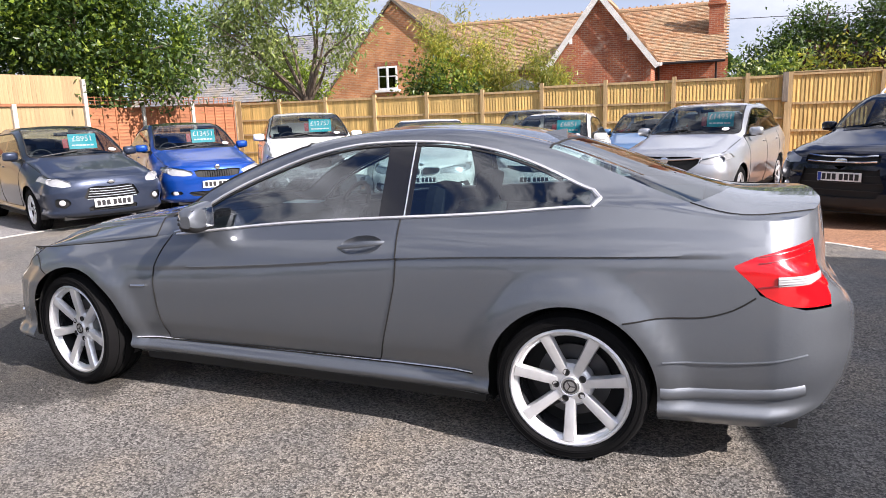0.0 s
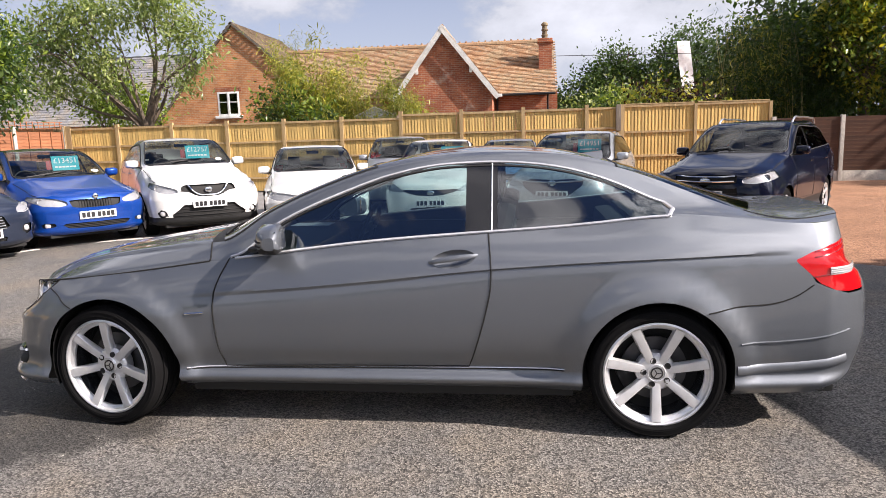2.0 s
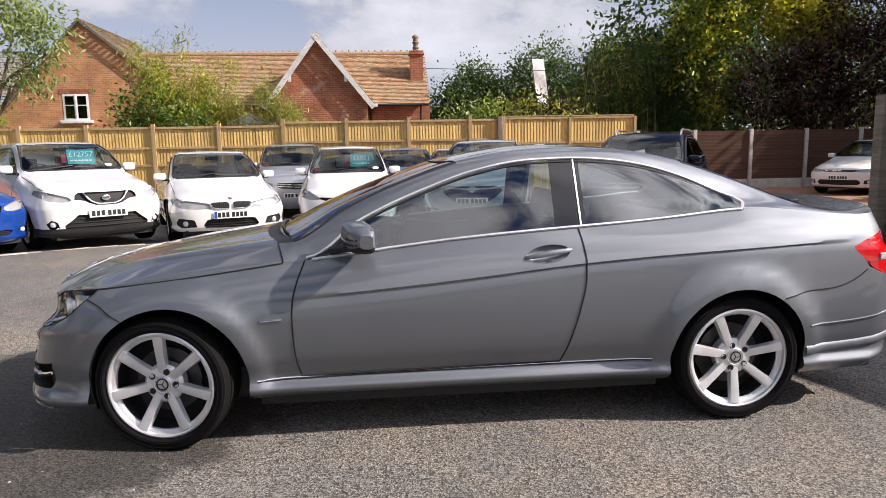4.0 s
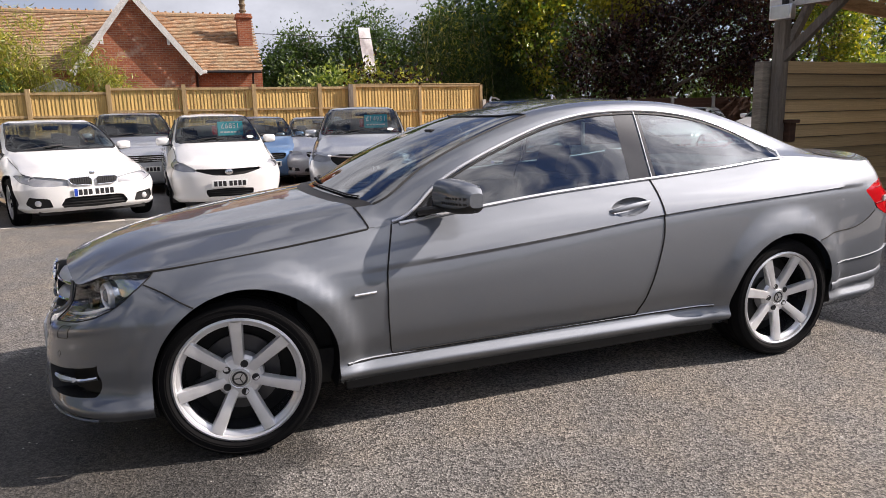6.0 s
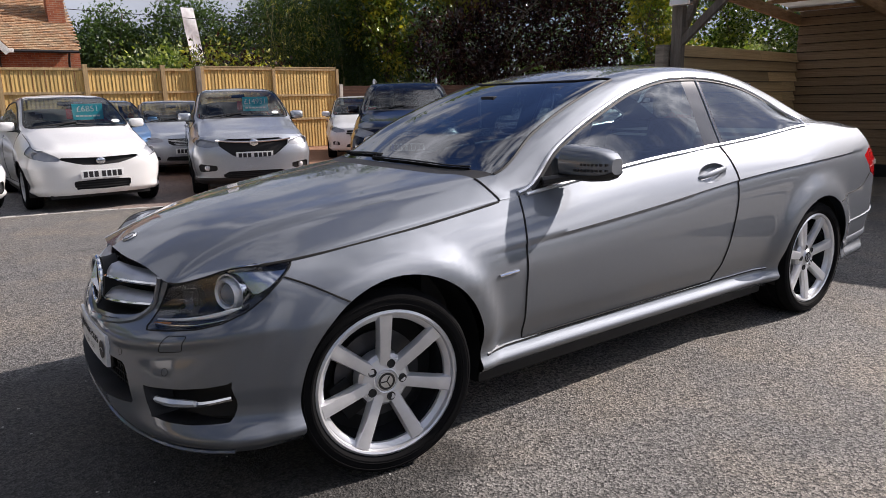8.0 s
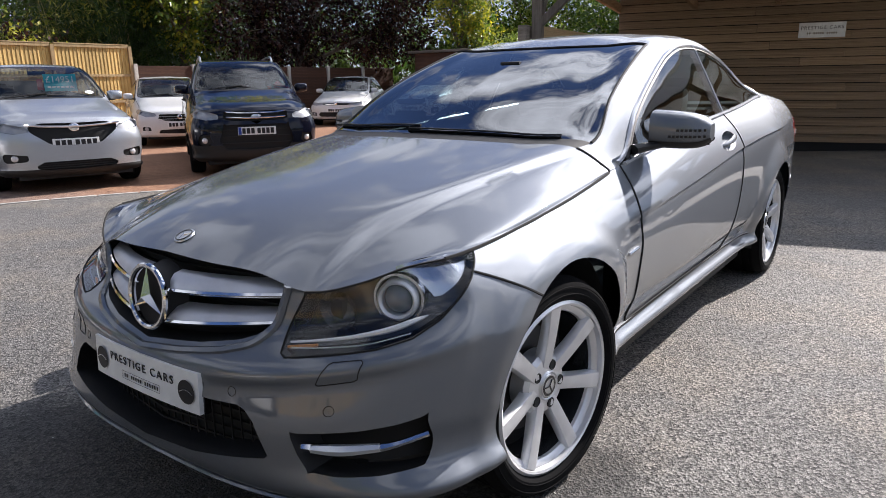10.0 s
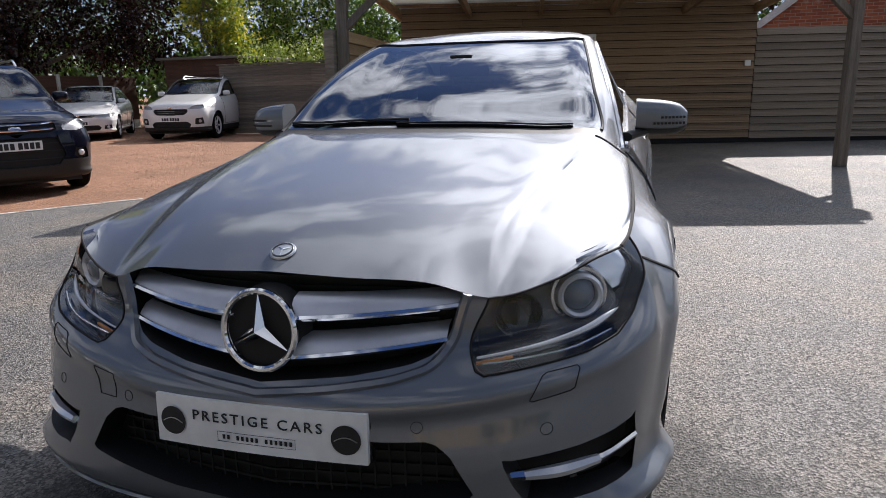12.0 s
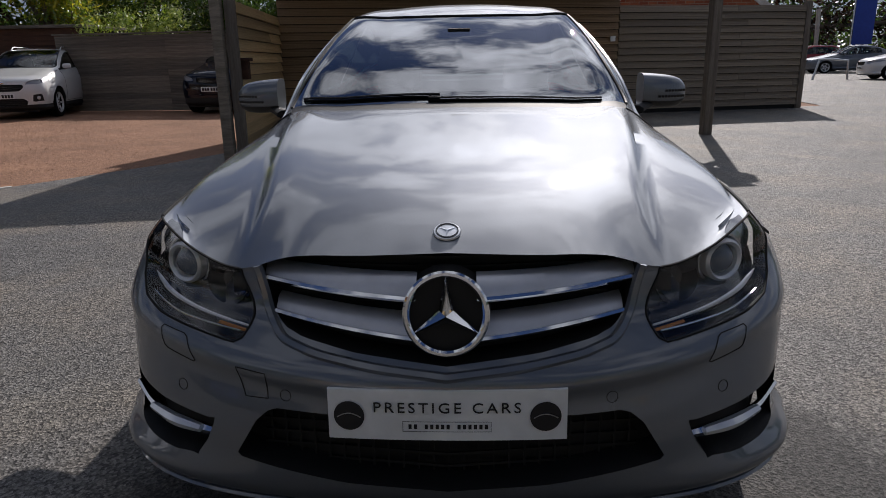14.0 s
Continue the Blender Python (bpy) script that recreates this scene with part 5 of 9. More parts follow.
    steering(car, 1.13, 0.36, 0.86, 0.185)
    seats(car, (1.62,), 0.36, 0.28)
    bm = bmesh.new()
    add_box(bm, 2.30, 2.62, -0.56, 0.56, 0.34, 0.60, 0.06)
    add_box(bm, 2.58, 2.74, -0.56, 0.56, 0.55, 0.98, 0.06)
    part("rear_bench", bm, M_SEAT, car, "grey rear bench")
    part("parcel_shelf", box_bm(2.70, 3.22, -0.60, 0.60, 0.97, 1.0, 0.01), M_CABIN, car)
    for s in (-1, 1):
        part("door_card", box_bm(0.70, 2.70, min(s * 0.635, s * 0.675), max(s * 0.635, s * 0.675), 0.34, 0.885, 0.02), M_CABIN, car)
    part("rear_view_mirror", box_bm(1.13, 1.15, -0.11, 0.11, 1.145, 1.20, 0.015), M_BLACK, car)
    part("sensor_housing", box_bm(1.08, 1.24, -0.05, 0.05, 1.205, 1.235, 0.012), M_CABIN, car)
    fl = bmesh.new()
    add_box(fl, -0.60, 3.62, -0.62, 0.62, 0.17, 0.30, 0.02)
    add_box(fl, 0.42, 2.38, -0.74, 0.74, 0.17, 0.30, 0.02)
    part("underbody", fl, M_MESH, car)
    part("engine_block_cover", box_bm(-0.52, 0.2, -0.50, 0.50, 0.29, 0.66, 0.04), M_MESH, car)
    arch_liner(car, 0.03, 0.362, 0.785)
    arch_liner(car, 2.76, 0.352, 0.795)
    for y in (-0.712, 0.712):
        s = 1 if y > 0 else -1
        wheel(car, 0.0, y, 0.318, 0.248, 7, False, 0.225, None, -90.0, -8.0)
        wheel(car, 2.76, y, 0.318, 0.248, 7, False, 0.235, None, 90.0)


def tree_of(ob):
    return surf_tree([ob])


coupe()

# ---- ground ----
def gz(x, y):
    """The yard falls a little towards the gravel."""
    s = min(max((y + 0.55 * x - 4.5) / 3.5, 0), 1)
    return -0.10 * s * s * (3 - 2 * s)


def tarmac_material():
    m, n, l, b = nodes_of("worn_tarmac")
    big = noise_node(n, l, 0.55, 6.0, 0.6)
    base = ramp(n, l, big.outputs["Fac"], (0.106, 0.105, 0.104), (0.164, 0.158, 0.148), 0.3, 0.7)
    tan = noise_node(n, l, 1.3, 5.0, 0.6)
    base = mix(n, l, "MIX", ramp(n, l, tan.outputs["Fac"], (0, 0, 0), (0.6, 0.6, 0.6), 0.45, 0.7), base, (0.232, 0.198, 0.152))
    vo = n.new("ShaderNodeTexVoronoi")
    tc = n.new("ShaderNodeTexCoord")
    vo.inputs["Scale"].default_value = 112.0
    l.new(tc.outputs["Object"], vo.inputs["Vector"])
    hs = n.new("ShaderNodeSeparateColor")
    l.new(vo.outputs["Color"], hs.inputs["Color"])
    base = mix(n, l, "MULTIPLY", 1.0, base, ramp(n, l, hs.outputs["Red"], (0.28, 0.275, 0.27), (1.74, 1.71, 1.66), 0.05, 0.95))
    fine_ = noise_node(n, l, 260.0, 3.0, 0.7)
    base = mix(n, l, "MULTIPLY", 0.8, base, ramp(n, l, fine_.outputs["Fac"], (0.45, 0.45, 0.45), (1.4, 1.4, 1.4)))
    st = noise_node(n, l, 1.7, 7.0, 0.68)
    base = mix(n, l, "MULTIPLY", ramp(n, l, st.outputs["Fac"], (0, 0, 0), (0.55, 0.55, 0.55), 0.58, 0.74), base, (0.55, 0.54, 0.53))
    base = mix(n, l, "MULTIPLY", 0.8, base, ramp(n, l, vo.outputs["Distance"], (1.25, 1.25, 1.25), (0.35, 0.34, 0.33), 0.5, 0.95))
    # old damp stain with crumbling edges, plus painted shade, under the parked coupe's nose
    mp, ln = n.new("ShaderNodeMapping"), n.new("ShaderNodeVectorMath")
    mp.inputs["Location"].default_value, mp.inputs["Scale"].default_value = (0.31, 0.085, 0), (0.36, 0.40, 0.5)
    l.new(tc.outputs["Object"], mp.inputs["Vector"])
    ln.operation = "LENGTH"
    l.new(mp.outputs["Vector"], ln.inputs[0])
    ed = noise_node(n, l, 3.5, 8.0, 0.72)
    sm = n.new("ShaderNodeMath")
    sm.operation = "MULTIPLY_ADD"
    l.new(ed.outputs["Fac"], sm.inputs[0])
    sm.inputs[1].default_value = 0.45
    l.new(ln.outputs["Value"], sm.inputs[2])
    # the dark multiplier also deepens the car's shadow on the ground
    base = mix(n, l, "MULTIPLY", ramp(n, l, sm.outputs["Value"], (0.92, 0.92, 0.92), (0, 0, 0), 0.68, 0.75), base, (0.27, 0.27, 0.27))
    l.new(base, b.inputs["Base Color"])
    b.inputs["Roughness"].default_value = 0.68
    hgt = mix(n, l, "MIX", 0.5, vo.outputs["Distance"], fine_.outputs["Fac"])
    bump(n, l, b, hgt, 1.0, 0.011)
    return m


def gravel_material(name):
    m, n, l, b = nodes_of(name)
    tc, sx = n.new("ShaderNodeTexCoord"), n.new("ShaderNodeSeparateXYZ")
    l.new(tc.outputs["Object"], sx.inputs["Vector"])
    wob = noise_node(n, l, 0.8, 4.0)
    add = n.new("ShaderNodeMath")
    add.operation = "MULTIPLY_ADD"
    l.new(wob.outputs["Fac"], add.inputs[0])
    add.inputs[1].default_value = 3.0
    l.new(sx.outputs["X"], add.inputs[2])
    mr = n.new("ShaderNodeMapRange")
    mr.inputs["From Min"].default_value, mr.inputs["From Max"].default_value = 1.6, 4.6
    l.new(add.outputs["Value"], mr.inputs["Value"])
    vo = n.new("ShaderNodeTexVoronoi")
    vo.inputs["Scale"].default_value = 75.0
    l.new(tc.outputs["Object"], vo.inputs["Vector"])
    hs = n.new("ShaderNodeSeparateColor")
    l.new(vo.outputs["Color"], hs.inputs["Color"])
    grey = ramp(n, l, hs.outputs["Red"], (0.10, 0.105, 0.12), (0.34, 0.33, 0.32), 0.1, 0.9)
    red = ramp(n, l, hs.outputs["Red"], (0.150, 0.066, 0.036), (0.43, 0.235, 0.135), 0.1, 0.9)
    col = mix(n, l, "MIX", mr.outputs["Result"], grey, red)
    pat = noise_node(n, l, 0.9, 5.0)
    col = mix(n, l, "MULTIPLY", 0.5, col, ramp(n, l, pat.outputs["Fac"], (0.62, 0.58, 0.54), (1.2, 1.2, 1.2)))
    l.new(col, b.inputs["Base Color"])
    b.inputs["Roughness"].default_value = 0.9
    bump(n, l, b, vo.outputs["Distance"], 0.7, 0.012)
    return m


M_TARMAC, M_GRAVEL = tarmac_material(), gravel_material("chipped_stone")
M_KERB = surface("pale_concrete_edging", (0.42, 0.41, 0.38), (0.55, 0.53, 0.50), 6, 0.85, relief=0.3, piece=0.1)


def sheet(name, xs, ys, lift, material):
    P = np.array([[(x, y, gz(x, y) + lift) for y in ys] for x in xs])
    return P.reshape(-1, 3), grid_faces(len(xs), len(ys))


EDGE = ((-5.9, -30.0), (-5.65, 1.0), (-5.58, 3.3), (-5.3, 4.3), (-4.7, 5.5), (-3.4, 6.35), (-2.0, 6.9), (-0.3, 7.15), (0.75, 6.95), (2.6, 6.3), (4.0, 5.35), (4.9, 4.6), (6.2, 3.75), (7.3, 3.32), (10.5, 3.45))
gx = np.r_[-300, -120, -60, -35, -22, np.arange(-16, 24.1, 0.5), 32, 50, 80, 150, 300]
gy = np.r_[-200, -80, -40, -25, np.arange(-14, 22.1, 0.5), 30, 45, 70, 120, 220, 400]
Vg_, Fg_ = sheet("ground", gx, gy, -0.012, None)
tagged(finish(mesh_bm(list(map(tuple, Vg_)), Fg_, 0), "ground", M_GRAVEL), "grey slate and reddish gravel ground of the car yard", "ground", kind="structure")
tx = np.r_[-5.9, np.arange(-5.5, 15, 0.25), np.arange(15, 60.1, 3)]
tyy = np.r_[np.arange(-40, -8, 4), np.arange(-8, 8.1, 0.25)]
Vt_, Ft_ = sheet("road", tx, tyy, 0.0, None)
yard = [(x, y) for x, y in EDGE] + [(10.6, 3.3), (13.2, -7.6), (16.0, -7.8), (60.5, -7.0), (60.5, -41), (-5.85, -41)]
Vt_, Fo_, Fi_ = cut(Vt_, Ft_, region(yard, (0, 1)))
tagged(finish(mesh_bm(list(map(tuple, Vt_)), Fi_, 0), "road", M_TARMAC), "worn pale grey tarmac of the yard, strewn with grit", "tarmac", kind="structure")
edging = thing("edging", "pale concrete edging between tarmac and gravel", "edging", kind="structure")
pts = fine([(x, y, gz(x, y)) for x, y in EDGE[1:12]], 8)
acc, seg = 0.0, []
for a, b in zip(pts, pts[1:]):
    a, b = Vector(a), Vector(b)
    seg.append((a, b))
keep_mesh = None
run, start = 0.0, Vector(pts[0])
for a, b in seg:
    run += (b - a).length
    if run >= 0.30:
        run = 0.0
        mid, d = (start + b) / 2, b - start
        if keep_mesh is None:
            keep_mesh = finish(box_bm(-0.5, 0.5, -0.03, 0.03, -0.06, 0.008, 0.004), "edging_stone", M_KERB, edging, True, 40)
            st = keep_mesh
        else:
            st = new("edging_stone", keep_mesh.data)
            st.parent = edging
        st.matrix_local = Matrix.LocRotScale(mid, Euler((0, 0, math.atan2(d.y, d.x))), (d.length * 0.97, 1, 1))
        start = b
# loose stones
rng = random.Random(5)
sv, sf = [], []


def stone(x, y, r):
    o, z = len(sv), gz(x, y) - 0.012
    a = rng.random() * 6.3
    for k in range(5):
        q = a + k * 1.2566
        rr = r * rng.uniform(0.7, 1.2)
        sv.append((x + rr * math.cos(q), y + rr * math.sin(q), z))
        sv.append((x + rr * 0.6 * math.cos(q + 0.3), y + rr * 0.6 * math.sin(q + 0.3), z + r * rng.uniform(0.3, 0.55)))
    for k in range(5):
        n2 = (k + 1) % 5
        sf.append((o + 2 * k, o + 2 * n2, o + 2 * n2 + 1, o + 2 * k + 1))
    sf.append(tuple(o + 2 * k + 1 for k in range(5)))


def off_tarmac(x, y):
    return not in_poly(yard, np.array([x]), np.array([y]))[0]


while len(sf) < 6 * 6500:
    x, y = rng.uniform(-6.5, 15), rng.uniform(2.5, 13)
    if off_tarmac(x, y):
        stone(x, y, rng.uniform(0.005, 0.013))
tagged(finish(mesh_bm(sv, sf, 0), "gravel_stones", M_GRAVEL, None, False), "loose angular gravel chippings strewn over the yard", "gravel", kind="stuff")
sv, sf = [], []
while len(sf) < 6 * 500:
    x, y = rng.uniform(-3, 6), rng.uniform(-4, 4)
    stone(x, y, rng.uniform(0.003, 0.007) if rng.random() < 0.985 else 0.010)
    for k in range(len(sv) - 10, len(sv)):
        sv[k] = (sv[k][0], sv[k][1], sv[k][2] + 0.012)
tagged(finish(mesh_bm(sv, sf, 0), "tarmac_grit", M_KERB, None, False), "tiny loose grit lying on the tarmac", "grit", kind="stuff")

# ---- timber ----
M_YELLOWWOOD = surface("new_yellow_softwood", (0.48, 0.31, 0.10), (0.66, 0.46, 0.17), 1.6, 0.75, relief=0.35, stretch=(6, 6, 0.5), piece=0.24)
M_POSTWOOD = surface("tan_post_softwood", (0.36, 0.25, 0.12), (0.50, 0.36, 0.19), 2.0, 0.8, relief=0.3, stretch=(6, 6, 0.5), piece=0.1)
M_ORANGEWOOD = surface("orange_stained_softwood", (0.22, 0.078, 0.034), (0.35, 0.14, 0.064), 1.8, 0.75, relief=0.3, stretch=(1, 1, 6), piece=0.15)
M_BROWNWOOD = surface("brown_stained_softwood", (0.060, 0.026, 0.015), (0.105, 0.048, 0.027), 1.8, 0.8, relief=0.3, stretch=(1, 1, 6), piece=0.15)
M_PALEWOOD = surface("pale_sunbleached_softwood", (0.27, 0.19, 0.095), (0.38, 0.28, 0.15), 1.5, 0.8, relief=0.3, stretch=(6, 6, 0.5), piece=0.1, dirt=(0.25, 0.17, 0.09))
M_CLAD = surface("weathered_feather_edge_board", (0.20, 0.135, 0.08), (0.37, 0.265, 0.165), 2.6, 0.8, relief=0.5, stretch=(0.7, 0.7, 7), piece=0.22, dirt=(0.13, 0.085, 0.052))
M_WALLGREY = surface("greyed_feather_edge_board", (0.19, 0.155, 0.115), (0.33, 0.275, 0.21), 2.6, 0.8, relief=0.5, stretch=(0.7, 0.7, 7), piece=0.16, dirt=(0.14, 0.11, 0.08))
M_PANELWOOD = surface("honey_feather_edge_board", (0.47, 0.335, 0.175), (0.66, 0.50, 0.285), 2.2, 0.8, relief=0.4, stretch=(0.7, 0.7, 9), piece=0.35, dirt=(0.2, 0.14, 0.08))
M_GREYWOOD = surface("silvered_timber", (0.145, 0.125, 0.10), (0.25, 0.22, 0.182), 2.5, 0.85, relief=0.4, stretch=(1, 1, 8), piece=0.3)
M_GREYPOST = surface("grey_brown_post_timber", (0.13, 0.11, 0.09), (0.22, 0.19, 0.155), 3.0, 0.85, relief=0.4, stretch=(8, 8, 0.6), piece=0.12)
M_CONCRETE = surface("precast_concrete", (0.40, 0.38, 0.34), (0.54, 0.51, 0.46), 4, 0.9, relief=0.3, piece=0.08)


def shared(name, me_ob, parent, m):
    o = new(name, me_ob.data)
    o.parent = parent
    o.matrix_local = m
    return o


def hidden_master(ob):
    """Take a mesh's object out again: only its data is shared."""
    bpy.data.objects.remove(ob)


def board_mesh(name, w, h, t, material, wedge=0.5):
    """Upright feather-edge board, thin at one edge, 1 m tall before scaling."""
    bm = bmesh.new()
    vs = [bm.verts.new(p) for p in ((-w / 2, 0, 0), (w / 2, 0, 0), (w / 2, t, 0), (-w / 2, t * wedge, 0), (-w / 2, 0, h), (w / 2, 0, h), (w / 2, t, h), (-w / 2, t * wedge, h))]
    for f in ((0, 1, 2, 3), (7, 6, 5, 4), (0, 4, 5, 1), (1, 5, 6, 2), (2, 6, 7, 3), (3, 7, 4, 0)):
        bm.faces.new([vs[i] for i in f])
    return finish(bm, name, material, None, False)


# long rear fence of upright boards: rails and posts on the yard side
rf = thing("fence", "tall yellow softwood fence with upright boards, rails and posts", "fence", kind="structure", at=Matrix.Translation((0, 17.0, 0)))
BAYS = [(-12.95 + 1.87 * k, -12.95 + 1.87 * (k + 1)) for k in range(9)] + [(3.88, 4.88)]
BAYS = [(a, b) for a, b in BAYS if a < 3.9]
rb_, rp_, rr_ = board_mesh("fence_board", 0.098, 1.0, 0.027, M_YELLOWWOOD, 0.4), finish(box_bm(-0.055, 0.055, -0.05, 0.05, 0, 1.0), "fence_post", M_POSTWOOD, None, True, 30), finish(box_bm(-0.5, 0.5, -0.056, 0, -0.04, 0.04), "fence_rail", M_POSTWOOD, None, True, 30)
for k, (a, b) in enumerate(BAYS):
    top = 2.10 if a < -3.5 else 2.20
    z0 = -0.16
    n = max(4, round((b - a - 0.1) / 0.094))
    for q in range(n):
        x = a + 0.06 + (b - a - 0.12) * (q + 0.5) / n
        shared("fence_board", rb_, rf, Matrix.LocRotScale((x, 0.005 + rng.uniform(0, 0.004), z0 + 0.1), Euler((0, rng.uniform(-0.004, 0.004), math.pi)), (0.92, 1, top - z0 - 0.14)))
    for z in (top - 0.05, top - 0.62, top - 1.12, 0.35):
        shared("fence_rail", rr_, rf, Matrix.LocRotScale(((a + b) / 2, 0.0, z), Euler((0, 0, 0)), (b - a - 0.1, 1, 0.75 if z < top - 0.1 else 0.5)))
    shared("fence_rail", rr_, rf, Matrix.LocRotScale(((a + b) / 2, 0.025, top - 0.02), Euler((0, 0, 0)), (b - a - 0.1, 1.4, 0.35)))
    shared("fence_post", rp_, rf, Matrix.LocRotScale((a, -0.03, z0 - 0.2), Euler((0, 0, 0)), (1, 1, top - z0 + 0.28)))
shared("fence_post", rp_, rf, Matrix.LocRotScale((4.88, -0.03, -0.4), Euler((0, 0, 0)), (1.6, 1.2, 2.66)))
for a, b in ((4.98, 6.95), (7.05, 9.02)):
    n = round((b - a) / 0.1)
    for q in range(n):
        shared("fence_board", rb_, rf, Matrix.LocRotScale((a + (b - a) * (q + 0.5) / n, 0.005, -0.1), Euler((0, 0, math.pi)), (1.0, 1, 2.34)))
    for z in (2.20, 1.45, 0.75):
        shared("fence_rail", rr_, rf, Matrix.LocRotScale(((a + b) / 2, 0.0, z), Euler((0, 0, 0)), (b - a, 1, 0.8)))
    shared("fence_rail", rr_, rf, Matrix.LocRotScale(((a + b) / 2, 0.02, 2.255), Euler((0, 0, 0)), (b - a, 1.5, 0.35)))
    shared("fence_post", rp_, rf, Matrix.LocRotScale((b + 0.04, -0.03, -0.3), Euler((0, 0, 0)), (0.8, 1, 2.52)))
for o in (rb_, rp_, rr_):
    hidden_master(o)
tagged(finish(box_bm(4.72, 4.86, 16.86, 16.95, 1.5, 2.26, 0.004), "post_stub", M_GREYPOST), "short grey board fixed to the fence post", "board")

# side fence: orange lap panels with trellis, then taller pale boards
sd = math.radians(260)
sf_m = Matrix.Translation((-13.0, 17.0, 0)) @ Matrix.Rotation(sd, 4, "Z")
of = thing("fence_side", "orange stained lap fence panels between concrete posts, with trellis", "fence", kind="structure", at=sf_m)
lap = finish(box_bm(-0.5, 0.5, -0.012, 0.012, -0.06, 0.06), "lap_slat", M_ORANGEWOOD, None, False)
cpost = finish(box_bm(-0.055, 0.055, -0.055, 0.055, 0, 1, 0.008), "concrete_post", M_CONCRETE, None, True, 40)
bat = finish(box_bm(-0.02, 0.02, -0.018, 0.018, 0, 1), "batten", M_ORANGEWOOD, None, False)
for k in range(3):
    a, b = 0.02 + 1.86 * k, 0.02 + 1.86 * (k + 1)
    for q in range(17):
        shared("lap_slat", lap, of, Matrix.LocRotScale(((a + b) / 2, 0.0, 0.25 + 0.105 * q), Euler((0.12, 0, 0)), (b - a - 0.12, 1, 1)))
    for q in range(5):
        shared("batten", bat, of, Matrix.LocRotScale((a + 0.1 + (b - a - 0.2) * q / 4, 0.03, 0.15), Euler((0, 0, 0)), (1, 1, 1.86)))
    shared("concrete_post", cpost, of, Matrix.LocRotScale((a, 0.02, -0.1), Euler((0, 0, 0)), (1, 1, 2.25)))
    for q in range(9):
        shared("batten", bat, of, Matrix.LocRotScale((a + 0.1 + (b - a - 0.2) * q / 8, 0.0, 2.06), Euler((0, 0, 0)), (0.6, 0.5, 0.26)))
    for z in (2.10, 2.2, 2.3):
        shared("lap_slat", lap, of, Matrix.LocRotScale(((a + b) / 2, 0.0, z), Euler((0, 0, 0)), (b - a, 0.6, 0.14)))
tf = thing("fence_tall", "tall sunbleached board fence beside the tree", "fence", kind="structure", at=sf_m)
pb = board_mesh("tall_board", 0.125, 1.0, 0.022, M_PALEWOOD)
for q in range(230):
    shared("tall_board", pb, tf, Matrix.LocRotScale((5.68 + 0.12 * q, 0.0, 0.0), Euler((0, 0, math.pi)), (1, 1, 2.88)))
for k in range(14):
    shared("concrete_post", cpost, tf, Matrix.LocRotScale((5.62 + 2.0 * k, 0.06, -0.1), Euler((0, 0, 0)), (1, 1, 2.2 if k else 2.9)))
    shared("lap_slat", lap, tf, Matrix.LocRotScale((6.6 + 2.0 * k, 0.05, 2.08), Euler((0, 0, 0)), (2.0, 2, 0.6)))
pf = thing("fence_pale", "pale weathered boards closing the fence corner", "fence", kind="structure")
for q in range(5):
    shared("tall_board", pb, pf, Matrix.LocRotScale((-13.25 + 0.12 * q, 16.93, -0.05), Euler((0, 0, 0)), (1, 1, 2.22)))

# brown fence on concrete gravel boards, behind the far row
bf = thing("fence_brown", "dark brown lap fence on concrete gravel boards", "fence", kind="structure", at=Matrix.Translation((9.15, 16.95, -0.12)))
blap = finish(box_bm(-0.5, 0.5, -0.012, 0.012, -0.065, 0.065), "lap_slat", M_BROWNWOOD, None, False)
for k in range(6):
    a = 1.86 * k
    shared("concrete_post", cpost, bf, Matrix.LocRotScale((a, -0.02, -0.1), Euler((0, 0, 0)), (1, 1, 1.98)))
    gb = finish(box_bm(a + 0.06, a + 1.80, -0.02, 0.02, -0.1, 0.30, 0.004), "gravel_board", M_CONCRETE, bf, True, 40)
    for q in range(14):
        shared("lap_slat", blap, bf, Matrix.LocRotScale((a + 0.93, 0.0, 0.36 + 0.108 * q), Euler((0.12, 0, 0)), (1.76, 1, 1)))
# shed and silvered wall behind the white cars
shed = thing("shed", "low brown timber shed with a flat felted roof", "shed")
for q in range(15):
    o = finish(box_bm(-1.4, 1.4, -0.015, 0.015, -0.08, 0.08), "shed_board", M_BROWNWOOD, shed, False) if q == 0 else shared("shed_board", o, shed, Matrix())
    o.matrix_local = pose(17.7, 12.3, 0.0 + 0.145 * q, 7, 0, 90)
for q in range(15):
    o = shared("shed_board", o, shed, pose(19.1, 13.72, 0.145 * q, 7, 0, 180))
part("shed_roof", box_bm(17.5, 20.5, 10.7, 13.9, 2.12, 2.20, 0.02), M_GREYWOOD, shed, "grey felt roof edge")
part("shed_frame", box_bm(17.76, 20.4, 10.9, 13.7, -0.2, 2.12), M_MESH, shed)
gw_ = thing("wall_grey", "long silvered horizontal board wall", "wall", kind="structure", at=Matrix.Translation((16.5, 11.0, 0)) @ Matrix.Rotation(radians(-95), 4, "Z"))
gl_ = finish(box_bm(-0.5, 0.5, -0.012, 0.014, -0.085, 0.085), "wall_board", M_GREYWOOD, None, False)
for s in range(2):
    for q in range(13):
        shared("wall_board", gl_, gw_, Matrix.LocRotScale((1.55 + 3.1 * s, 0, -0.02 + 0.148 * q), Euler((0.10, 0, 0)), (3.1, 1, 1)))
part("wall_cap", box_bm(-0.05, 6.3, -0.05, 0.05, 1.86, 1.90, 0.006), M_GREYWOOD, gw_)
for o in (lap, cpost, bat, pb, blap, gl_):
    hidden_master(o)

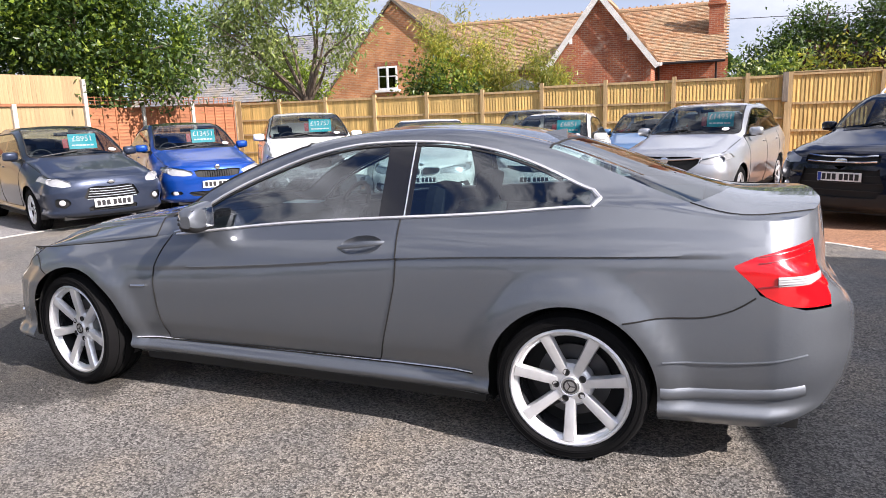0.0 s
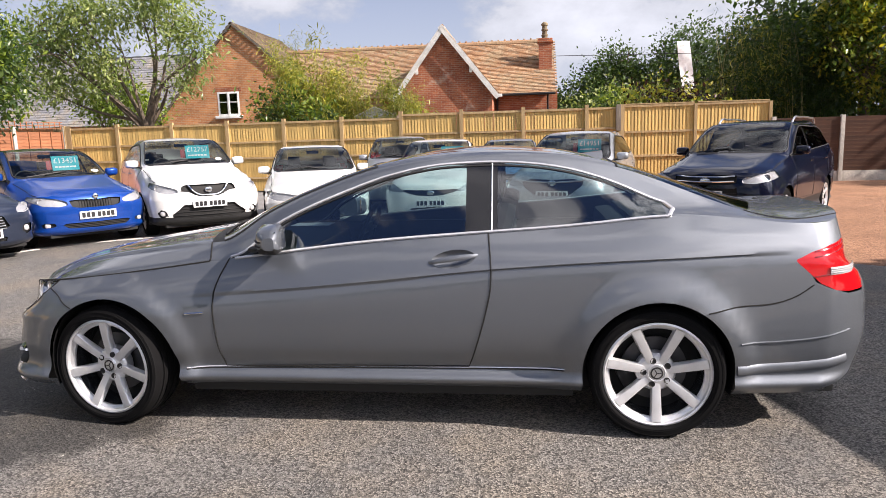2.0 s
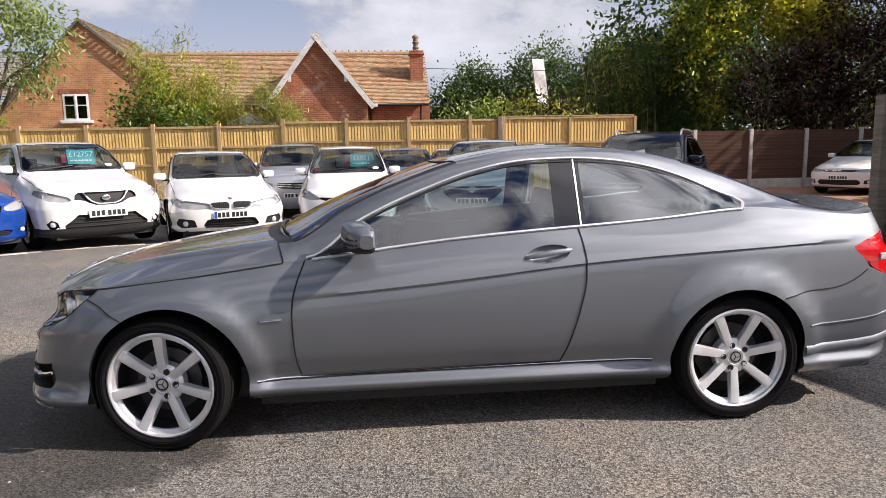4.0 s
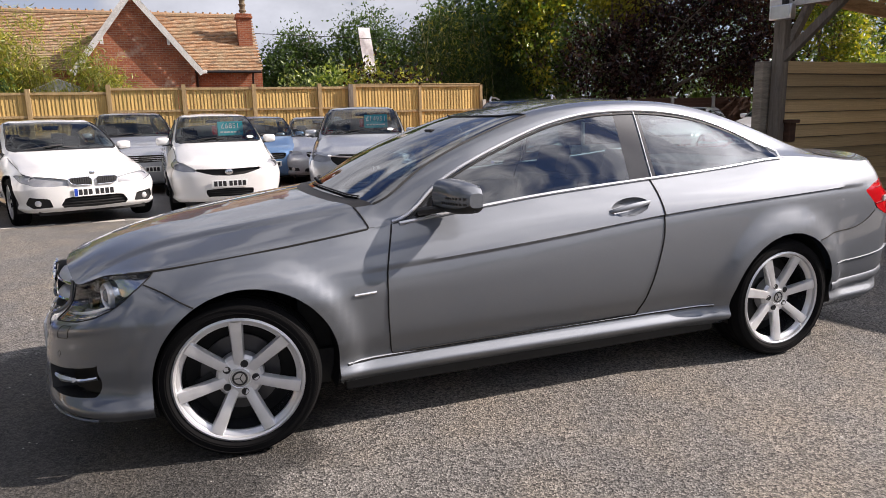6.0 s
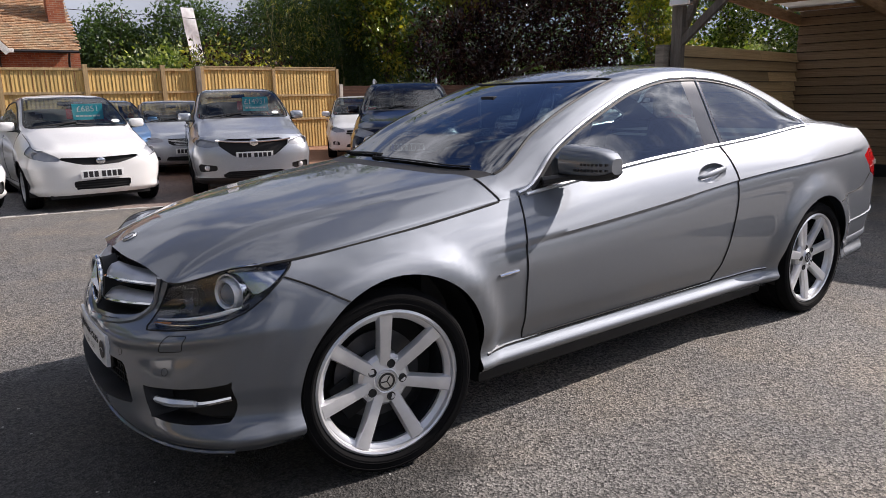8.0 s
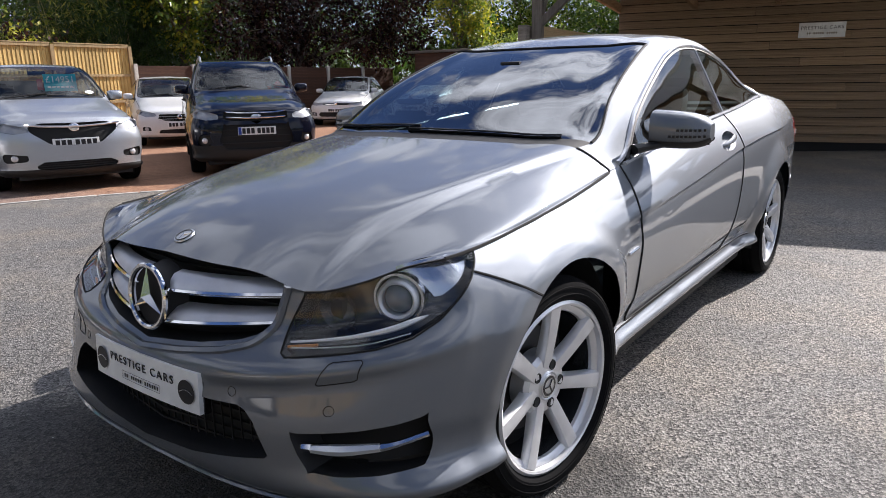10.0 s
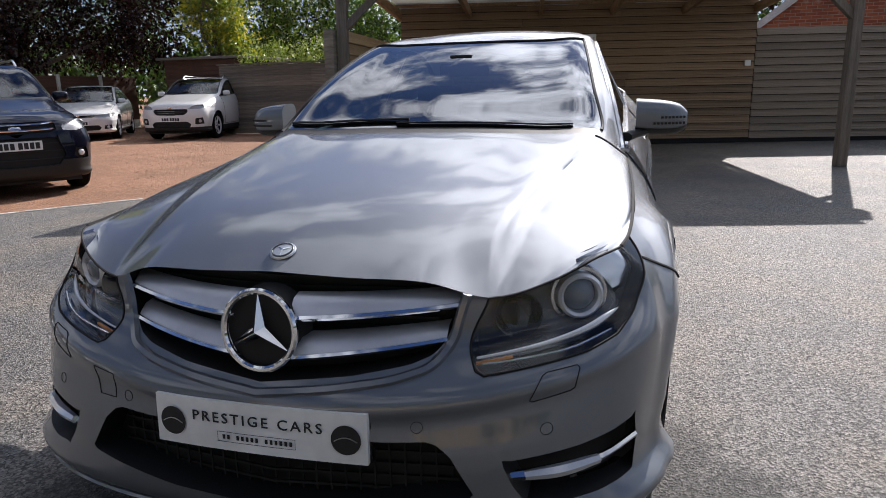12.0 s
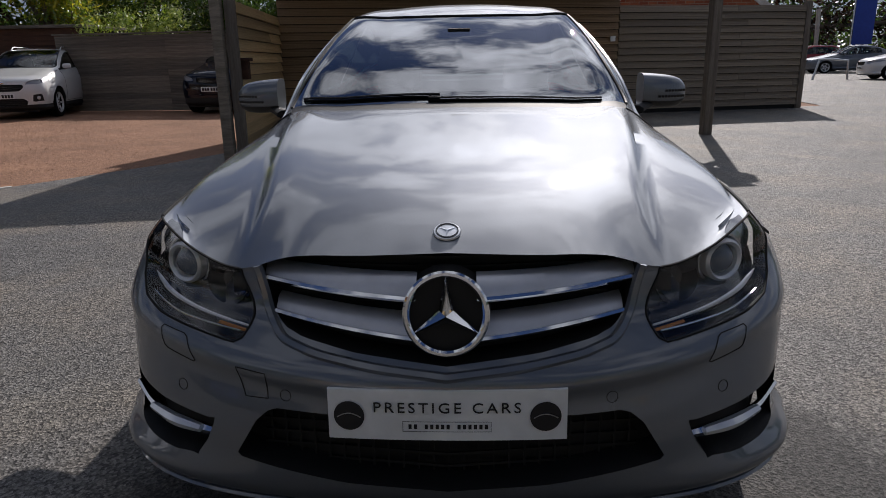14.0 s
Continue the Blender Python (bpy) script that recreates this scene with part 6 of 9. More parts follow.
# ---- carport ----
DV, NV = Vector((0.225, -0.974, 0)).normalized(), Vector((0.974, 0.225, 0)).normalized()
C0 = Vector((10.4, 3.32, 0))
PL_, PR_ = Vector((6.53, 2.83, 0)), Vector((8.02, -3.40, 0))
ang = math.degrees(math.atan2(DV.y, DV.x))


def wall_boards(parent, length, rows, pitch, z0, material, piece, seed, name="wall_board"):
    r2 = random.Random(seed)
    bm = bmesh.new()
    vs = [bm.verts.new(p) for p in ((-0.5, 0, 0), (0.5, 0, 0), (0.5, -0.042, 0), (-0.5, -0.042, 0), (-0.5, 0, 1), (0.5, 0, 1), (0.5, -0.008, 1), (-0.5, -0.008, 1))]
    for f in ((0, 1, 2, 3), (7, 6, 5, 4), (0, 4, 5, 1), (1, 5, 6, 2), (2, 6, 7, 3), (3, 7, 4, 0)):
        bm.faces.new([vs[i] for i in f])
    me = finish(bm, name, material, None, False)
    for q in range(rows):
        x = 0.0
        first = r2.uniform(0.5, 1) * piece
        while x < length - 0.01:
            w = min(first if x == 0 else piece, length - x)
            shared(name, me, parent, Matrix.LocRotScale((x + w / 2, r2.uniform(-0.003, 0.003), z0 + pitch * q), Euler((0, r2.uniform(-0.002, 0.002), 0)), (w - 0.004, 1, pitch - 0.010)))
            x += w
    hidden_master(me)


wb = thing("wall_back", "tall wall of weathered brown horizontal boards under the carport", "wall", kind="structure", at=Matrix.Translation(C0) @ Matrix.Rotation(radians(ang), 4, "Z") @ Matrix.Translation((0, 0, 0)))
wall_boards(wb, 6.35, 21, 0.1355, 0.10, M_CLAD, 4.2, 3)
part("wall_backing", box_bm(0, 6.35, 0.002, 0.10, -0.1, 2.96), M_MESH, wb, smooth=False)
wr = thing("wall_right", "lower wall of greyed horizontal boards ending at a post", "wall", kind="structure", at=wb.matrix_world @ Matrix.Translation((6.36, 0, 0)))
wall_boards(wr, 4.0, 15, 0.130, 0.08, M_WALLGREY, 4.0, 4)
part("wall_backing", box_bm(0, 4.0, 0.002, 0.08, -0.1, 2.02), M_MESH, wr, smooth=False)
part("end_post", box_bm(3.98, 4.10, -0.05, 0.07, -0.1, 2.10, 0.006), M_GREYPOST, wr)
pv = C0 - Vector((6.60, 2.86, 0))
wp = thing("wall_panel", "honey coloured feather-edge board screen beside the carport", "wall", kind="structure", at=Matrix.Translation((6.60, 2.86, 0)) @ Matrix.Rotation(math.atan2(pv.y, pv.x), 4, "Z"))
wall_boards(wp, pv.length, 12, 0.152, 0.03, M_PANELWOOD, 4.0, 6)
part("panel_backing", box_bm(0, pv.length, 0.002, 0.05, -0.05, 1.84), M_GREYPOST, wp, smooth=False)

cp = thing("carport", "open timber carport with a white fascia and translucent roof sheets", "carport")
part("post", shift(box_bm(-0.065, 0.065, -0.065, 0.065, -0.1, 2.45, 0.006), Matrix.Translation(PL_) @ Matrix.Rotation(radians(ang), 4, "Z")), M_GREYPOST, cp, "weathered timber post")
part("post", shift(box_bm(-0.065, 0.065, -0.065, 0.065, -0.1, 2.45, 0.006), Matrix.Translation(PR_) @ Matrix.Rotation(radians(ang), 4, "Z")), M_GREYPOST, cp, "weathered timber post")
fd = PR_ - PL_
fm = Matrix.Translation(PL_ - DV * 0.12) @ Matrix.Rotation(math.atan2(fd.y, fd.x), 4, "Z")
FL = fd.length + 0.30
M_FASCIA = surface("white_fascia_board", (0.70, 0.70, 0.69), (0.80, 0.80, 0.79), 3, 0.5, relief=0.1, dirt=(0.45, 0.43, 0.39))
part("fascia", shift(box_bm(0, FL, -0.10, -0.075, 2.43, 2.71, 0.004), fm), M_FASCIA, cp, "white painted fascia board")
part("front_beam", shift(box_bm(0, FL, -0.07, 0.07, 2.44, 2.60, 0.006), fm), M_GREYPOST, cp)
M_RAFTER = surface("brown_rafter_timber", (0.22, 0.13, 0.06), (0.36, 0.23, 0.12), 3.0, 0.8, relief=0.35, stretch=(0.7, 8, 8), piece=0.15)


def fall(bm, length, drop=0.30):
    """Let a bar fall along its length, as the roof does towards the wall."""
    for v in bm.verts:
        v.co.z -= drop * v.co.x / length
    return bm


for k in range(6):
    p0 = PL_ - DV * 0.05 + DV * (FL - 0.15) * k / 5
    p1 = C0 + DV * (6.30) * k / 5 if k else C0
    d = p1 - p0
    rm = Matrix.Translation(p0) @ Matrix.Rotation(math.atan2(d.y, d.x), 4, "Z")
    part("rafter", shift(fall(box_bm(0, d.length + 0.1, -0.03, 0.03, 2.58, 2.73, 0.004), d.length), rm), M_RAFTER, cp)
for k in range(5):
    f = (k + 0.5) / 5
    a = PL_.lerp(C0, f)
    b_ = PR_.lerp(C0 + DV * 6.3, f)
    d = b_ - a
    part("purlin", shift(box_bm(-0.05, d.length + 0.05, -0.025, 0.025, 2.735 - 0.30 * f, 2.785 - 0.30 * f, 0.004), Matrix.Translation(a) @ Matrix.Rotation(math.atan2(d.y, d.x), 4, "Z")), M_RAFTER, cp)


def translucent(name):
    m = bpy.data.materials.new(name)
    m.use_nodes = True
    n, l = m.node_tree.nodes, m.node_tree.links
    n.clear()
    out, mx, df, tr = (n.new("ShaderNode" + k) for k in ("OutputMaterial", "MixShader", "BsdfDiffuse", "BsdfTranslucent"))
    t = noise_node(n, l, 2.0, 5.0)
    c = ramp(n, l, t.outputs["Fac"], (0.62, 0.61, 0.57), (0.78, 0.78, 0.76))
    l.new(c, df.inputs["Color"])
    l.new(c, tr.inputs["Color"])
    mx.inputs["Fac"].default_value = 0.42
    l.new(df.outputs["BSDF"], mx.inputs[1])
    l.new(tr.outputs["BSDF"], mx.inputs[2])
    l.new(mx.outputs["Shader"], out.inputs["Surface"])
    return m


M_SHEET = translucent("translucent_roof_sheet")
for k in range(6):
    a0, a1, up_ = k / 6, (k + 1) / 6 + (0.006 if k < 5 else 0), 0.013 * (k % 2)
    q = [(PL_ - NV * 0.12 - DV * 0.12).lerp(PR_ - NV * 0.12 + DV * 0.12, a) for a in (a0, a1)] + [(C0).lerp(C0 + DV * 6.3, a) for a in (a1, a0)]
    bm = bmesh.new()
    vs = [bm.verts.new((p.x, p.y, z - (0.30 if j > 1 else 0))) for z in (2.79 + up_, 2.80 + up_) for j, p in enumerate(q)]
    for f in ((3, 2, 1, 0), (4, 5, 6, 7), (0, 1, 5, 4), (1, 2, 6, 5), (2, 3, 7, 6), (3, 0, 4, 7)):
        bm.faces.new([vs[i] for i in f])
    part("roof_sheet", bm, M_SHEET, cp, "translucent white roof sheet", smooth=False)
for P_, sgn in ((PL_, 1), (PR_, -1)):
    d = DV * sgn
    part("brace", tube([P_ + d * 0.03 + Vector((0, 0, 1.85)), P_ + d * 0.68 + Vector((0, 0, 2.46))], 0.062, 4, 1.0), M_GREYPOST, cp)
part("brace", tube([PL_ + NV * 0.03 + Vector((0, 0, 1.86)), PL_ + NV * 0.62 + Vector((0, 0, 2.60))], 0.058, 4), M_GREYPOST, cp)
gb_m = Matrix.Translation((6.42, 2.96, 0)) @ Matrix.Rotation(radians(7), 4, "Z")
tagged(finish(shift(box_bm(-0.09, 0.09, -0.06, 0.06, -0.1, 1.84, 0.01), gb_m), "gate_post", M_GREYWOOD, None, True, 40), "thick silvered gate post beside the carport post", "post")
lt = thing("post_lantern", "small brown box lantern fixed to the carport post", "lantern", at=Matrix.Translation((6.66, 2.76, 1.02)))
part("lantern_body", box_bm(-0.05, 0.05, -0.06, 0.04, -0.12, 0.10, 0.01), M_BROWNWOOD, lt)
part("lantern_cap", box_bm(-0.08, 0.08, -0.09, 0.06, 0.10, 0.14, 0.012), M_BROWNWOOD, lt)
fl_ = thing("floodlight", "square floodlight under the carport fascia", "floodlight", at=pose(6.38, 2.70, 2.36, 0, 0, ang))
part("lamp_case", box_bm(-0.13, 0.13, -0.06, 0.04, -0.08, 0.08, 0.015), M_SATIN, fl_)
part("lamp_glass", box_bm(-0.11, 0.11, -0.066, -0.061, -0.065, 0.065), M_CLEARLAMP, fl_)
part("lamp_bracket", box_bm(-0.02, 0.02, 0.0, 0.12, 0.05, 0.14), M_PLASTIC, fl_)
cc = thing("security_camera", "small black security camera under the fascia", "camera unit", at=pose(6.47, 2.58, 2.52, 0, 0, ang))
part("camera_body", tube([(-0.10, -0.16, 0.03), (0.05, -0.14, 0.06)], 0.028, 8), M_PLASTIC, cc)
part("camera_arm", tube([(0.0, -0.15, 0.03), (0.0, -0.10, -0.06)], 0.012, 6), M_PLASTIC, cc)
# sign and small box on the back wall
sg = thing("wall_sign", "white dealer sign with dark writing on the board wall", "sign", at=wb.matrix_world @ Matrix.Translation((2.85, -0.035, 1.865)))
part("sign_board", box_bm(0, 0.66, -0.012, 0, -0.115, 0.115, 0.003), M_PLATE, sg)
me = text_mesh("PRESTIGE CARS", 0.07, 1.25)
half = max(abs(v.co.x) for v in me.vertices)
for v in me.vertices:
    v.co = (0.33 + v.co.x * 0.30 / half, -0.0125 - v.co.z, 0.035 + v.co.y)
me.materials.append(M_INK)
word = new("lettering", me)
word.parent = sg
tagged(word, kind="stuff")
bm = bmesh.new()
for k in range(14):
    if k not in (2, 8):
        add_box(bm, 0.12 + 0.031 * k, 0.12 + 0.031 * k + 0.020, -0.0145, -0.012, -0.062, -0.034)
tagged(part("small_lettering", bm, M_GREYWOOD, sg, smooth=False), kind="stuff")
jb = thing("junction_box", "small white junction box on the board wall", "box", at=wb.matrix_world @ Matrix.Translation((6.22, -0.04, 1.42)))
part("box_body", box_bm(-0.05, 0.05, -0.04, 0.0, -0.05, 0.05, 0.008), M_PLATE, jb)

# ---- the other cars on sale ----
def gen_spec(L, W, H, wb, ov, zh, zb, zb2, xb, xw, kind="hatch", zs=0.21):
    """Numbers of an ordinary car body for shell(): nose at -ov, tail at L - ov."""
    xr, hw = L - ov, W / 2
    x0, xh, xp = -ov + 0.42, xb - 0.11, wb * 0.60
    if kind == "saloon":
        xe, xt, xg, xl = xr - 1.30, xr - 1.02, xr - 0.72, xr - 0.34
        rear_top = zb2 + 0.05
        czr = ((xe, H - 0.06), (xg + 0.12, zb2 + 0.07), (xl, zb2 + 0.065), (xr - 0.08, zb2 + 0.04))
    else:
        xe, xt, xg, xl = xr - 0.62, xr - 0.46, xr - 0.33, xr - 0.24
        rear_top = zb2 - 0.02
        czr = ((xe, H - 0.035), (xr - 0.34, H - 0.085), (xr - 0.16, zb2 + 0.10), (xr - 0.06, zb2 - 0.02))
    lp = lambda a, b, f: a + (b - a) * f
    X = (x0, lp(x0, xh, 0.35), lp(x0, xh, 0.7), xh, xb, lp(xb, xw, 0.33), lp(xb, xw, 0.72), xw, lp(xw, xp, 0.5), xp, xp + 0.10, lp(xp + 0.1, xe, 0.5), xe, xt, xg, xl)
    zf = zh - 0.03
    fr = ((zs, -ov + 0.07), (zs + 0.05, -ov + 0.02), (zs + 0.11, -ov + 0.005), (zs + 0.20, -ov), (zs + 0.29, -ov), (lp(zs + 0.3, zh, 0.55), -ov + 0.012), (lp(zs + 0.3, zh, 0.72), -ov + 0.03), (lp(zs + 0.3, zh, 0.88), -ov + 0.06), (zh, -ov + 0.12))
    re = ((zs + 0.03, xr - 0.08), (zs + 0.08, xr - 0.03), (zs + 0.14, xr - 0.01), (zs + 0.26, xr), (zs + 0.36, xr), (0.66, xr - 0.02), (0.75, xr - 0.05), (0.88, xr - 0.06), (rear_top, xr - 0.09))
    return dict(
        x=X, sill_z=zs, pf=0.70, pr=0.66, crown=2.4,
        ty=((x0, hw - 0.150), (xh, hw - 0.135), (xb, hw - 0.125), (xp, hw - 0.10), (xt, hw - 0.12), (xl, hw - 0.16)),
        tz=((x0, zf + 0.015), (xh, zb - 0.03), (xb, zb - 0.012), (xp, lp(zb, zb2, 0.45)), (xt, zb2), (xg, zb2 + 0.01), (xl, zb2 - 0.01)),
        w0=((x0, hw - 0.040), (0.0, hw - 0.004), (0.6, hw - 0.006), (xp, hw - 0.008), (wb, hw), (xl, hw - 0.045)),
        crease=((x0, lp(zs, zf, 0.76)), (0.6, lp(zs, zb, 0.78)), (xp, lp(zs, zb, 0.84)), (xl, lp(zs, zb2, 0.83))),
        front=fr, nose=((0, zh), (hw * 0.5, zh - 0.012), (hw * 0.8, zf + 0.005), (hw - 0.15, zf + 0.015)),
        rear=re, tail=((0, rear_top), (hw * 0.6, rear_top), (hw - 0.16, zb2 - 0.01)),
        dy=((x0, hw - 0.20), (xh, hw - 0.17), (xb, hw - 0.135), (xw, hw - 0.235), (xp, hw - 0.25), (xe, hw - 0.26), (xt, hw - 0.235), (xl, hw - 0.18)),
        dz=((x0, zf + 0.045), (xh, zb - 0.005), (xb, zb + 0.005), (lp(xb, xw, 0.5), lp(zb, H - 0.12, 0.55)), (xw, H - 0.135), (xp, H - 0.105), (xe, H - 0.16 if kind != "saloon" else H - 0.20), (xt, (zb2 + H) / 2 - 0.02), (xg, zb2 + 0.05), (xl, zb2 + 0.01)),
        wx=((x0, -0.10), (xh, -0.03), (xb, -0.04), (xw, -0.04), (xp, 0.0), (xe, 0.02), (xg, 0.06), (xl, 0.05)),
        wy=((x0, hw - 0.34), (xh, hw - 0.25), (xb, hw - 0.20), (xw, hw - 0.305), (xp, hw - 0.33), (xe, hw - 0.34), (xg, hw - 0.26), (xl, hw - 0.24)),
        wz=((x0, zf + 0.065), (xh, zb + 0.035), (xb, zb + 0.055), (lp(xb, xw, 0.5), lp(zb, H, 0.60)), (xw, H - 0.065), (xp, H - 0.038), (xe, H - 0.075 if kind != "saloon" else H - 0.11), (xt, H - 0.17 if kind != "saloon" else lp(zb2, H, 0.55)), (xg, H - 0.30 if kind != "saloon" else zb2 + 0.11), (xl, zb2 + 0.07 if kind != "saloon" else zb2 + 0.045)),
        cx=((x0, -0.22), (xh, -0.18), (xb, -0.24), (xw, -0.16), (xp, 0.0), (xe, 0.0), (xg, 0.10), (xl, 0.12)),
        cz=((-ov + 0.11, zh), (-ov + 0.20, zh + 0.035), (lp(-ov, xb, 0.5), lp(zh, zb, 0.62) + 0.02), (xb - 0.30, zb + 0.045), (xb - 0.24, zb + 0.065), (lp(xb, xw, 0.5) - 0.2, lp(zb, H, 0.60)), (xw - 0.16, H - 0.045), (xw + 0.35, H), (xp + 0.2, H)) + czr,
    )


def outline(q, hw):
    return [(-y * hw, z) for y, z in q]


def price_card(car, c, rake, price):
    """A teal price card hung inside the windscreen."""
    m = Matrix(((0, math.cos(rake), -math.sin(rake), c[0]), (-1, 0, 0, c[1]), (0, math.sin(rake), math.cos(rake), c[2]), (0, 0, 0, 1)))
    card = thing_part("price_card", car, m)
    part("card_sheet", box_bm(-0.21, 0.21, -0.12, 0.12, -0.003, 0.0), M_TEAL, card, "teal price card", smooth=False)
    me = text_mesh(price, 0.125)
    me.materials.append(M_CARDWHITE)
    o = new("price_text", me)
    o.parent = card
    o.matrix_local = Matrix.Translation((0, 0.04, 0.002))
    tagged(o, "white price figures")
    bm = bmesh.new()
    for k in range(6):
        add_box(bm, -0.17 + 0.057 * k, -0.17 + 0.057 * k + 0.045, -0.075, -0.05, 0.0, 0.002)
    tagged(part("small_writing", bm, M_CARDWHITE, card, smooth=False), kind="stuff")
    part("card_tag", box_bm(-0.30, -0.225, -0.10, 0.05, -0.003, 0.0), M_RED, card, "small red card", smooth=False)


GROUP = "cars on sale round the yard"


def gen_car(label, at, spec, paintm, lamp, grille=None, low=None, fog=None, bars_=0, slat=None, price=None, plate_z=0.42, blue=False, roof=None, cladding=0.0, rails=False, R=0.315, spokes=5, twin=False, rim=0.215, extra=None, detail=True, alloy=None, glass_=None, badge=None, yplate=None):
    L, W, H, wb, ov, kind = spec["L"], spec["W"], spec["H"], spec["wb"], spec["ov"], spec["kind"]
    sp = gen_spec(L, W, H, wb, ov, spec["zh"], spec["zb"], spec["zb2"], spec["xb"], spec["xw"], kind, spec.get("zs", 0.21))
    hw, xr, m, mj = W / 2, L - ov, 4, 3
    x, y, a = at
    front = Vector((math.sin(radians(a)), -math.cos(radians(a)), 0))
    ax = Vector((x, y, 0)) - front * ov
    car = thing("parked_car", label, "car", GROUP, at=pose(ax.x, ax.y, gz(x, y) - 0.008, 0, 0, 90 + a))
    A, U = shell(sp, m, mj)
    zr = R - 0.004
    for hx in (0.0, wb):
        r = np.hypot(A[:, :, 0] - hx, A[:, :, 2] - zr)
        A[:, :, 1] -= 0.018 * np.exp(-((r - R - 0.06) / 0.05) ** 2) * np.clip((A[:, :, 2] - 0.2) / 0.1, 0, 1) * (np.abs(A[:, :, 1]) > 0.5)
    V, F = A.reshape(-1, 3).copy(), grid_faces(A.shape[0], A.shape[1])
    sidef = lambda P: P[:, 1] < -0.5
    ra = R + 0.045
    for hx in (0.0, wb):
        ring = [(hx + ra * math.cos(2 * math.pi * k / 48), zr + ra * math.sin(2 * math.pi * k / 48)) for k in range(48)]
        V, F, _ = cut(V, F, region(ring, (0, 2), sidef))
        V, F, _ = cut(V, F, region([(hx - ra, -1), (hx + ra, -1), (hx + ra, zr), (hx - ra, zr)], (0, 2), sidef))
    nosef = lambda P: P[:, 0] < -ov + 0.62
    patches = {}
    for key, q in (("lamp", lamp), ("grille", grille), ("low", low), ("fog", fog)):
        if q:
            V, F, inn = cut(V, F, region(outline(q, hw), (1, 2), nosef))
            patches[key] = (V, inn)
    zl = lambda f: spec["zb2"] * f
    V, F, tl = cut(V, F, region([(xr - 0.30, zl(0.98)), (xr + 0.2, zl(0.98)), (xr + 0.2, zl(0.76)), (xr - 0.14, zl(0.76))], (0, 2), lambda P: P[:, 1] < -hw + 0.30))
    patches["tail"] = (V, tl)
    clad = []
    if cladding:
        V, F, clad = cut(V, F, lambda P: P[:, 2] < cladding)
    nU = U.shape[0] - 1
    g = lambda i0, i1, k0, k1: grid_part(U, i0 * m if i0 < 17 else nU, i1 * m if i1 < 17 else nU, k0 * m, k1 * m)
    cm = (1.3, 0, 0.6)
    body = skin("body", *joined((V, F), g(HOOD_END, WS0, 0, 3), g(WS0, 17, 2, 3), g(TIP, 17, 0, 2)), paintm, car, "", c=cm)
    bonnet = skin("bonnet", *g(0, HOOD_END, 0, 6), paintm, car, c=cm)
    skin("roof", *g(WS1, ROOF_END, 3, 6), roof or paintm, car, c=cm)
    skin("tailgate", *g(GL_END, 17, 3, 6), paintm, car, c=cm)
    skin("scuttle", *g(HOOD_END, WS0, 3, 6), M_PLASTIC, car, c=cm)
    gm = glass_ or M_GLASS
    skin("windscreen", *g(WS0, WS1, 3, 6), M_GLASS, car, c=cm)
    skin("rear_window", *g(ROOF_END, GL_END, 3, 6), M_DARKGLASS if rails else gm, car, c=cm)
    pair("front_window", *g(WS0, BP0, 0, 2), gm, car)
    pair("pillar_trim", *g(BP0, BP1, 0, 2), M_BLACK, car)
    pair("rear_side_window", *g(BP1, TIP, 0, 2), M_DARKGLASS if rails else gm, car)
    if clad:
        skin("lower_cladding", V, clad, M_PLASTIC, car, "black lower cladding", c=cm)
    tree = surf_tree([body, bonnet])
    for s in (1, -1):
        wt = [(px, (py - 0.004) * s, pz) for px, py, pz in (tuple(U[i, 0]) for i in range(WS0 * m, TIP * m + 1))]
        part("waist_seal", tube(wt, 0.012, 5, 0.7, up=(0, 0, 1)), M_PLASTIC, car)
        part("window_seal", tube([(px, (py - 0.002) * s, pz) for px, py, pz in (tuple(U[i, 2 * m]) for i in range(WS0 * m, TIP * m + 1))], 0.011, 5, 0.8, up=(0, 0, 1)), M_PLASTIC, car)
        part("screen_seal", tube([(px, py * s, pz + 0.001) for px, py, pz in (tuple(U[i, 3 * m]) for i in range(WS0 * m, WS1 * m + 1))], 0.012, 5), M_PLASTIC, car)
        part("bonnet_gap", tube([(px, py * s, pz + 0.001) for px, py, pz in (tuple(U[i, 0]) for i in range(0, HOOD_END * m + 1))], 0.0045, 4), M_GAP, car)
        if detail:
            xb, xp = spec["xb"], wb * 0.60 + 0.05
            zt = spec["zb"] + 0.02
            for ln in ([(xb + 0.02, zt), (xb - 0.02, 0.6), (xb + 0.04, 0.32), (xp - 0.05, 0.30), (xp, 0.5), (xp, zt + 0.03)], [(xp + 0.05, 0.31), (wb - 0.42, 0.32), (wb - 0.22, 0.60), (wb - 0.12, 0.78), (wb - 0.08, spec["zb2"])]):
                q = stick(tree, fine(ln, 5), "y", -s, 0.0006)
                if len(q) > 4:
                    part("door_gap", tube(q, 0.0045, 4), M_GAP, car)
            for hx in (xp - 0.14, wb - 0.25):
                q = stick(tree, [(hx - 0.09 + 0.03 * k, spec["zb"] * 0.90) for k in range(7)], "y", -s, 0.014)
                if len(q) > 3:
                    part("door_handle", tube(q, 0.014, 6, 0.7), paintm, car)
        # mirror
        mx, my, mz = spec["xb"] + 0.22, hw - 0.10, spec["zb"] + 0.075
        mir = thing_part("door_mirror", car, Matrix.Identity(4))
        bm = bmesh.new()
        bmesh.ops.create_uvsphere(bm, u_segments=14, v_segments=9, radius=1)
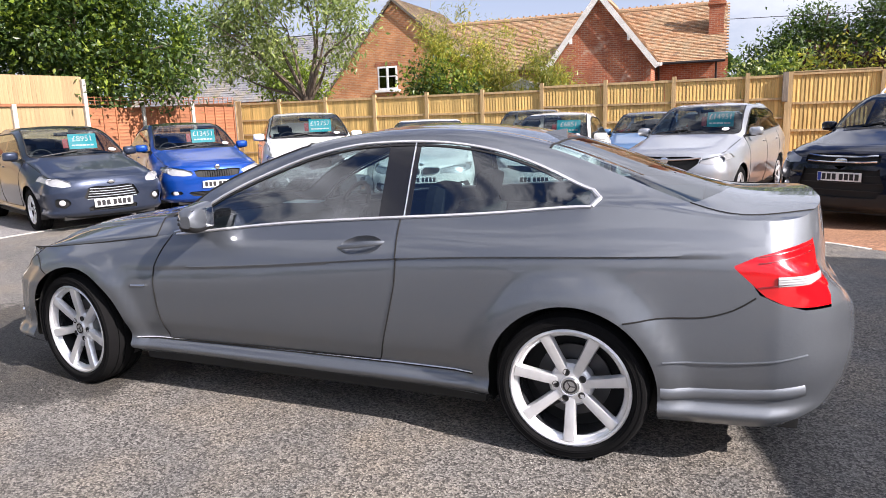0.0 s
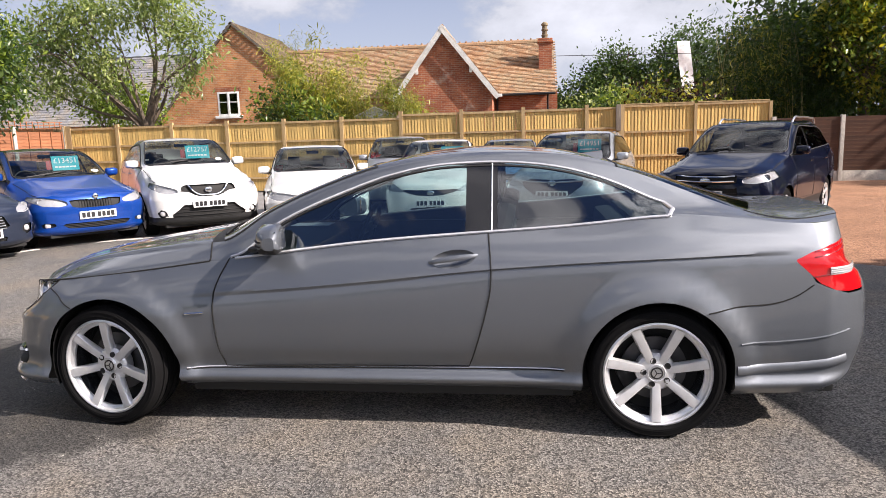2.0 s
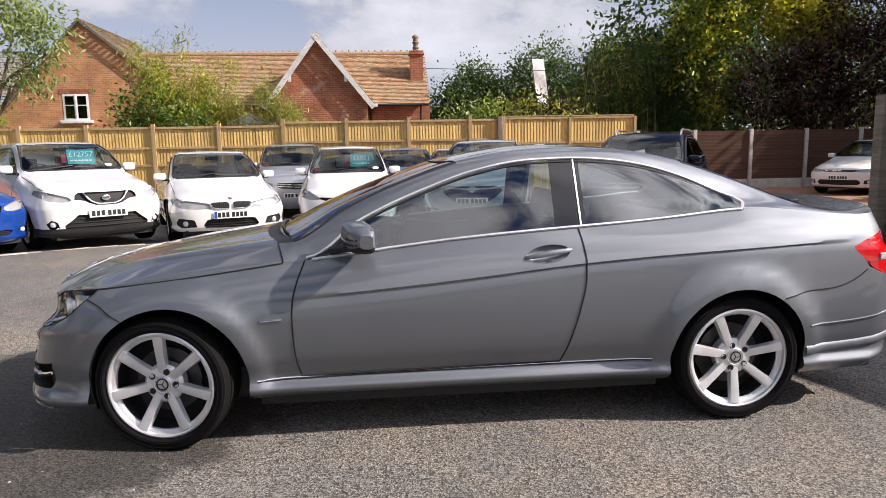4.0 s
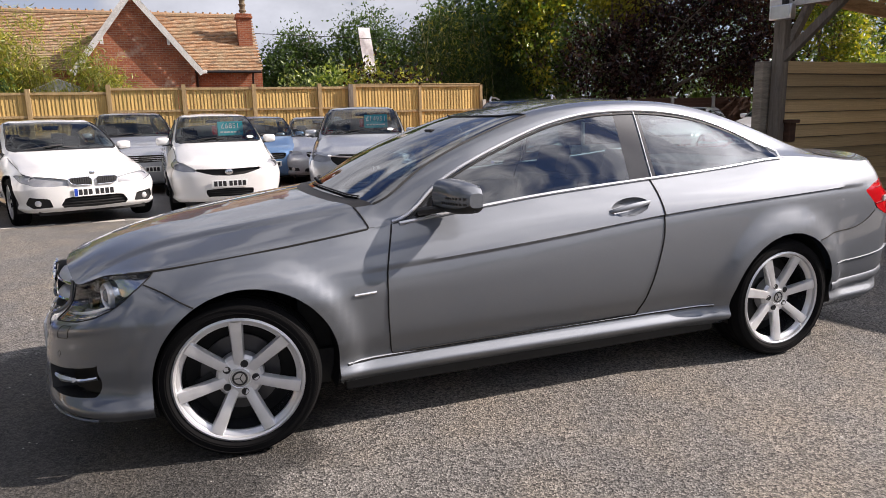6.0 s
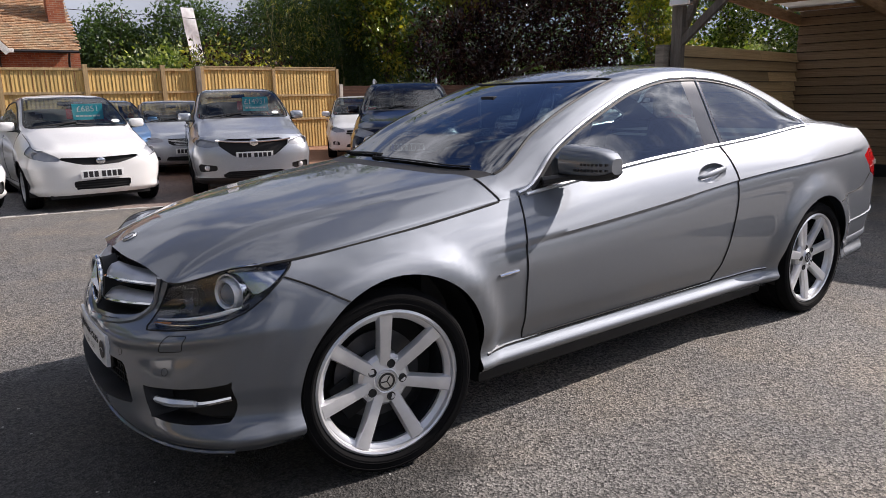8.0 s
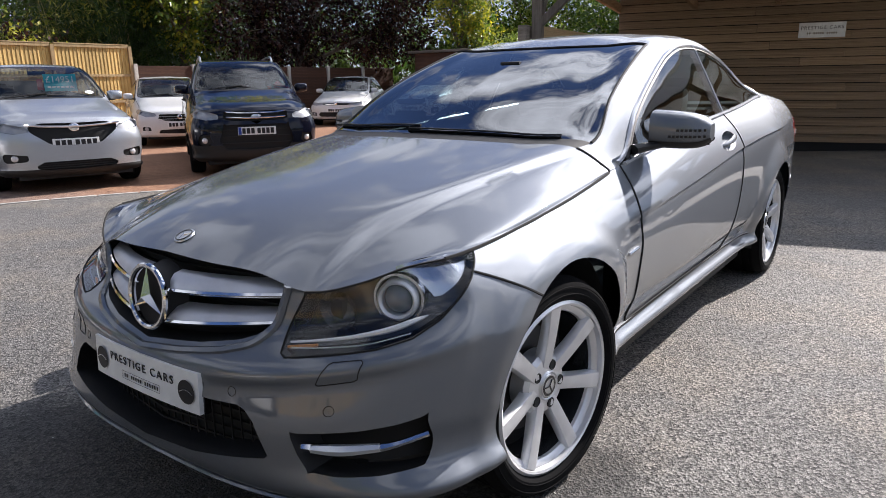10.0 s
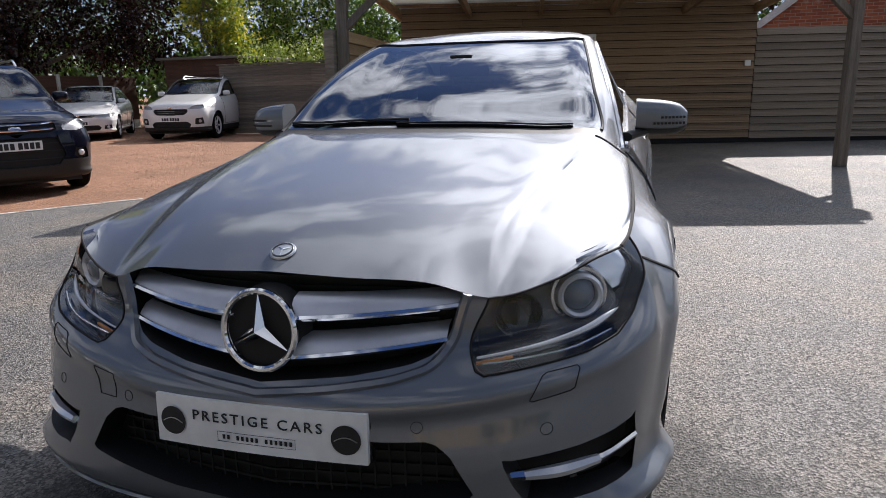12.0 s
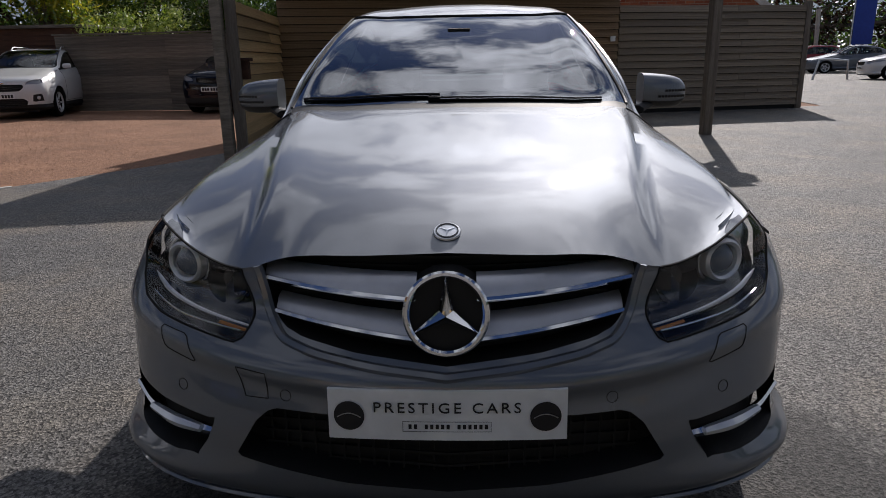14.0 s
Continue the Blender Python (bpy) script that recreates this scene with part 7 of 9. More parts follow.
        for v in bm.verts:
            c = v.co
            v.co = Vector((mx + (0.075 * c.x if c.x < 0 else 0.035 * c.x), s * (my + 0.105 + 0.105 * (abs(c.y) ** 0.5 * (1 if c.y > 0 else -1))), mz + 0.066 * (abs(c.z) ** 0.5 * (1 if c.z > 0 else -1))))
        part("mirror_shell", bm, paintm, mir)
        part("mirror_foot", tube([(mx - 0.03, s * (my - 0.03), mz - 0.06), (mx, s * (my + 0.10), mz - 0.06)], 0.028, 6, 0.6), M_PLASTIC, mir)
    # lamps
    Vl, fl = patches["lamp"]
    cl = Vl[list({i for f in fl for i in f})].mean(0)
    for s in (-1, 1):
        Q = mirrored(Vl) if s > 0 else Vl
        bm = mesh_bm(list(map(tuple, Q)), fl, 1e-5)
        orient(bm, cm)
        lo = part("headlamp", bm, M_LENS, car, "clear headlamp", angle=80)
        lo.visible_shadow = False
        B = Q.copy()
        B[:, 0] += 0.032
        B[:, 1] -= s * 0.010
        part("lamp_housing", mesh_bm(list(map(tuple, B)), fl, 1e-5), M_LAMPGREY, lo)
        wv, wf = wall_round(Vl, fl, 0.035)
        part("lamp_surround", mesh_bm(list(map(tuple, mirrored(wv) if s > 0 else wv)), wf, 1e-5), M_LAMPSILVER if spec.get("bright", True) else M_LAMPDARK, lo)
        for dyy, dz, rr in ((-0.045, 0.0, 0.042), (0.055, -0.005, 0.034)):
            bm = lathe([(0.0, 0.022), (rr * 0.5, 0.016), (rr * 0.9, -0.002), (rr, -0.012), (rr * 1.12, -0.008), (rr * 1.12, 0.03)], 20)
            shift(bm, pose(cl[0] + 0.018 + 0.3 * max(-dyy, 0), s * (abs(cl[1]) - dyy), cl[2] + dz, 0, 0, -90 + s * -12))
            part("lamp_bowl", bm, M_LAMPSILVER if dyy > 0 else M_LAMPGREY, lo)
        Vt, ft = patches["tail"]
        if ft:
            bm = mesh_bm(list(map(tuple, mirrored(Vt) if s > 0 else Vt)), ft, 1e-5)
            orient(bm, cm)
            part("tail_lamp", bm, M_REDLAMP, car, "red tail lamp")
    for key, nm, lab in (("grille", "grille", "black radiator grille"), ("low", "lower_intake", "black lower air intake")):
        if key in patches:
            Vp, fp = patches[key]
            gr = skin(nm, recess(Vp, fp, 0.04), fp, M_MESH, car, lab, c=cm)
            skin("recess_wall", *wall_round(Vp, fp, 0.05), M_PLASTIC, gr, c=(-4, 0, 0.5))
            ids = Vp[list({i for f in fp for i in f})]
            z0, z1, ymax, xmid, xo = ids[:, 2].min(), ids[:, 2].max(), np.abs(ids[:, 1]).max(), ids[:, 0].min(), ids[:, 0].max()
            nb = bars_ if key == "grille" else 3
            for k in range(nb):
                z = z0 + (z1 - z0) * (k + 1) / (nb + 1)
                row = ids[np.abs(ids[:, 2] - z) < (z1 - z0) * 0.35 + 0.02]
                ym = np.abs(row[:, 1]).max() * 0.97 if len(row) else ymax
                bm = tube([(xmid + 0.022 + (xo - xmid) * (yy / ymax) ** 2, yy, z) for yy in np.linspace(-ym, ym, 11)], 0.006, 4, 1.3)
                part("grille_bar", bm, (slat or M_PLASTIC) if key == "grille" else M_PLASTIC, gr)
    if "fog" in patches:
        Vp, fp = patches["fog"]
        cf = Vp[list({i for f in fp for i in f})].mean(0)
        for s in (-1, 1):
            Q = recess(mirrored(Vp) if s > 0 else Vp, fp, 0.03)
            fo = part("fog_recess", mesh_bm(list(map(tuple, Q)), fp, 1e-5), M_PLASTIC, car)
            bm = lathe([(0.0, -0.012), (0.03, -0.008), (0.040, 0.0), (0.044, 0.02)], 18)
            shift(bm, pose(cf[0] + 0.012, s * abs(cf[1]), cf[2], 0, 0, -90 + s * -20))
            part("fog_lamp", bm, M_CLEARLAMP, fo, "round fog lamp")
    tree = surf_tree([body, bonnet] + [o for o in car.children if o.name.split(".")[0] in ("grille", "lower_intake")])
    if extra:
        extra(car, sp, tree, hw, ov)
    if badge:
        bz, bw_, bh_ = badge
        q = stick(tree, [(0.0, bz)], "x", -1, 0.03 if grille else 0.004)
        bx = q[0].x if q else -ov
        bm = bmesh.new()
        bmesh.ops.create_uvsphere(bm, u_segments=18, v_segments=8, radius=1)
        bmesh.ops.transform(bm, matrix=Matrix.Translation((min(bx, -ov + 0.05), 0, bz)) @ Matrix.Diagonal((0.012, bw_, bh_, 1)), verts=bm.verts)
        part("front_badge", bm, M_CHROME, car, "chrome badge")
    q = stick(tree, [(0.0, plate_z)], "x", -1, 0.0)
    plate(car, min((q[0].x if q else -ov), -ov + 0.03) - 0.014, plate_z, blue=blue)
    # inside
    dash = box_bm(spec["xb"] - 0.1, spec["xb"] + 0.42, -hw + 0.2, hw - 0.2, 0.5, spec["zb"] - 0.03, 0.05)
    part("dashboard", dash, M_CABIN, car)
    part("cabin_floor", box_bm(spec["xb"] - 0.1, xr - 0.35, -hw + 0.14, hw - 0.14, 0.22, 0.40), M_CABIN, car)
    for s in (-1, 1):
        part("door_card", box_bm(spec["xb"], xr - 0.4, min(s * (hw - 0.17), s * (hw - 0.13)), max(s * (hw - 0.17), s * (hw - 0.13)), 0.3, spec["zb"] - 0.04, 0.01), M_CABIN, car)
    zseat = spec["zb"] - 0.60
    seats(car, (wb * 0.52,), 0.36, zseat)
    part("rear_bench", joined_boxes(((wb * 0.82, wb * 0.98, -0.58, 0.58, zseat + 0.1, zseat + 0.70), (wb * 0.66, wb * 0.9, -0.58, 0.58, zseat, zseat + 0.2))), M_SEAT, car)
    for yy in (-0.36, 0.36):
        part("rear_headrest", box_bm(wb * 0.95, wb * 0.98 + 0.03, yy - 0.12, yy + 0.12, zseat + 0.72, zseat + 0.86, 0.03), M_SEAT, car)
    steering(car, spec["xb"] + 0.50, 0.36, spec["zb"] - 0.02, 0.18)
    xm = spec["xw"] - 0.12
    part("rear_view_mirror", box_bm(xm - 0.02, xm, -0.11, 0.11, H - 0.17, H - 0.11, 0.012), M_BLACK, car)
    xa, za, xz, zz = spec["xb"] - 0.24, spec["zb"] + 0.065, spec["xw"] - 0.16, H - 0.045
    rake = math.atan2(zz - za, xz - xa)
    for pts in ([(xa + 0.04, 0.05, za + 0.03), (xa + 0.10, -0.25, za + 0.02), (xa + 0.21, -0.52, za + 0.0)], [(xa + 0.05, 0.55, za), (xa + 0.06, 0.3, za + 0.03), (xa + 0.09, 0.05, za + 0.055)]):
        part("wiper", tube(fine(pts, 4), 0.010, 5), M_PLASTIC, car)
    if price:
        zc = za + (zz - za) * 0.46
        price_card(car, (xa + (xz - xa) * (zc + 0.13 - za) / (zz - za) + 0.07, -0.26, zc), radians(80), price)
        bm = lathe([(0.0, 0.0), (0.055, 0.0)], 20, "z")
        shift(bm, Matrix(((0, math.cos(rake), -math.sin(rake), xa + (xz - xa) * 0.17 + 0.035), (-1, 0, 0, -0.50), (0, math.sin(rake), math.cos(rake), za + (zz - za) * 0.17 - 0.015), (0, 0, 0, 1))))
        part("screen_sticker", bm, M_CARDWHITE, car, "round white screen sticker")
    if rails:
        for s in (-1, 1):
            x1, x2, yy = spec["xw"] + 0.10, xr - 0.55, s * (hw - 0.34)
            q = [(x1, yy, H - 0.05), (x1 + 0.10, yy, H + 0.015), (x1 + 0.5, yy, H + 0.035), ((x1 + x2) / 2, yy, H + 0.04), (x2 - 0.3, yy, H + 0.02), (x2 - 0.05, yy, H - 0.01), (x2, yy, H - 0.07)]
            part("roof_rail", tube(fine(q, 5), 0.017, 6), M_SATIN, car, "silver roof rail")
    bm = bmesh.new()
    add_box(bm, -ov + 0.14, xr - 0.15, -hw + 0.24, hw - 0.24, 0.17, 0.34)
    add_box(bm, ra + 0.03, wb - ra - 0.03, -hw + 0.07, hw - 0.07, 0.17, 0.32)
    add_box(bm, -ov + 0.30, 0.3, -hw + 0.34, hw - 0.34, 0.30, spec["zh"] - 0.16)
    part("underbody", bm, M_MESH, car)
    arch_liner(car, 0, ra + 0.006, hw - 0.035, zr)
    arch_liner(car, wb, ra + 0.006, hw - 0.035, zr)
    for s in (-1, 1):
        wheel(car, 0.0, s * (hw - 0.115), R, rim, spokes, twin, 0.205, alloy, 17.0 * s + 20)
        wheel(car, wb, s * (hw - 0.115), R, rim, spokes, twin, 0.205, alloy, 40)
    return car


def joined_boxes(bs):
    bm = bmesh.new()
    for b in bs:
        add_box(bm, *b, 0.04)
    return bm


def S(L, W, H, wb, ov, zh, zb, zb2, xb, xw, kind="hatch", **k):
    return dict(L=L, W=W, H=H, wb=wb, ov=ov, zh=zh, zb=zb, zb2=zb2, xb=xb, xw=xw, kind=kind, **k)


def strip(car, tree, name, pts, r, material, flat=1.0, off=0.004, label=""):
    for s in (-1, 1):
        q = stick(tree, fine([(s * y, z) for y, z in pts], 5), "x", -1, off)
        if len(q) > 2:
            part(name, tube(q, r, 6, flat), material, car, label)


def kidney(car, sp, tree, hw, ov):
    for s in (-1, 1):
        bm = bmesh.new()
        rows = []
        q = [(0.035, 0.548), (0.22, 0.550), (0.285, 0.580), (0.305, 0.625), (0.275, 0.645), (0.06, 0.650), (0.025, 0.620)]
        ring = stick(tree, [(s * (a[0] + (b[0] - a[0]) * f / 4), a[1] + (b[1] - a[1]) * f / 4) for a, b in zip(q, q[1:] + q[:1]) for f in range(4)] + [(s * q[0][0], q[0][1])], "x", -1, 0.004)
        k = part("kidney_grille", tube([p + Vector((-0.012, 0, 0)) for p in ring], 0.007, 6, close=False), M_CHROME, car, "chrome rimmed kidney grille")
        vs = [bm.verts.new(p + Vector((-0.016, 0, 0))) for p in ring[:-1]]
        bm.faces.new(vs)
        part("grille_back", bm, M_MESH, k, smooth=False)
        for y in np.linspace(0.055, 0.25, 8):
            part("grille_slat", tube(stick(tree, [(s * y, z) for z in (0.56, 0.61, 0.652)], "x", -1, 0.020), 0.004, 4), M_BLACK, k)


def chrome_bars(car, sp, tree, hw, ov):
    for z in (0.80, 0.865):
        strip(car, tree, "chrome_bar", ((0.0, z), (0.2, z + 0.002), (0.40, z + 0.012)), 0.014, M_CHROME, 0.8, 0.036)


def v_chrome(car, sp, tree, hw, ov):
    strip(car, tree, "chrome_v", ((0.30, 0.815), (0.20, 0.70), (0.12, 0.665), (0.0, 0.660)), 0.017, M_CHROME, 1.0, 0.03, "chrome V on the grille")


def band_chrome(car, sp, tree, hw, ov):
    strip(car, tree, "chrome_band", ((0.0, 0.785), (0.3, 0.795), (0.52, 0.812)), 0.013, M_SATIN, 1.0, 0.034)


def trapeze(car, sp, tree, hw, ov):
    for z in (0.44, 0.475, 0.51, 0.545, 0.58):
        e = 0.34 - (z - 0.42) * 0.35
        strip(car, tree, "grille_bar", ((0.0, z), (e * 0.5, z + 0.002), (e, z + 0.008)), 0.0075, M_SATIN, 0.8, 0.034)


HATCH = dict(R=0.305, rim=0.205)
gen_car("dark slate blue hatchback with a barred trapeze grille", (-4.73, 3.78, 66.8), S(3.97, 1.72, 1.48, 2.49, 0.83, 0.78, 0.97, 1.07, 0.48, 1.30), M_DARKBLUE,
        [(0.58, 0.64), (0.60, 0.70), (0.74, 0.76), (0.90, 0.815), (0.97, 0.83), (0.93, 0.72), (0.85, 0.655), (0.72, 0.63)],
        [(-0.03, 0.61), (-0.03, 0.415), (0.36, 0.43), (0.44, 0.47), (0.36, 0.60), (0.3, 0.625)], [(-0.03, 0.345), (-0.03, 0.275), (0.36, 0.285), (0.40, 0.33), (0.3, 0.35)], [(0.62, 0.40), (0.66, 0.47), (0.82, 0.48), (0.84, 0.38), (0.72, 0.34)],
        0, None, "£8951", 0.385, extra=trapeze, badge=(0.675, 0.05, 0.024), **HATCH)
gen_car("bright racing blue hatchback with a dark roof", (-4.22, 5.43, 54.5), S(3.99, 1.73, 1.47, 2.47, 0.85, 0.80, 0.97, 1.06, 0.50, 1.30, bright=False), M_BLUE,
        [(0.44, 0.635), (0.46, 0.69), (0.60, 0.735), (0.80, 0.765), (0.93, 0.77), (0.90, 0.69), (0.80, 0.64), (0.60, 0.622)],
        [(-0.03, 0.70), (-0.03, 0.585), (0.30, 0.59), (0.40, 0.615), (0.42, 0.70), (0.3, 0.715)], [(-0.03, 0.37), (-0.03, 0.285), (0.46, 0.30), (0.56, 0.35), (0.50, 0.375)], [(0.64, 0.335), (0.66, 0.385), (0.80, 0.395), (0.85, 0.365), (0.82, 0.325)],
        0, None, "£13451", 0.48, roof=M_BLACK, badge=(0.745, 0.042, 0.042), extra=lambda c, sp, tr, hw, ov: [part("grille_slat", tube([(-ov + 0.022 + 0.06 * (y / 0.34) ** 2, y, 0.592), (-ov + 0.036 + 0.06 * (y / 0.34) ** 2, y, 0.70)], 0.006, 4), M_BLACK, c) for y in np.linspace(-0.34, 0.34, 19)] and None, **HATCH)
gen_car("white crossover with black lower cladding and chrome V grille", (-2.90, 6.36, 38.0), S(4.377, 1.806, 1.59, 2.646, 0.88, 0.90, 1.08, 1.19, 0.58, 1.38), M_WHITE,
        [(0.50, 0.72), (0.54, 0.775), (0.70, 0.82), (0.86, 0.865), (0.95, 0.88), (0.90, 0.78), (0.80, 0.725), (0.62, 0.70)],
        [(-0.03, 0.83), (-0.03, 0.64), (0.20, 0.65), (0.33, 0.715), (0.46, 0.735), (0.47, 0.79), (0.40, 0.835)], [(-0.03, 0.52), (-0.03, 0.30), (0.52, 0.31), (0.66, 0.36), (0.52, 0.45), (0.44, 0.52)], [(0.70, 0.36), (0.72, 0.43), (0.80, 0.46), (0.86, 0.40), (0.82, 0.35)],
        0, None, "£12757", 0.53, cladding=0.335, extra=v_chrome, badge=(0.745, 0.06, 0.045), R=0.34, rim=0.235, spokes=5)
gen_car("white four-door saloon with twin kidney grille", (-1.25, 6.82, 19.4), S(4.62, 1.81, 1.43, 2.81, 0.78, 0.72, 0.93, 1.02, 0.74, 1.62, "saloon"), M_WHITE,
        [(0.335, 0.555), (0.345, 0.63), (0.55, 0.665), (0.74, 0.685), (0.93, 0.70), (0.90, 0.61), (0.76, 0.56), (0.55, 0.545)], None,
        [(-0.03, 0.40), (-0.03, 0.25), (0.42, 0.265), (0.46, 0.30), (0.40, 0.385), (0.30, 0.40)], [(0.56, 0.28), (0.60, 0.39), (0.84, 0.42), (0.88, 0.33), (0.80, 0.27)],
        0, None, None, 0.455, blue=True, extra=kidney, badge=(0.70, 0.036, 0.030), R=0.325, rim=0.23)
gen_car("small white hatchback with a thin black grille", (0.53, 7.26, 2.2), S(3.9, 1.695, 1.525, 2.5, 0.80, 0.82, 1.01, 1.10, 0.42, 1.24), M_WHITE,
        [(0.54, 0.655), (0.56, 0.70), (0.76, 0.80), (0.90, 0.88), (0.96, 0.90), (0.965, 0.80), (0.90, 0.70), (0.74, 0.66)],
        [(-0.03, 0.685), (-0.03, 0.585), (0.26, 0.60), (0.42, 0.635), (0.55, 0.67), (0.56, 0.70), (0.40, 0.695)], [(-0.03, 0.405), (-0.03, 0.275), (0.36, 0.285), (0.41, 0.33), (0.40, 0.39)], None,
        0, None, "£6851", 0.475, badge=(0.64, 0.058, 0.045), **HATCH)
gen_car("light silver crossover with a broad black and silver grille", (2.52, 7.01, -14.9), S(4.30, 1.77, 1.60, 2.61, 0.87, 0.90, 1.07, 1.17, 0.52, 1.36, bright=False), M_LSILVER,
        [(0.56, 0.745), (0.58, 0.80), (0.76, 0.84), (0.93, 0.875), (0.95, 0.82), (0.88, 0.755), (0.72, 0.725)],
        [(-0.03, 0.835), (-0.03, 0.575), (0.30, 0.58), (0.42, 0.66), (0.54, 0.74), (0.56, 0.805), (0.4, 0.845)], [(-0.03, 0.385), (-0.03, 0.28), (0.46, 0.29), (0.54, 0.33), (0.42, 0.385)], [(0.60, 0.40), (0.60, 0.47), (0.86, 0.50), (0.90, 0.43), (0.84, 0.385)],
        0, None, "£14951", 0.60, cladding=0.30, extra=band_chrome, badge=(0.785, 0.062, 0.05), R=0.335, rim=0.23)
gen_car("navy black sport utility car with silver roof rails and chrome bars", (4.66, 6.24, -32.6), S(4.52, 1.84, 1.68, 2.69, 0.87, 0.95, 1.13, 1.24, 0.55, 1.40), M_NAVY,
        [(0.54, 0.80), (0.56, 0.86), (0.74, 0.91), (0.92, 0.955), (0.96, 0.90), (0.90, 0.82), (0.74, 0.785)],
        [(-0.03, 0.90), (-0.03, 0.76), (0.40, 0.775), (0.48, 0.80), (0.47, 0.90), (0.3, 0.91)], [(-0.03, 0.72), (-0.03, 0.37), (0.46, 0.38), (0.56, 0.50), (0.48, 0.70), (0.4, 0.72)], [(0.66, 0.48), (0.70, 0.57), (0.84, 0.58), (0.87, 0.47), (0.76, 0.43)],
        0, None, None, 0.63, blue=True, cladding=0.44, rails=True, extra=chrome_bars, badge=(0.83, 0.07, 0.03), R=0.345, rim=0.235)
gen_car("white hatchback parked beyond the gravel", (6.89, 11.53, -26.8), S(4.02, 1.75, 1.48, 2.51, 0.85, 0.78, 0.97, 1.08, 0.50, 1.32), M_WHITE,
        [(0.50, 0.64), (0.54, 0.70), (0.74, 0.75), (0.94, 0.80), (0.90, 0.69), (0.74, 0.63)], [(-0.03, 0.68), (-0.03, 0.53), (0.36, 0.55), (0.46, 0.60), (0.46, 0.68)],
        [(-0.03, 0.37), (-0.03, 0.27), (0.5, 0.29), (0.46, 0.36)], [(0.64, 0.34), (0.68, 0.42), (0.84, 0.43), (0.84, 0.35)], 2, M_SATIN, None, 0.46, badge=(0.62, 0.05, 0.05), **HATCH)
gen_car("white family hatchback by the brown fence", (13.4, 13.42, -58.5), S(4.26, 1.79, 1.48, 2.63, 0.85, 0.76, 0.96, 1.06, 0.56, 1.38, bright=False), M_WHITE,
        [(0.44, 0.62), (0.46, 0.675), (0.7, 0.70), (0.94, 0.72), (0.90, 0.635), (0.7, 0.61)], [(-0.03, 0.675), (-0.03, 0.615), (0.43, 0.62), (0.45, 0.675)],
        [(-0.03, 0.41), (-0.03, 0.27), (0.55, 0.28), (0.62, 0.34), (0.55, 0.41)], [(0.68, 0.30), (0.70, 0.40), (0.88, 0.42), (0.88, 0.32)], 1, M_CHROME, None, 0.47, badge=(0.665, 0.045, 0.045), R=0.32, rim=0.225)
gen_car("white sport utility car with dark wheels near the grey wall", (13.7, 10.78, -77.8), S(4.485, 1.855, 1.645, 2.67, 0.90, 0.93, 1.12, 1.22, 0.56, 1.40), M_WHITE,
        [(0.52, 0.80), (0.56, 0.86), (0.76, 0.92), (0.94, 0.97), (0.95, 0.86), (0.80, 0.80)], [(-0.03, 0.80), (-0.03, 0.64), (0.40, 0.65), (0.50, 0.74), (0.46, 0.80)],
        [(-0.03, 0.48), (-0.03, 0.31), (0.52, 0.33), (0.56, 0.42), (0.46, 0.48)], [(0.66, 0.40), (0.68, 0.56), (0.86, 0.58), (0.88, 0.42)], 2, M_BLACK, None, 0.54, cladding=0.34, R=0.35, rim=0.24, rails=True, badge=(0.84, 0.06, 0.03))
# second row, mostly hidden
LAMP = [(0.50, 0.64), (0.54, 0.70), (0.74, 0.75), (0.94, 0.80), (0.90, 0.69), (0.74, 0.63)]
GRIL = [(-0.03, 0.70), (-0.03, 0.56), (0.34, 0.575), (0.42, 0.62), (0.42, 0.70)]
gen_car("silver estate car in the second row by the fence", (-0.75, 11.0, 8.0), S(4.55, 1.80, 1.62, 2.65, 0.88, 0.88, 1.06, 1.16, 0.60, 1.42), M_LSILVER, [(y, z + 0.07) for y, z in LAMP], [(y, z + 0.07) for y, z in GRIL], None, None, 3, M_CHROME, None, 0.5, R=0.33, rim=0.22, detail=False)
gen_car("steel blue hatchback in the second row by the fence", (1.62, 11.4, -2.0), S(4.1, 1.74, 1.48, 2.55, 0.85, 0.78, 0.97, 1.07, 0.50, 1.32), M_SKYBLUE, LAMP, GRIL, None, None, 2, M_CHROME, None, 0.47, detail=False, **HATCH)
gen_car("pale silver saloon in the second row by the fence", (2.75, 11.1, -8.0), S(4.58, 1.77, 1.45, 2.76, 0.80, 0.74, 0.95, 1.03, 0.72, 1.58, "saloon"), M_LSILVER, LAMP, GRIL, [(-0.03, 0.36), (-0.03, 0.27), (0.5, 0.29), (0.46, 0.36)], [(0.6, 0.3), (0.62, 0.37), (0.86, 0.39), (0.86, 0.32)], 4, M_SATIN, None, 0.46, R=0.32, rim=0.22, detail=False)
gen_car("white car at the end of the row", (-6.75, 2.20, 80.0), S(4.1, 1.75, 1.48, 2.55, 0.85, 0.78, 0.97, 1.07, 0.50, 1.32), M_WHITE, LAMP, GRIL, None, None, 2, M_BLACK, None, 0.46, detail=False, **HATCH)
gen_car("black off-road car behind the screen", (14.6, 6.2, -95.0), S(4.3, 1.85, 1.80, 2.6, 0.80, 0.98, 1.18, 1.26, 0.60, 1.3), M_NAVY, [(y, z + 0.16) for y, z in LAMP], [(y, z + 0.16) for y, z in GRIL], None, None, 4, M_BLACK, None, 0.6, R=0.37, rim=0.22, cladding=0.4, detail=False)
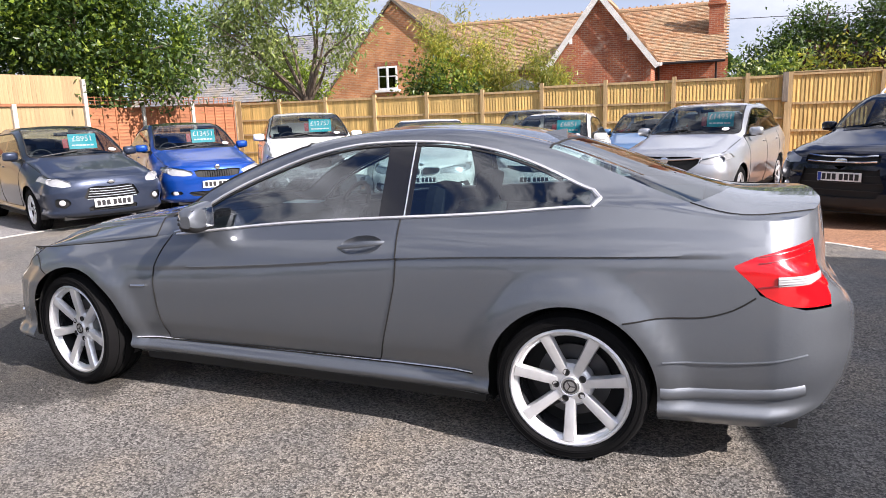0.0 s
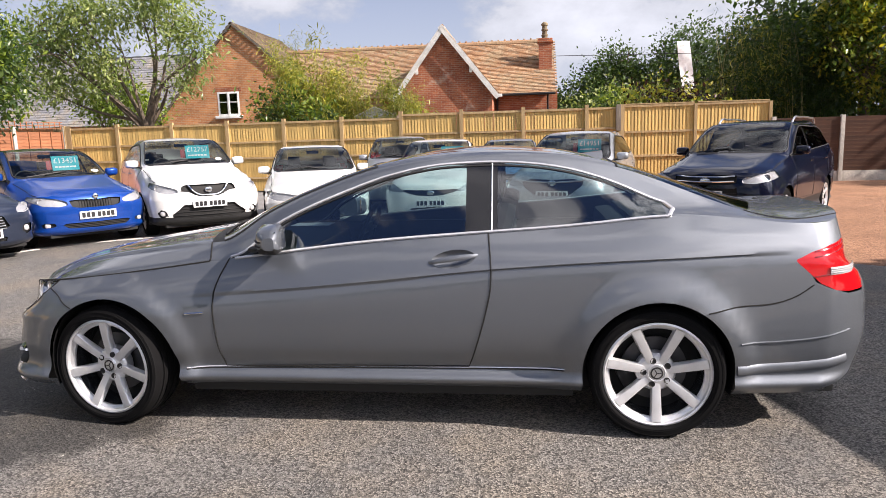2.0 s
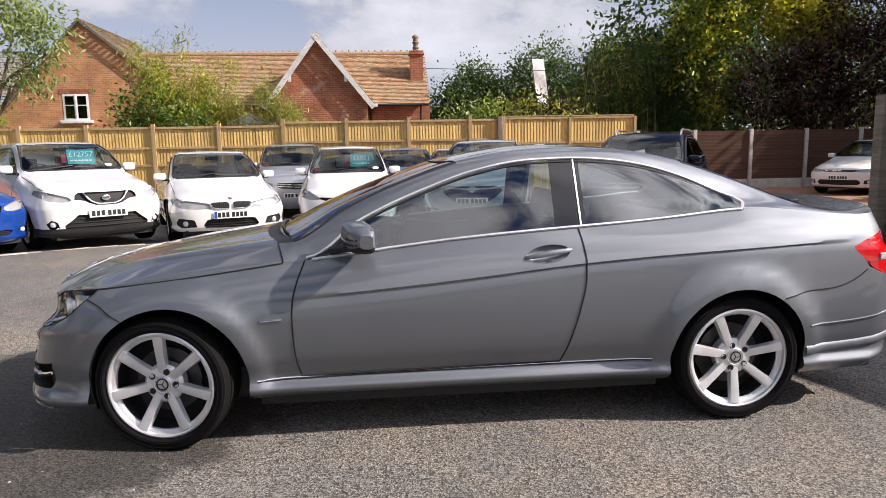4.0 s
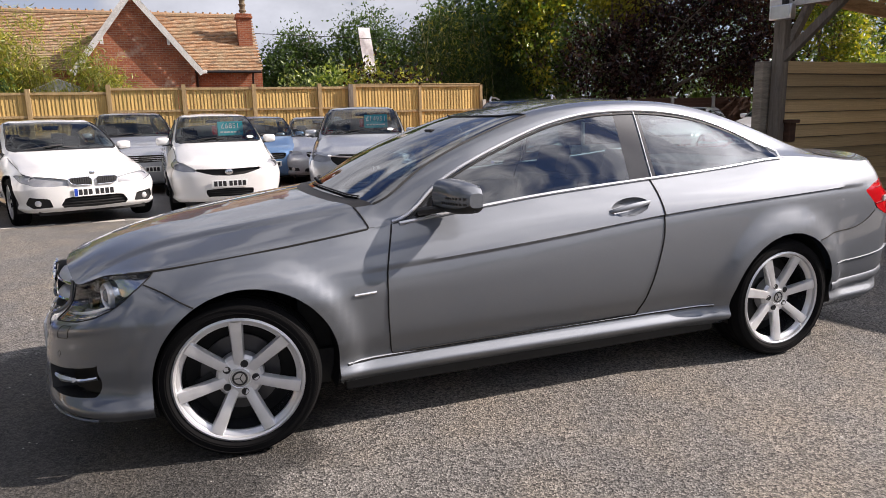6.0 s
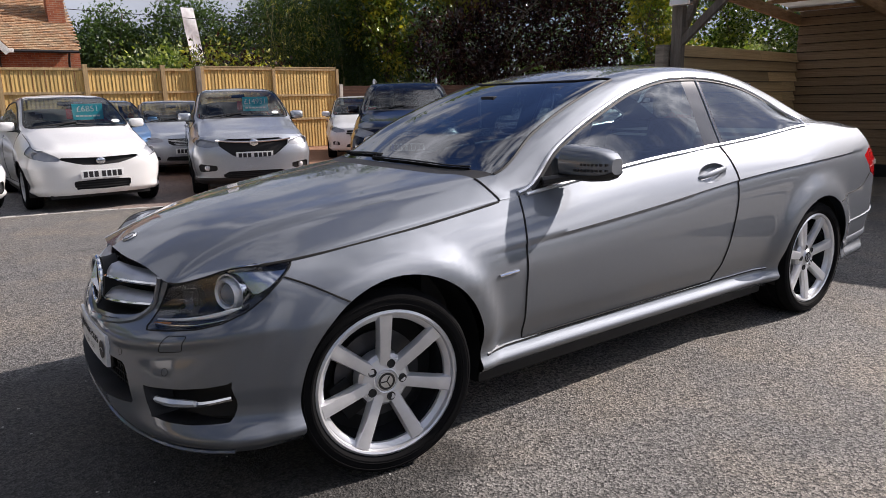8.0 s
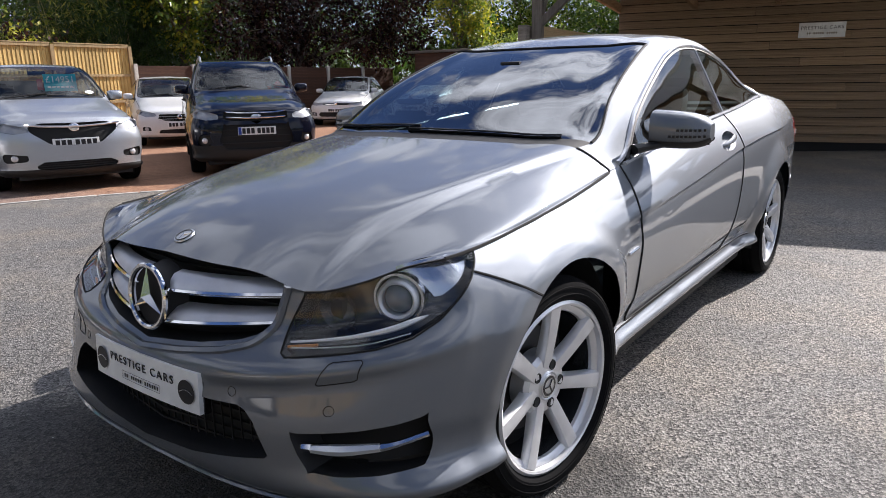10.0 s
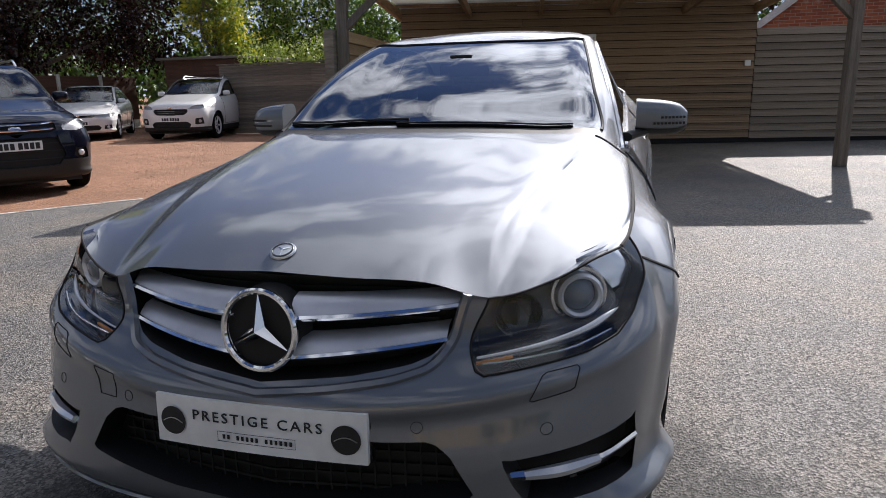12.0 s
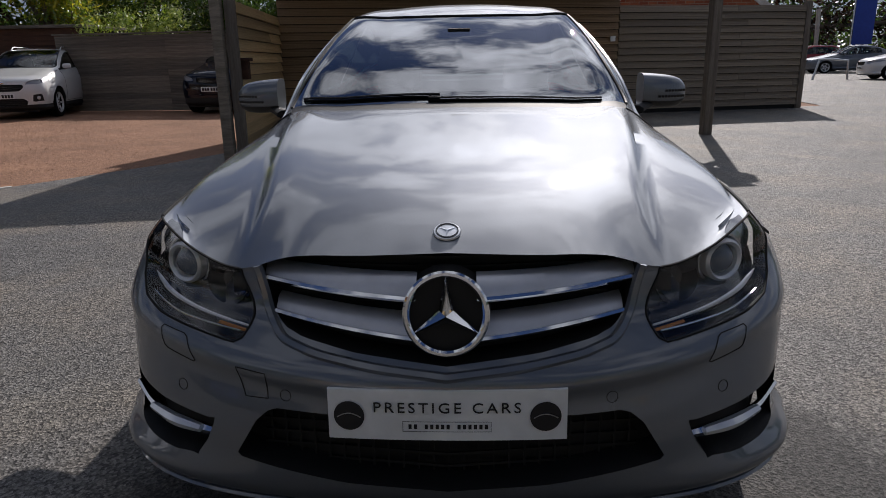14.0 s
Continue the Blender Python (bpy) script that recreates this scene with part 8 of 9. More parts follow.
gen_car("grey saloon parked far across the road", (37.3, -18.2, -185.0), S(4.6, 1.8, 1.45, 2.76, 0.80, 0.74, 0.95, 1.03, 0.72, 1.58, "saloon"), M_SILVER, LAMP, GRIL, None, None, 2, M_BLACK, None, 0.46, R=0.32, rim=0.22, detail=False)
gen_car("red hatchback parked far across the road", (40.5, -17.6, -182.0), S(4.1, 1.74, 1.50, 2.55, 0.85, 0.78, 0.97, 1.07, 0.50, 1.32), M_RED, LAMP, GRIL, None, None, 2, M_BLACK, None, 0.46, detail=False, **HATCH)
gen_car("white car parked across the road", (27.4, -15.9, -190.0), S(4.3, 1.78, 1.50, 2.6, 0.85, 0.80, 0.98, 1.08, 0.52, 1.34), M_WHITE, LAMP, GRIL, None, None, 2, M_BLACK, None, 0.46, detail=False, **HATCH)

# ---- the brick house behind the fence ----
def brick_material(name, a, b_, mortar, soot=0.3):
    m, n, l, b = nodes_of(name)
    tc, sp, cb, ad = n.new("ShaderNodeTexCoord"), n.new("ShaderNodeSeparateXYZ"), n.new("ShaderNodeCombineXYZ"), n.new("ShaderNodeMath")
    l.new(tc.outputs["Object"], sp.inputs["Vector"])
    l.new(sp.outputs["X"], ad.inputs[0])
    l.new(sp.outputs["Y"], ad.inputs[1])
    l.new(ad.outputs["Value"], cb.inputs["X"])
    l.new(sp.outputs["Z"], cb.inputs["Y"])
    br = n.new("ShaderNodeTexBrick")
    br.inputs["Scale"].default_value, br.inputs["Brick Width"].default_value, br.inputs["Row Height"].default_value, br.inputs["Mortar Size"].default_value = 1.0, 0.225, 0.075, 0.007
    br.inputs["Color1"].default_value, br.inputs["Color2"].default_value, br.inputs["Mortar"].default_value = (*a, 1), (*b_, 1), (*mortar, 1)
    br.offset_frequency = 2
    l.new(cb.outputs["Vector"], br.inputs["Vector"])
    st = noise_node(n, l, 1.1, 6.0, 0.65)
    c = mix(n, l, "MULTIPLY", 0.8, br.outputs["Color"], ramp(n, l, st.outputs["Fac"], (0.55, 0.50, 0.46), (1.25, 1.2, 1.1), 0.3, 0.7))
    pale = noise_node(n, l, 0.9, 4.0, 0.7)
    c = mix(n, l, "MIX", ramp(n, l, pale.outputs["Fac"], (0, 0, 0), (soot, soot, soot), 0.62, 0.72), c, (0.55, 0.47, 0.38))
    l.new(c, b.inputs["Base Color"])
    b.inputs["Roughness"].default_value = 0.9
    bump(n, l, b, br.outputs["Fac"], -0.5, 0.01)
    return m


def tile_material(name, stops):
    m, n, l, b = nodes_of(name)
    ge = n.new("ShaderNodeNewGeometry")
    r = n.new("ShaderNodeValToRGB")
    els = r.color_ramp.elements
    els[0].position, els[0].color = 0.0, (*stops[0], 1)
    els[1].position, els[1].color = 1.0, (*stops[-1], 1)
    for k, s in enumerate(stops[1:-1]):
        e = els.new((k + 1) / (len(stops) - 1))
        e.color = (*s, 1)
    l.new(ge.outputs["Random Per Island"], r.inputs["Fac"])
    li = noise_node(n, l, 0.8, 7.0, 0.7)
    c = mix(n, l, "MIX", ramp(n, l, li.outputs["Fac"], (0, 0, 0), (0.75, 0.75, 0.75), 0.48, 0.66), r.outputs["Color"], (0.33, 0.27, 0.17))
    g = noise_node(n, l, 14.0, 4.0, 0.7)
    c = mix(n, l, "MULTIPLY", 0.7, c, ramp(n, l, g.outputs["Fac"], (0.5, 0.5, 0.5), (1.3, 1.3, 1.3)))
    l.new(c, b.inputs["Base Color"])
    b.inputs["Roughness"].default_value = 0.9
    return m


M_BRICK = brick_material("orange_red_brickwork", (0.47, 0.19, 0.08), (0.58, 0.27, 0.12), (0.48, 0.38, 0.28))
M_BRICKRED = brick_material("old_red_brickwork", (0.28, 0.075, 0.038), (0.40, 0.13, 0.06), (0.34, 0.26, 0.20), 0.55)
M_TILE = tile_material("weathered_clay_tile", ((0.26, 0.145, 0.08), (0.40, 0.24, 0.13), (0.33, 0.175, 0.09), (0.46, 0.32, 0.20), (0.22, 0.15, 0.10)))
M_DULLTILE = tile_material("dull_brown_tile", ((0.12, 0.09, 0.06), (0.20, 0.145, 0.09), (0.16, 0.12, 0.085), (0.24, 0.18, 0.12)))
M_SLATE = tile_material("grey_slate", ((0.16, 0.165, 0.18), (0.24, 0.245, 0.26), (0.20, 0.205, 0.22)))
M_BARGE = surface("white_painted_board", (0.62, 0.61, 0.58), (0.76, 0.75, 0.72), 4, 0.6, relief=0.15, dirt=(0.40, 0.37, 0.32))
M_WINWHITE = plain("white_window_paint", (0.78, 0.78, 0.77), 0.4)
M_LEAD = plain("grey_lead", (0.30, 0.31, 0.33), 0.6)


def prism(pts, y0, y1):
    """Extrude an outline in x, z between two depths."""
    n = len(pts)
    bm = bmesh.new()
    a = [bm.verts.new((x, y0, z)) for x, z in pts]
    b = [bm.verts.new((x, y1, z)) for x, z in pts]
    bm.faces.new(a)
    bm.faces.new(b[::-1])
    for k in range(n):
        bm.faces.new((a[k], b[k], b[(k + 1) % n], a[(k + 1) % n]))
    bmesh.ops.recalc_face_normals(bm, faces=bm.faces)
    return bm


def tiled(eave0, eave1, ridge0, seed, w=0.165, gauge=0.105, hole=None):
    """A slope of single tiles, each its own lapped piece, slightly out of true."""
    r2 = random.Random(seed)
    e0, e1, q0 = Vector(eave0), Vector(eave1), Vector(ridge0)
    u, v = e1 - e0, q0 - e0
    nu, nv = max(1, round(u.length / w)), max(1, round(v.length / gauge))
    nrm = u.cross(v).normalized()
    if nrm.z < 0:
        nrm = -nrm
    uu, vv = u.normalized(), v.normalized()
    vs, fs = [], []
    for j in range(nv):
        for i in range(nu):
            o = e0 + uu * (u.length * (i + (0.5 if j % 2 else 0) + r2.uniform(-0.03, 0.03)) / nu) + vv * (v.length * j / nv)
            lift = 0.022 + r2.uniform(0, 0.014)
            tl = r2.uniform(-0.006, 0.006)
            ww, ll = uu * (u.length / nu * 0.97), vv * (v.length / nv * 1.25)
            k = len(vs)
            low = o + nrm * lift
            vs += [tuple(p) for p in (o - nrm * 0.005, o + ww - nrm * 0.005, low, low + ww + nrm * tl, o + ll + nrm * 0.002, o + ll + ww + nrm * 0.002)]
            fs += [(k, k + 1, k + 3, k + 2), (k + 2, k + 3, k + 5, k + 4)]
    return mesh_bm(vs, fs, 0)


def slope_board(p0, p1, w, t, yd):
    """A board along a sloping verge."""
    p0, p1 = Vector(p0), Vector(p1)
    d = (p1 - p0).normalized()
    dn = Vector((d.z, 0, -d.x))
    if dn.z > 0:
        dn = -dn
    bm = bmesh.new()
    vs = [bm.verts.new(p + k * Vector((0, 1, 0))) for k in (-yd, 0.0) for p in (p0, p1, p1 + dn * w, p0 + dn * w)]
    for f in ((0, 1, 2, 3), (7, 6, 5, 4), (0, 4, 5, 1), (1, 5, 6, 2), (2, 6, 7, 3), (3, 7, 4, 0)):
        bm.faces.new([vs[i] for i in f])
    bmesh.ops.recalc_face_normals(bm, faces=bm.faces)
    return bm


def ridge_row(a, b, step=0.30, crest=0.05):
    a, b = Vector(a), Vector(b)
    d = (b - a)
    n = int(d.length / step)
    bm = tube([a, a.lerp(b, 0.33), a.lerp(b, 0.66), b], 0.11, 8)
    for k in range(n):
        p = a + d * ((k + 0.5) / n)
        bmesh.ops.create_cone(bm, cap_ends=True, segments=6, radius1=0.06, radius2=0.045, depth=crest * 2, matrix=Matrix.Translation(p + Vector((0, 0, 0.11))))
    return bm


house = thing("brick_house", "old orange brick house with gables and clay tile roofs", "house")
part("wall", prism(((-14.3, 0), (-8.1, 0), (-8.1, 4.45), (-10.63, 6.60), (-14.3, 2.60)), 25.5, 31.5), M_BRICK, house, "orange brick gable block", smooth=False)
part("roof", tiled((-7.55, 25.35, 4.12), (-7.55, 31.5, 4.12), (-10.63, 25.35, 6.66), 1), M_DULLTILE, house, "dull brown tiled slope", smooth=False)
part("roof", tiled((-14.75, 31.5, 2.15), (-14.75, 25.35, 2.15), (-10.63, 31.5, 6.66), 2), M_DULLTILE, house, "dull brown tiled slope", smooth=False)
part("verge", slope_board((-7.50, 25.36, 4.10), (-10.63, 25.36, 6.68), 0.10, 0, 0.03), M_GREYPOST, house, smooth=False)
part("verge", slope_board((-14.75, 25.36, 2.15), (-10.63, 25.36, 6.68), 0.07, 0, 0.03), M_GREYPOST, house, smooth=False)
part("gutter", tube([(-7.55, 25.5, 4.05), (-7.55, 31, 4.05)], 0.06, 6), M_LEAD, house)
part("soffit", box_bm(-8.1, -7.58, 25.5, 31.3, 4.06, 4.12), M_GREYPOST, house)
# casement window
wn_ = thing_part("window", house, Matrix.Translation((-11.05, 25.5, 3.22)))
part("window_frame", box_bm(-0.50, 0.50, -0.012, 0.05, -0.52, 0.52, 0.004), M_WINWHITE, wn_, "white casement frame")
for xx in (-0.24, 0.24):
    for z0, z1 in ((-0.44, 0.05), (0.10, 0.44)):
        part("pane", box_bm(xx - 0.17, xx + 0.17, -0.020, -0.013, z0, z1), M_DARKGLASS, wn_, smooth=False)
part("window_bar", box_bm(-0.03, 0.03, -0.035, -0.01, -0.50, 0.50, 0.003), M_WINWHITE, wn_)
part("window_sill", box_bm(-0.62, 0.62, -0.12, 0.0, -0.64, -0.52, 0.01), M_WINWHITE, wn_, "white projecting sill")
part("brick_arch", box_bm(-0.62, 0.62, -0.012, 0.01, 0.52, 0.72), M_BRICKRED, wn_, smooth=False)
part("main_wall", box_bm(-8.1, 3.17, 26.2, 31.6, 0, 3.45), M_BRICKRED, house, "red brick wall", smooth=False)
part("end_gable", prism(((26.2, 3.4), (31.6, 3.4), (29.0, 5.62)), -3.10, 9.5), M_BRICKRED, house, smooth=False).matrix_local = Matrix.Rotation(radians(90), 4, "Z")
part("main_roof", tiled((-9.5, 25.85, 3.22), (3.32, 25.85, 3.22), (-9.5, 29.0, 5.70), 3), M_TILE, house, "weathered clay tile roof", smooth=False)
part("back_roof", tiled((3.32, 32.1, 3.22), (-9.5, 32.1, 3.22), (3.32, 29.0, 5.70), 4, 0.3, 0.2), M_TILE, house, smooth=False)
part("ridge_tiles", ridge_row((-9.6, 29.0, 5.72), (2.75, 29.0, 5.72)), M_TILE, house)
part("main_gutter", tube([(0.75, 25.80, 3.18), (3.30, 25.80, 3.18)], 0.055, 6), M_INK, house, "black gutter")
for xx in (0.83, 2.98):
    part("downpipe", tube([(xx, 25.80, 3.16), (xx, 26.05, 2.95), (xx, 26.12, 2.6), (xx, 26.12, 0.0)], 0.04, 6), M_INK, house)
part("gable_wall", prism(((-2.99, 0), (0.70, 0), (0.70, 3.32), (-1.24, 5.62), (-2.99, 3.32)), 24.2, 28.5), M_BRICKRED, house, "front gable of old red brick", smooth=False)
for sx, xe in ((1, 0.98), (-1, -3.36)):
    e = (xe, 23.98, 3.12)
    part("gable_roof", tiled(e if sx < 0 else (xe, 28.3, 3.12), (xe, 28.3, 3.12) if sx < 0 else e, (-1.24, 23.98 if sx < 0 else 28.3, 5.84), 5 + sx), M_TILE, house, smooth=False)
    part("barge_board", slope_board((xe + 0.06 * sx, 23.97 - 0.006 * sx, 3.04), (-1.24, 23.97 - 0.006 * sx, 5.90), 0.20, 0, 0.06), M_BARGE, house, "white weathered barge board", smooth=False)
    part("barge_end", box_bm(xe - 0.14, xe + 0.14, 23.90, 24.15, 3.0, 3.12, 0.02), M_BARGE, house)
    q = Vector((xe, 0, 3.12)).lerp(Vector((-1.24, 0, 5.84)), 0.45)
    part("bracket", box_bm(q.x - 0.05 - 0.1 * sx, q.x + 0.05 - 0.1 * sx, 23.93, 24.05, q.z - 0.34, q.z - 0.10), M_BARGE, house)
part("ridge_tiles", ridge_row((-1.24, 24.02, 5.80), (-1.24, 28.6, 5.80), crest=0.03), M_TILE, house)
chim = thing_part("chimney", house, Matrix.Identity(4))
part("chimney_shaft", box_bm(2.63, 3.20, 27.2, 27.8, 3.3, 5.50), M_BRICKRED, chim, "red brick chimney shaft", smooth=False)
part("chimney_cap", joined_boxes(((2.57, 3.26, 27.14, 27.86, 5.44, 5.54), (2.60, 3.23, 27.17, 27.83, 5.54, 5.63))), M_BRICKRED, chim)
part("lead_flashing", box_bm(2.58, 3.30, 27.12, 27.5, 3.55, 3.75, 0.02), M_LEAD, chim)
bm = lathe([(0.13, 5.60), (0.12, 5.72), (0.145, 5.74), (0.145, 5.80), (0.11, 5.82), (0.11, 5.95), (0.145, 5.97), (0.145, 6.03), (0.11, 6.05), (0.11, 6.18), (0.15, 6.20), (0.15, 6.27), (0.06, 6.34), (0.0, 6.35)], 16, "z")
part("chimney_pot", shift(bm, Matrix.Translation((2.9, 27.5, 0))), M_DULLTILE, chim, "dark louvred chimney pot")
part("step_wall", box_bm(3.17, 3.40, 26.4, 31.4, 0, 3.3), M_BRICKRED, house, smooth=False)

slate = thing("slate_house", "house with grey slate roof behind the trees", "house")
part("roof", tiled((-32.0, 30.5, 2.6), (-17.0, 30.5, 2.6), (-32.0, 34.5, 6.6), 11, 0.3, 0.2), M_SLATE, slate, "grey slate roof", smooth=False)
part("wall", box_bm(-32, -17.2, 31.0, 38, 0, 2.9), M_BRICK, slate, smooth=False)
part("roof", tiled((-17.0, 38.5, 2.6), (-32.0, 38.5, 2.6), (-17.0, 34.5, 6.6), 12, 0.4, 0.3), M_SLATE, slate, smooth=False)
lean = thing("glass_lean_to", "small pale glass roof top behind the fence", "greenhouse", at=Matrix.Translation((-3.35, 20.6, 0)))
for s in (-1, 1):
    part("roof_pane", tube([(0, 0, 2.62), (0.75 * s, 0, 2.30)], 0.05, 4, 0.5), M_BARGE, lean)
part("end_pane", prism(((-0.75, 0), (0.75, 0), (0.75, 2.30), (0, 2.60), (-0.75, 2.30)), 0.02, 2.0), M_CLEARLAMP, lean, smooth=False)
gable2 = thing("brick_gable", "brick gable with white barge boards behind the board wall", "house", at=pose(16.5, -3.4, 0, 0, 0, -95))
part("wall", prism(((0, 0), (4.0, 0), (4.0, 2.2), (2.0, 3.7), (0, 2.2)), 0, 5), M_BRICKRED, gable2, smooth=False)
part("barge_board", slope_board((-0.2, -0.02, 2.15), (2.0, -0.02, 3.85), 0.16, 0, 0.05), M_BARGE, gable2, smooth=False)
part("barge_board", slope_board((4.2, -0.02, 2.15), (2.0, -0.02, 3.85), 0.16, 0, 0.05), M_BARGE, gable2, smooth=False)

# ---- trees and hedges ----
def leaf_material(name, stops, gloss=0.45, through=0.35):
    m, n, l, b = nodes_of(name)
    ge = n.new("ShaderNodeNewGeometry")
    r = n.new("ShaderNodeValToRGB")
    els = r.color_ramp.elements
    els[0].position, els[0].color = 0.0, (*stops[0], 1)
    els[1].position, els[1].color = 1.0, (*stops[-1], 1)
    for k, s in enumerate(stops[1:-1]):
        els.new((k + 1) / (len(stops) - 1)).color = (*s, 1)
    l.new(ge.outputs["Random Per Island"], r.inputs["Fac"])
    big = noise_node(n, l, 0.7, 4.0)
    c = mix(n, l, "MULTIPLY", 0.8, r.outputs["Color"], ramp(n, l, big.outputs["Fac"], (0.6, 0.62, 0.55), (1.3, 1.25, 1.1)))
    l.new(c, b.inputs["Base Color"])
    b.inputs["Roughness"].default_value = gloss
    tr, mx = n.new("ShaderNodeBsdfTranslucent"), n.new("ShaderNodeMixShader")
    l.new(mix(n, l, "MULTIPLY", 1.0, c, (1.6, 1.7, 0.9)), tr.inputs["Color"])
    mx.inputs["Fac"].default_value = through
    out = n["Material Output"]
    l.new(b.outputs["BSDF"], mx.inputs[1])
    l.new(tr.outputs["BSDF"], mx.inputs[2])
    l.new(mx.outputs["Shader"], out.inputs["Surface"])
    return m


M_LEAFGREEN = leaf_material("fresh_green_leaf", ((0.075, 0.125, 0.020), (0.145, 0.215, 0.030), (0.25, 0.31, 0.05)), 0.35)
M_LEAFDARK = leaf_material("dark_oak_leaf", ((0.029, 0.061, 0.019), (0.048, 0.093, 0.026), (0.080, 0.128, 0.035)), 0.4, 0.38)
M_LEAFWALNUT = leaf_material("pale_green_leaf", ((0.120, 0.175, 0.055), (0.21, 0.275, 0.095), (0.34, 0.38, 0.16)), 0.4)
M_BAMBOO = leaf_material("yellow_green_bamboo_leaf", ((0.120, 0.160, 0.028), (0.25, 0.27, 0.045), (0.47, 0.42, 0.080)), 0.45)
M_LEAFYELLOW = leaf_material("yellow_green_leaf", ((0.192, 0.208, 0.024), (0.320, 0.320, 0.032), (0.544, 0.464, 0.048)), 0.45)
M_LEAFPURPLE = leaf_material("glossy_copper_leaf", ((0.016, 0.009, 0.011), (0.030, 0.014, 0.017), (0.06, 0.026, 0.024)), 0.22, 0.3)
M_LEAFGLOSS = leaf_material("glossy_evergreen_leaf", ((0.024, 0.05, 0.012), (0.045, 0.085, 0.02), (0.08, 0.13, 0.03)), 0.22, 0.4)
M_BARK = surface("grey_brown_bark", (0.10, 0.075, 0.055), (0.20, 0.155, 0.115), 6, 0.9, relief=0.6, stretch=(3, 3, 0.6))
M_CULM = surface("bamboo_culm", (0.25, 0.24, 0.07), (0.38, 0.34, 0.12), 6, 0.5)


def leaves(blobs, n, size, seed, slim=0.5, clump=0.28, per=26, droop=0.2, shellness=0.55):
    """Leaf blades in clumps through a set of ellipsoids (x, y, z, rx, ry, rz)."""
    r = np.random.default_rng(seed)
    B = np.array(blobs, float)
    vol = (B[:, 3] * B[:, 4] * B[:, 5]) ** 0.75
    nc = max(4, n // per)
    pick = r.choice(len(B), nc, p=vol / vol.sum())
    d = r.normal(size=(nc, 3))
    d /= np.linalg.norm(d, axis=1)[:, None]
    rad = (shellness + (1 - shellness) * r.random(nc)) * (0.85 + 0.3 * r.random(nc))
    C = B[pick, :3] + d * rad[:, None] * B[pick, 3:]
    own = np.repeat(np.arange(nc), per)
    k = len(own)
    O = C[own] + r.normal(size=(k, 3)) * clump * (0.6 + 0.8 * r.random(nc))[own][:, None]
    out = d[own] * 0.7 + r.normal(size=(k, 3)) * 0.8 + np.array((0, 0, -droop))
    out /= np.linalg.norm(out, axis=1)[:, None]
    s = size * (0.6 + 0.8 * r.random(k))
    sidev = np.cross(out, r.normal(size=(k, 3)) + np.array((0, 0, 1.6)))
    sidev /= np.linalg.norm(sidev, axis=1)[:, None] + 1e-9
    nr = np.cross(sidev, out)
    a = O
    mid = O + out * (s * 0.45)[:, None] - nr * (s * 0.06)[:, None]
    tip = O + out * s[:, None]
    V = np.stack([a, mid + sidev * (s * slim * 0.5)[:, None], tip, mid - sidev * (s * slim * 0.5)[:, None]], 1).reshape(-1, 3)
    F = np.arange(4 * k).reshape(-1, 4)
    me = bpy.data.meshes.new("leaves")
    me.from_pydata(V.tolist(), [], F.tolist())
    return me


def crown(parent, mats, blobs, n, size, seed, **kw):
    for j, mt in enumerate(mats):
        me = leaves(blobs, n // len(mats), size, seed + j * 101, **kw)
        me.materials.append(mt)
        o = new("crown", me)
        o.parent = parent


def limbs(parent, base, top, r, blobs, seed, count=9, bend=0.35, sub=3):
    r2 = random.Random(seed)
    base, top = Vector(base), Vector(top)
    mid = base.lerp(top, 0.5) + Vector((r2.uniform(-0.1, 0.1), r2.uniform(-0.1, 0.1), 0))
    part("trunk", tube(fine([base, mid, top], 4), r, 9, taper=lambda f: 1.15 - 0.35 * f), M_BARK, parent, "grey brown trunk")
    for k in range(count):
        b = blobs[k % len(blobs)]
        e = Vector((b[0] + b[3] * r2.uniform(-0.7, 0.7), b[1] + b[4] * r2.uniform(-0.7, 0.7), b[2] + b[5] * r2.uniform(-0.4, 0.8)))
        s = base.lerp(top, r2.uniform(0.75, 1.0))
        m1 = s.lerp(e, 0.45) + Vector((r2.uniform(-bend, bend), r2.uniform(-bend, bend), r2.uniform(-0.1, bend)))
        limb = part("limb", tube(fine([s, m1, e], 5), r * r2.uniform(0.32, 0.55), 6, taper=lambda f: 1 - 0.82 * f), M_BARK, parent)
        for _ in range(sub):
            f = r2.uniform(0.35, 0.9)
            p = m1.lerp(e, f)
            q = p + Vector((r2.uniform(-1, 1), r2.uniform(-1, 1), r2.uniform(-0.3, 0.9))) * 0.8
            part("branch", tube([p, p.lerp(q, 0.5) + Vector((0, 0, 0.08)), q], r * 0.14, 5, taper=lambda f: 1 - 0.7 * f), M_BARK, limb)


def tree(label, base, top, r, blobs, mats, n, size, seed, count=8, cat="tree", name="tree", **kw):
    t = thing(name, label, cat)
    limbs(t, base, top, r, blobs, seed, count)
    crown(t, mats, blobs, n, size, seed, **kw)
    return t


tree("dense fresh green tree leaning over the side fence", (-16.2, 12.6, 0), (-15.8, 12.6, 2.8), 0.20,
     ((-15.6, 12.6, 4.4, 2.6, 2.2, 1.7), (-13.1, 13.3, 4.0, 1.7, 1.5, 1.4), (-12.6, 13.6, 3.0, 1.2, 1.0, 0.9), (-17.8, 12.0, 4.8, 2.4, 2.2, 1.9), (-15.0, 12.4, 5.9, 2.6, 2.0, 1.5), (-15.2, 12.7, 3.0, 2.2, 1.2, 0.9), (-19.6, 11.5, 4.6, 2.0, 2.0, 1.8)), (M_LEAFGREEN, M_LEAFDARK, M_LEAFDARK), 48000, 0.17, 1, clump=0.26, shellness=0.45)
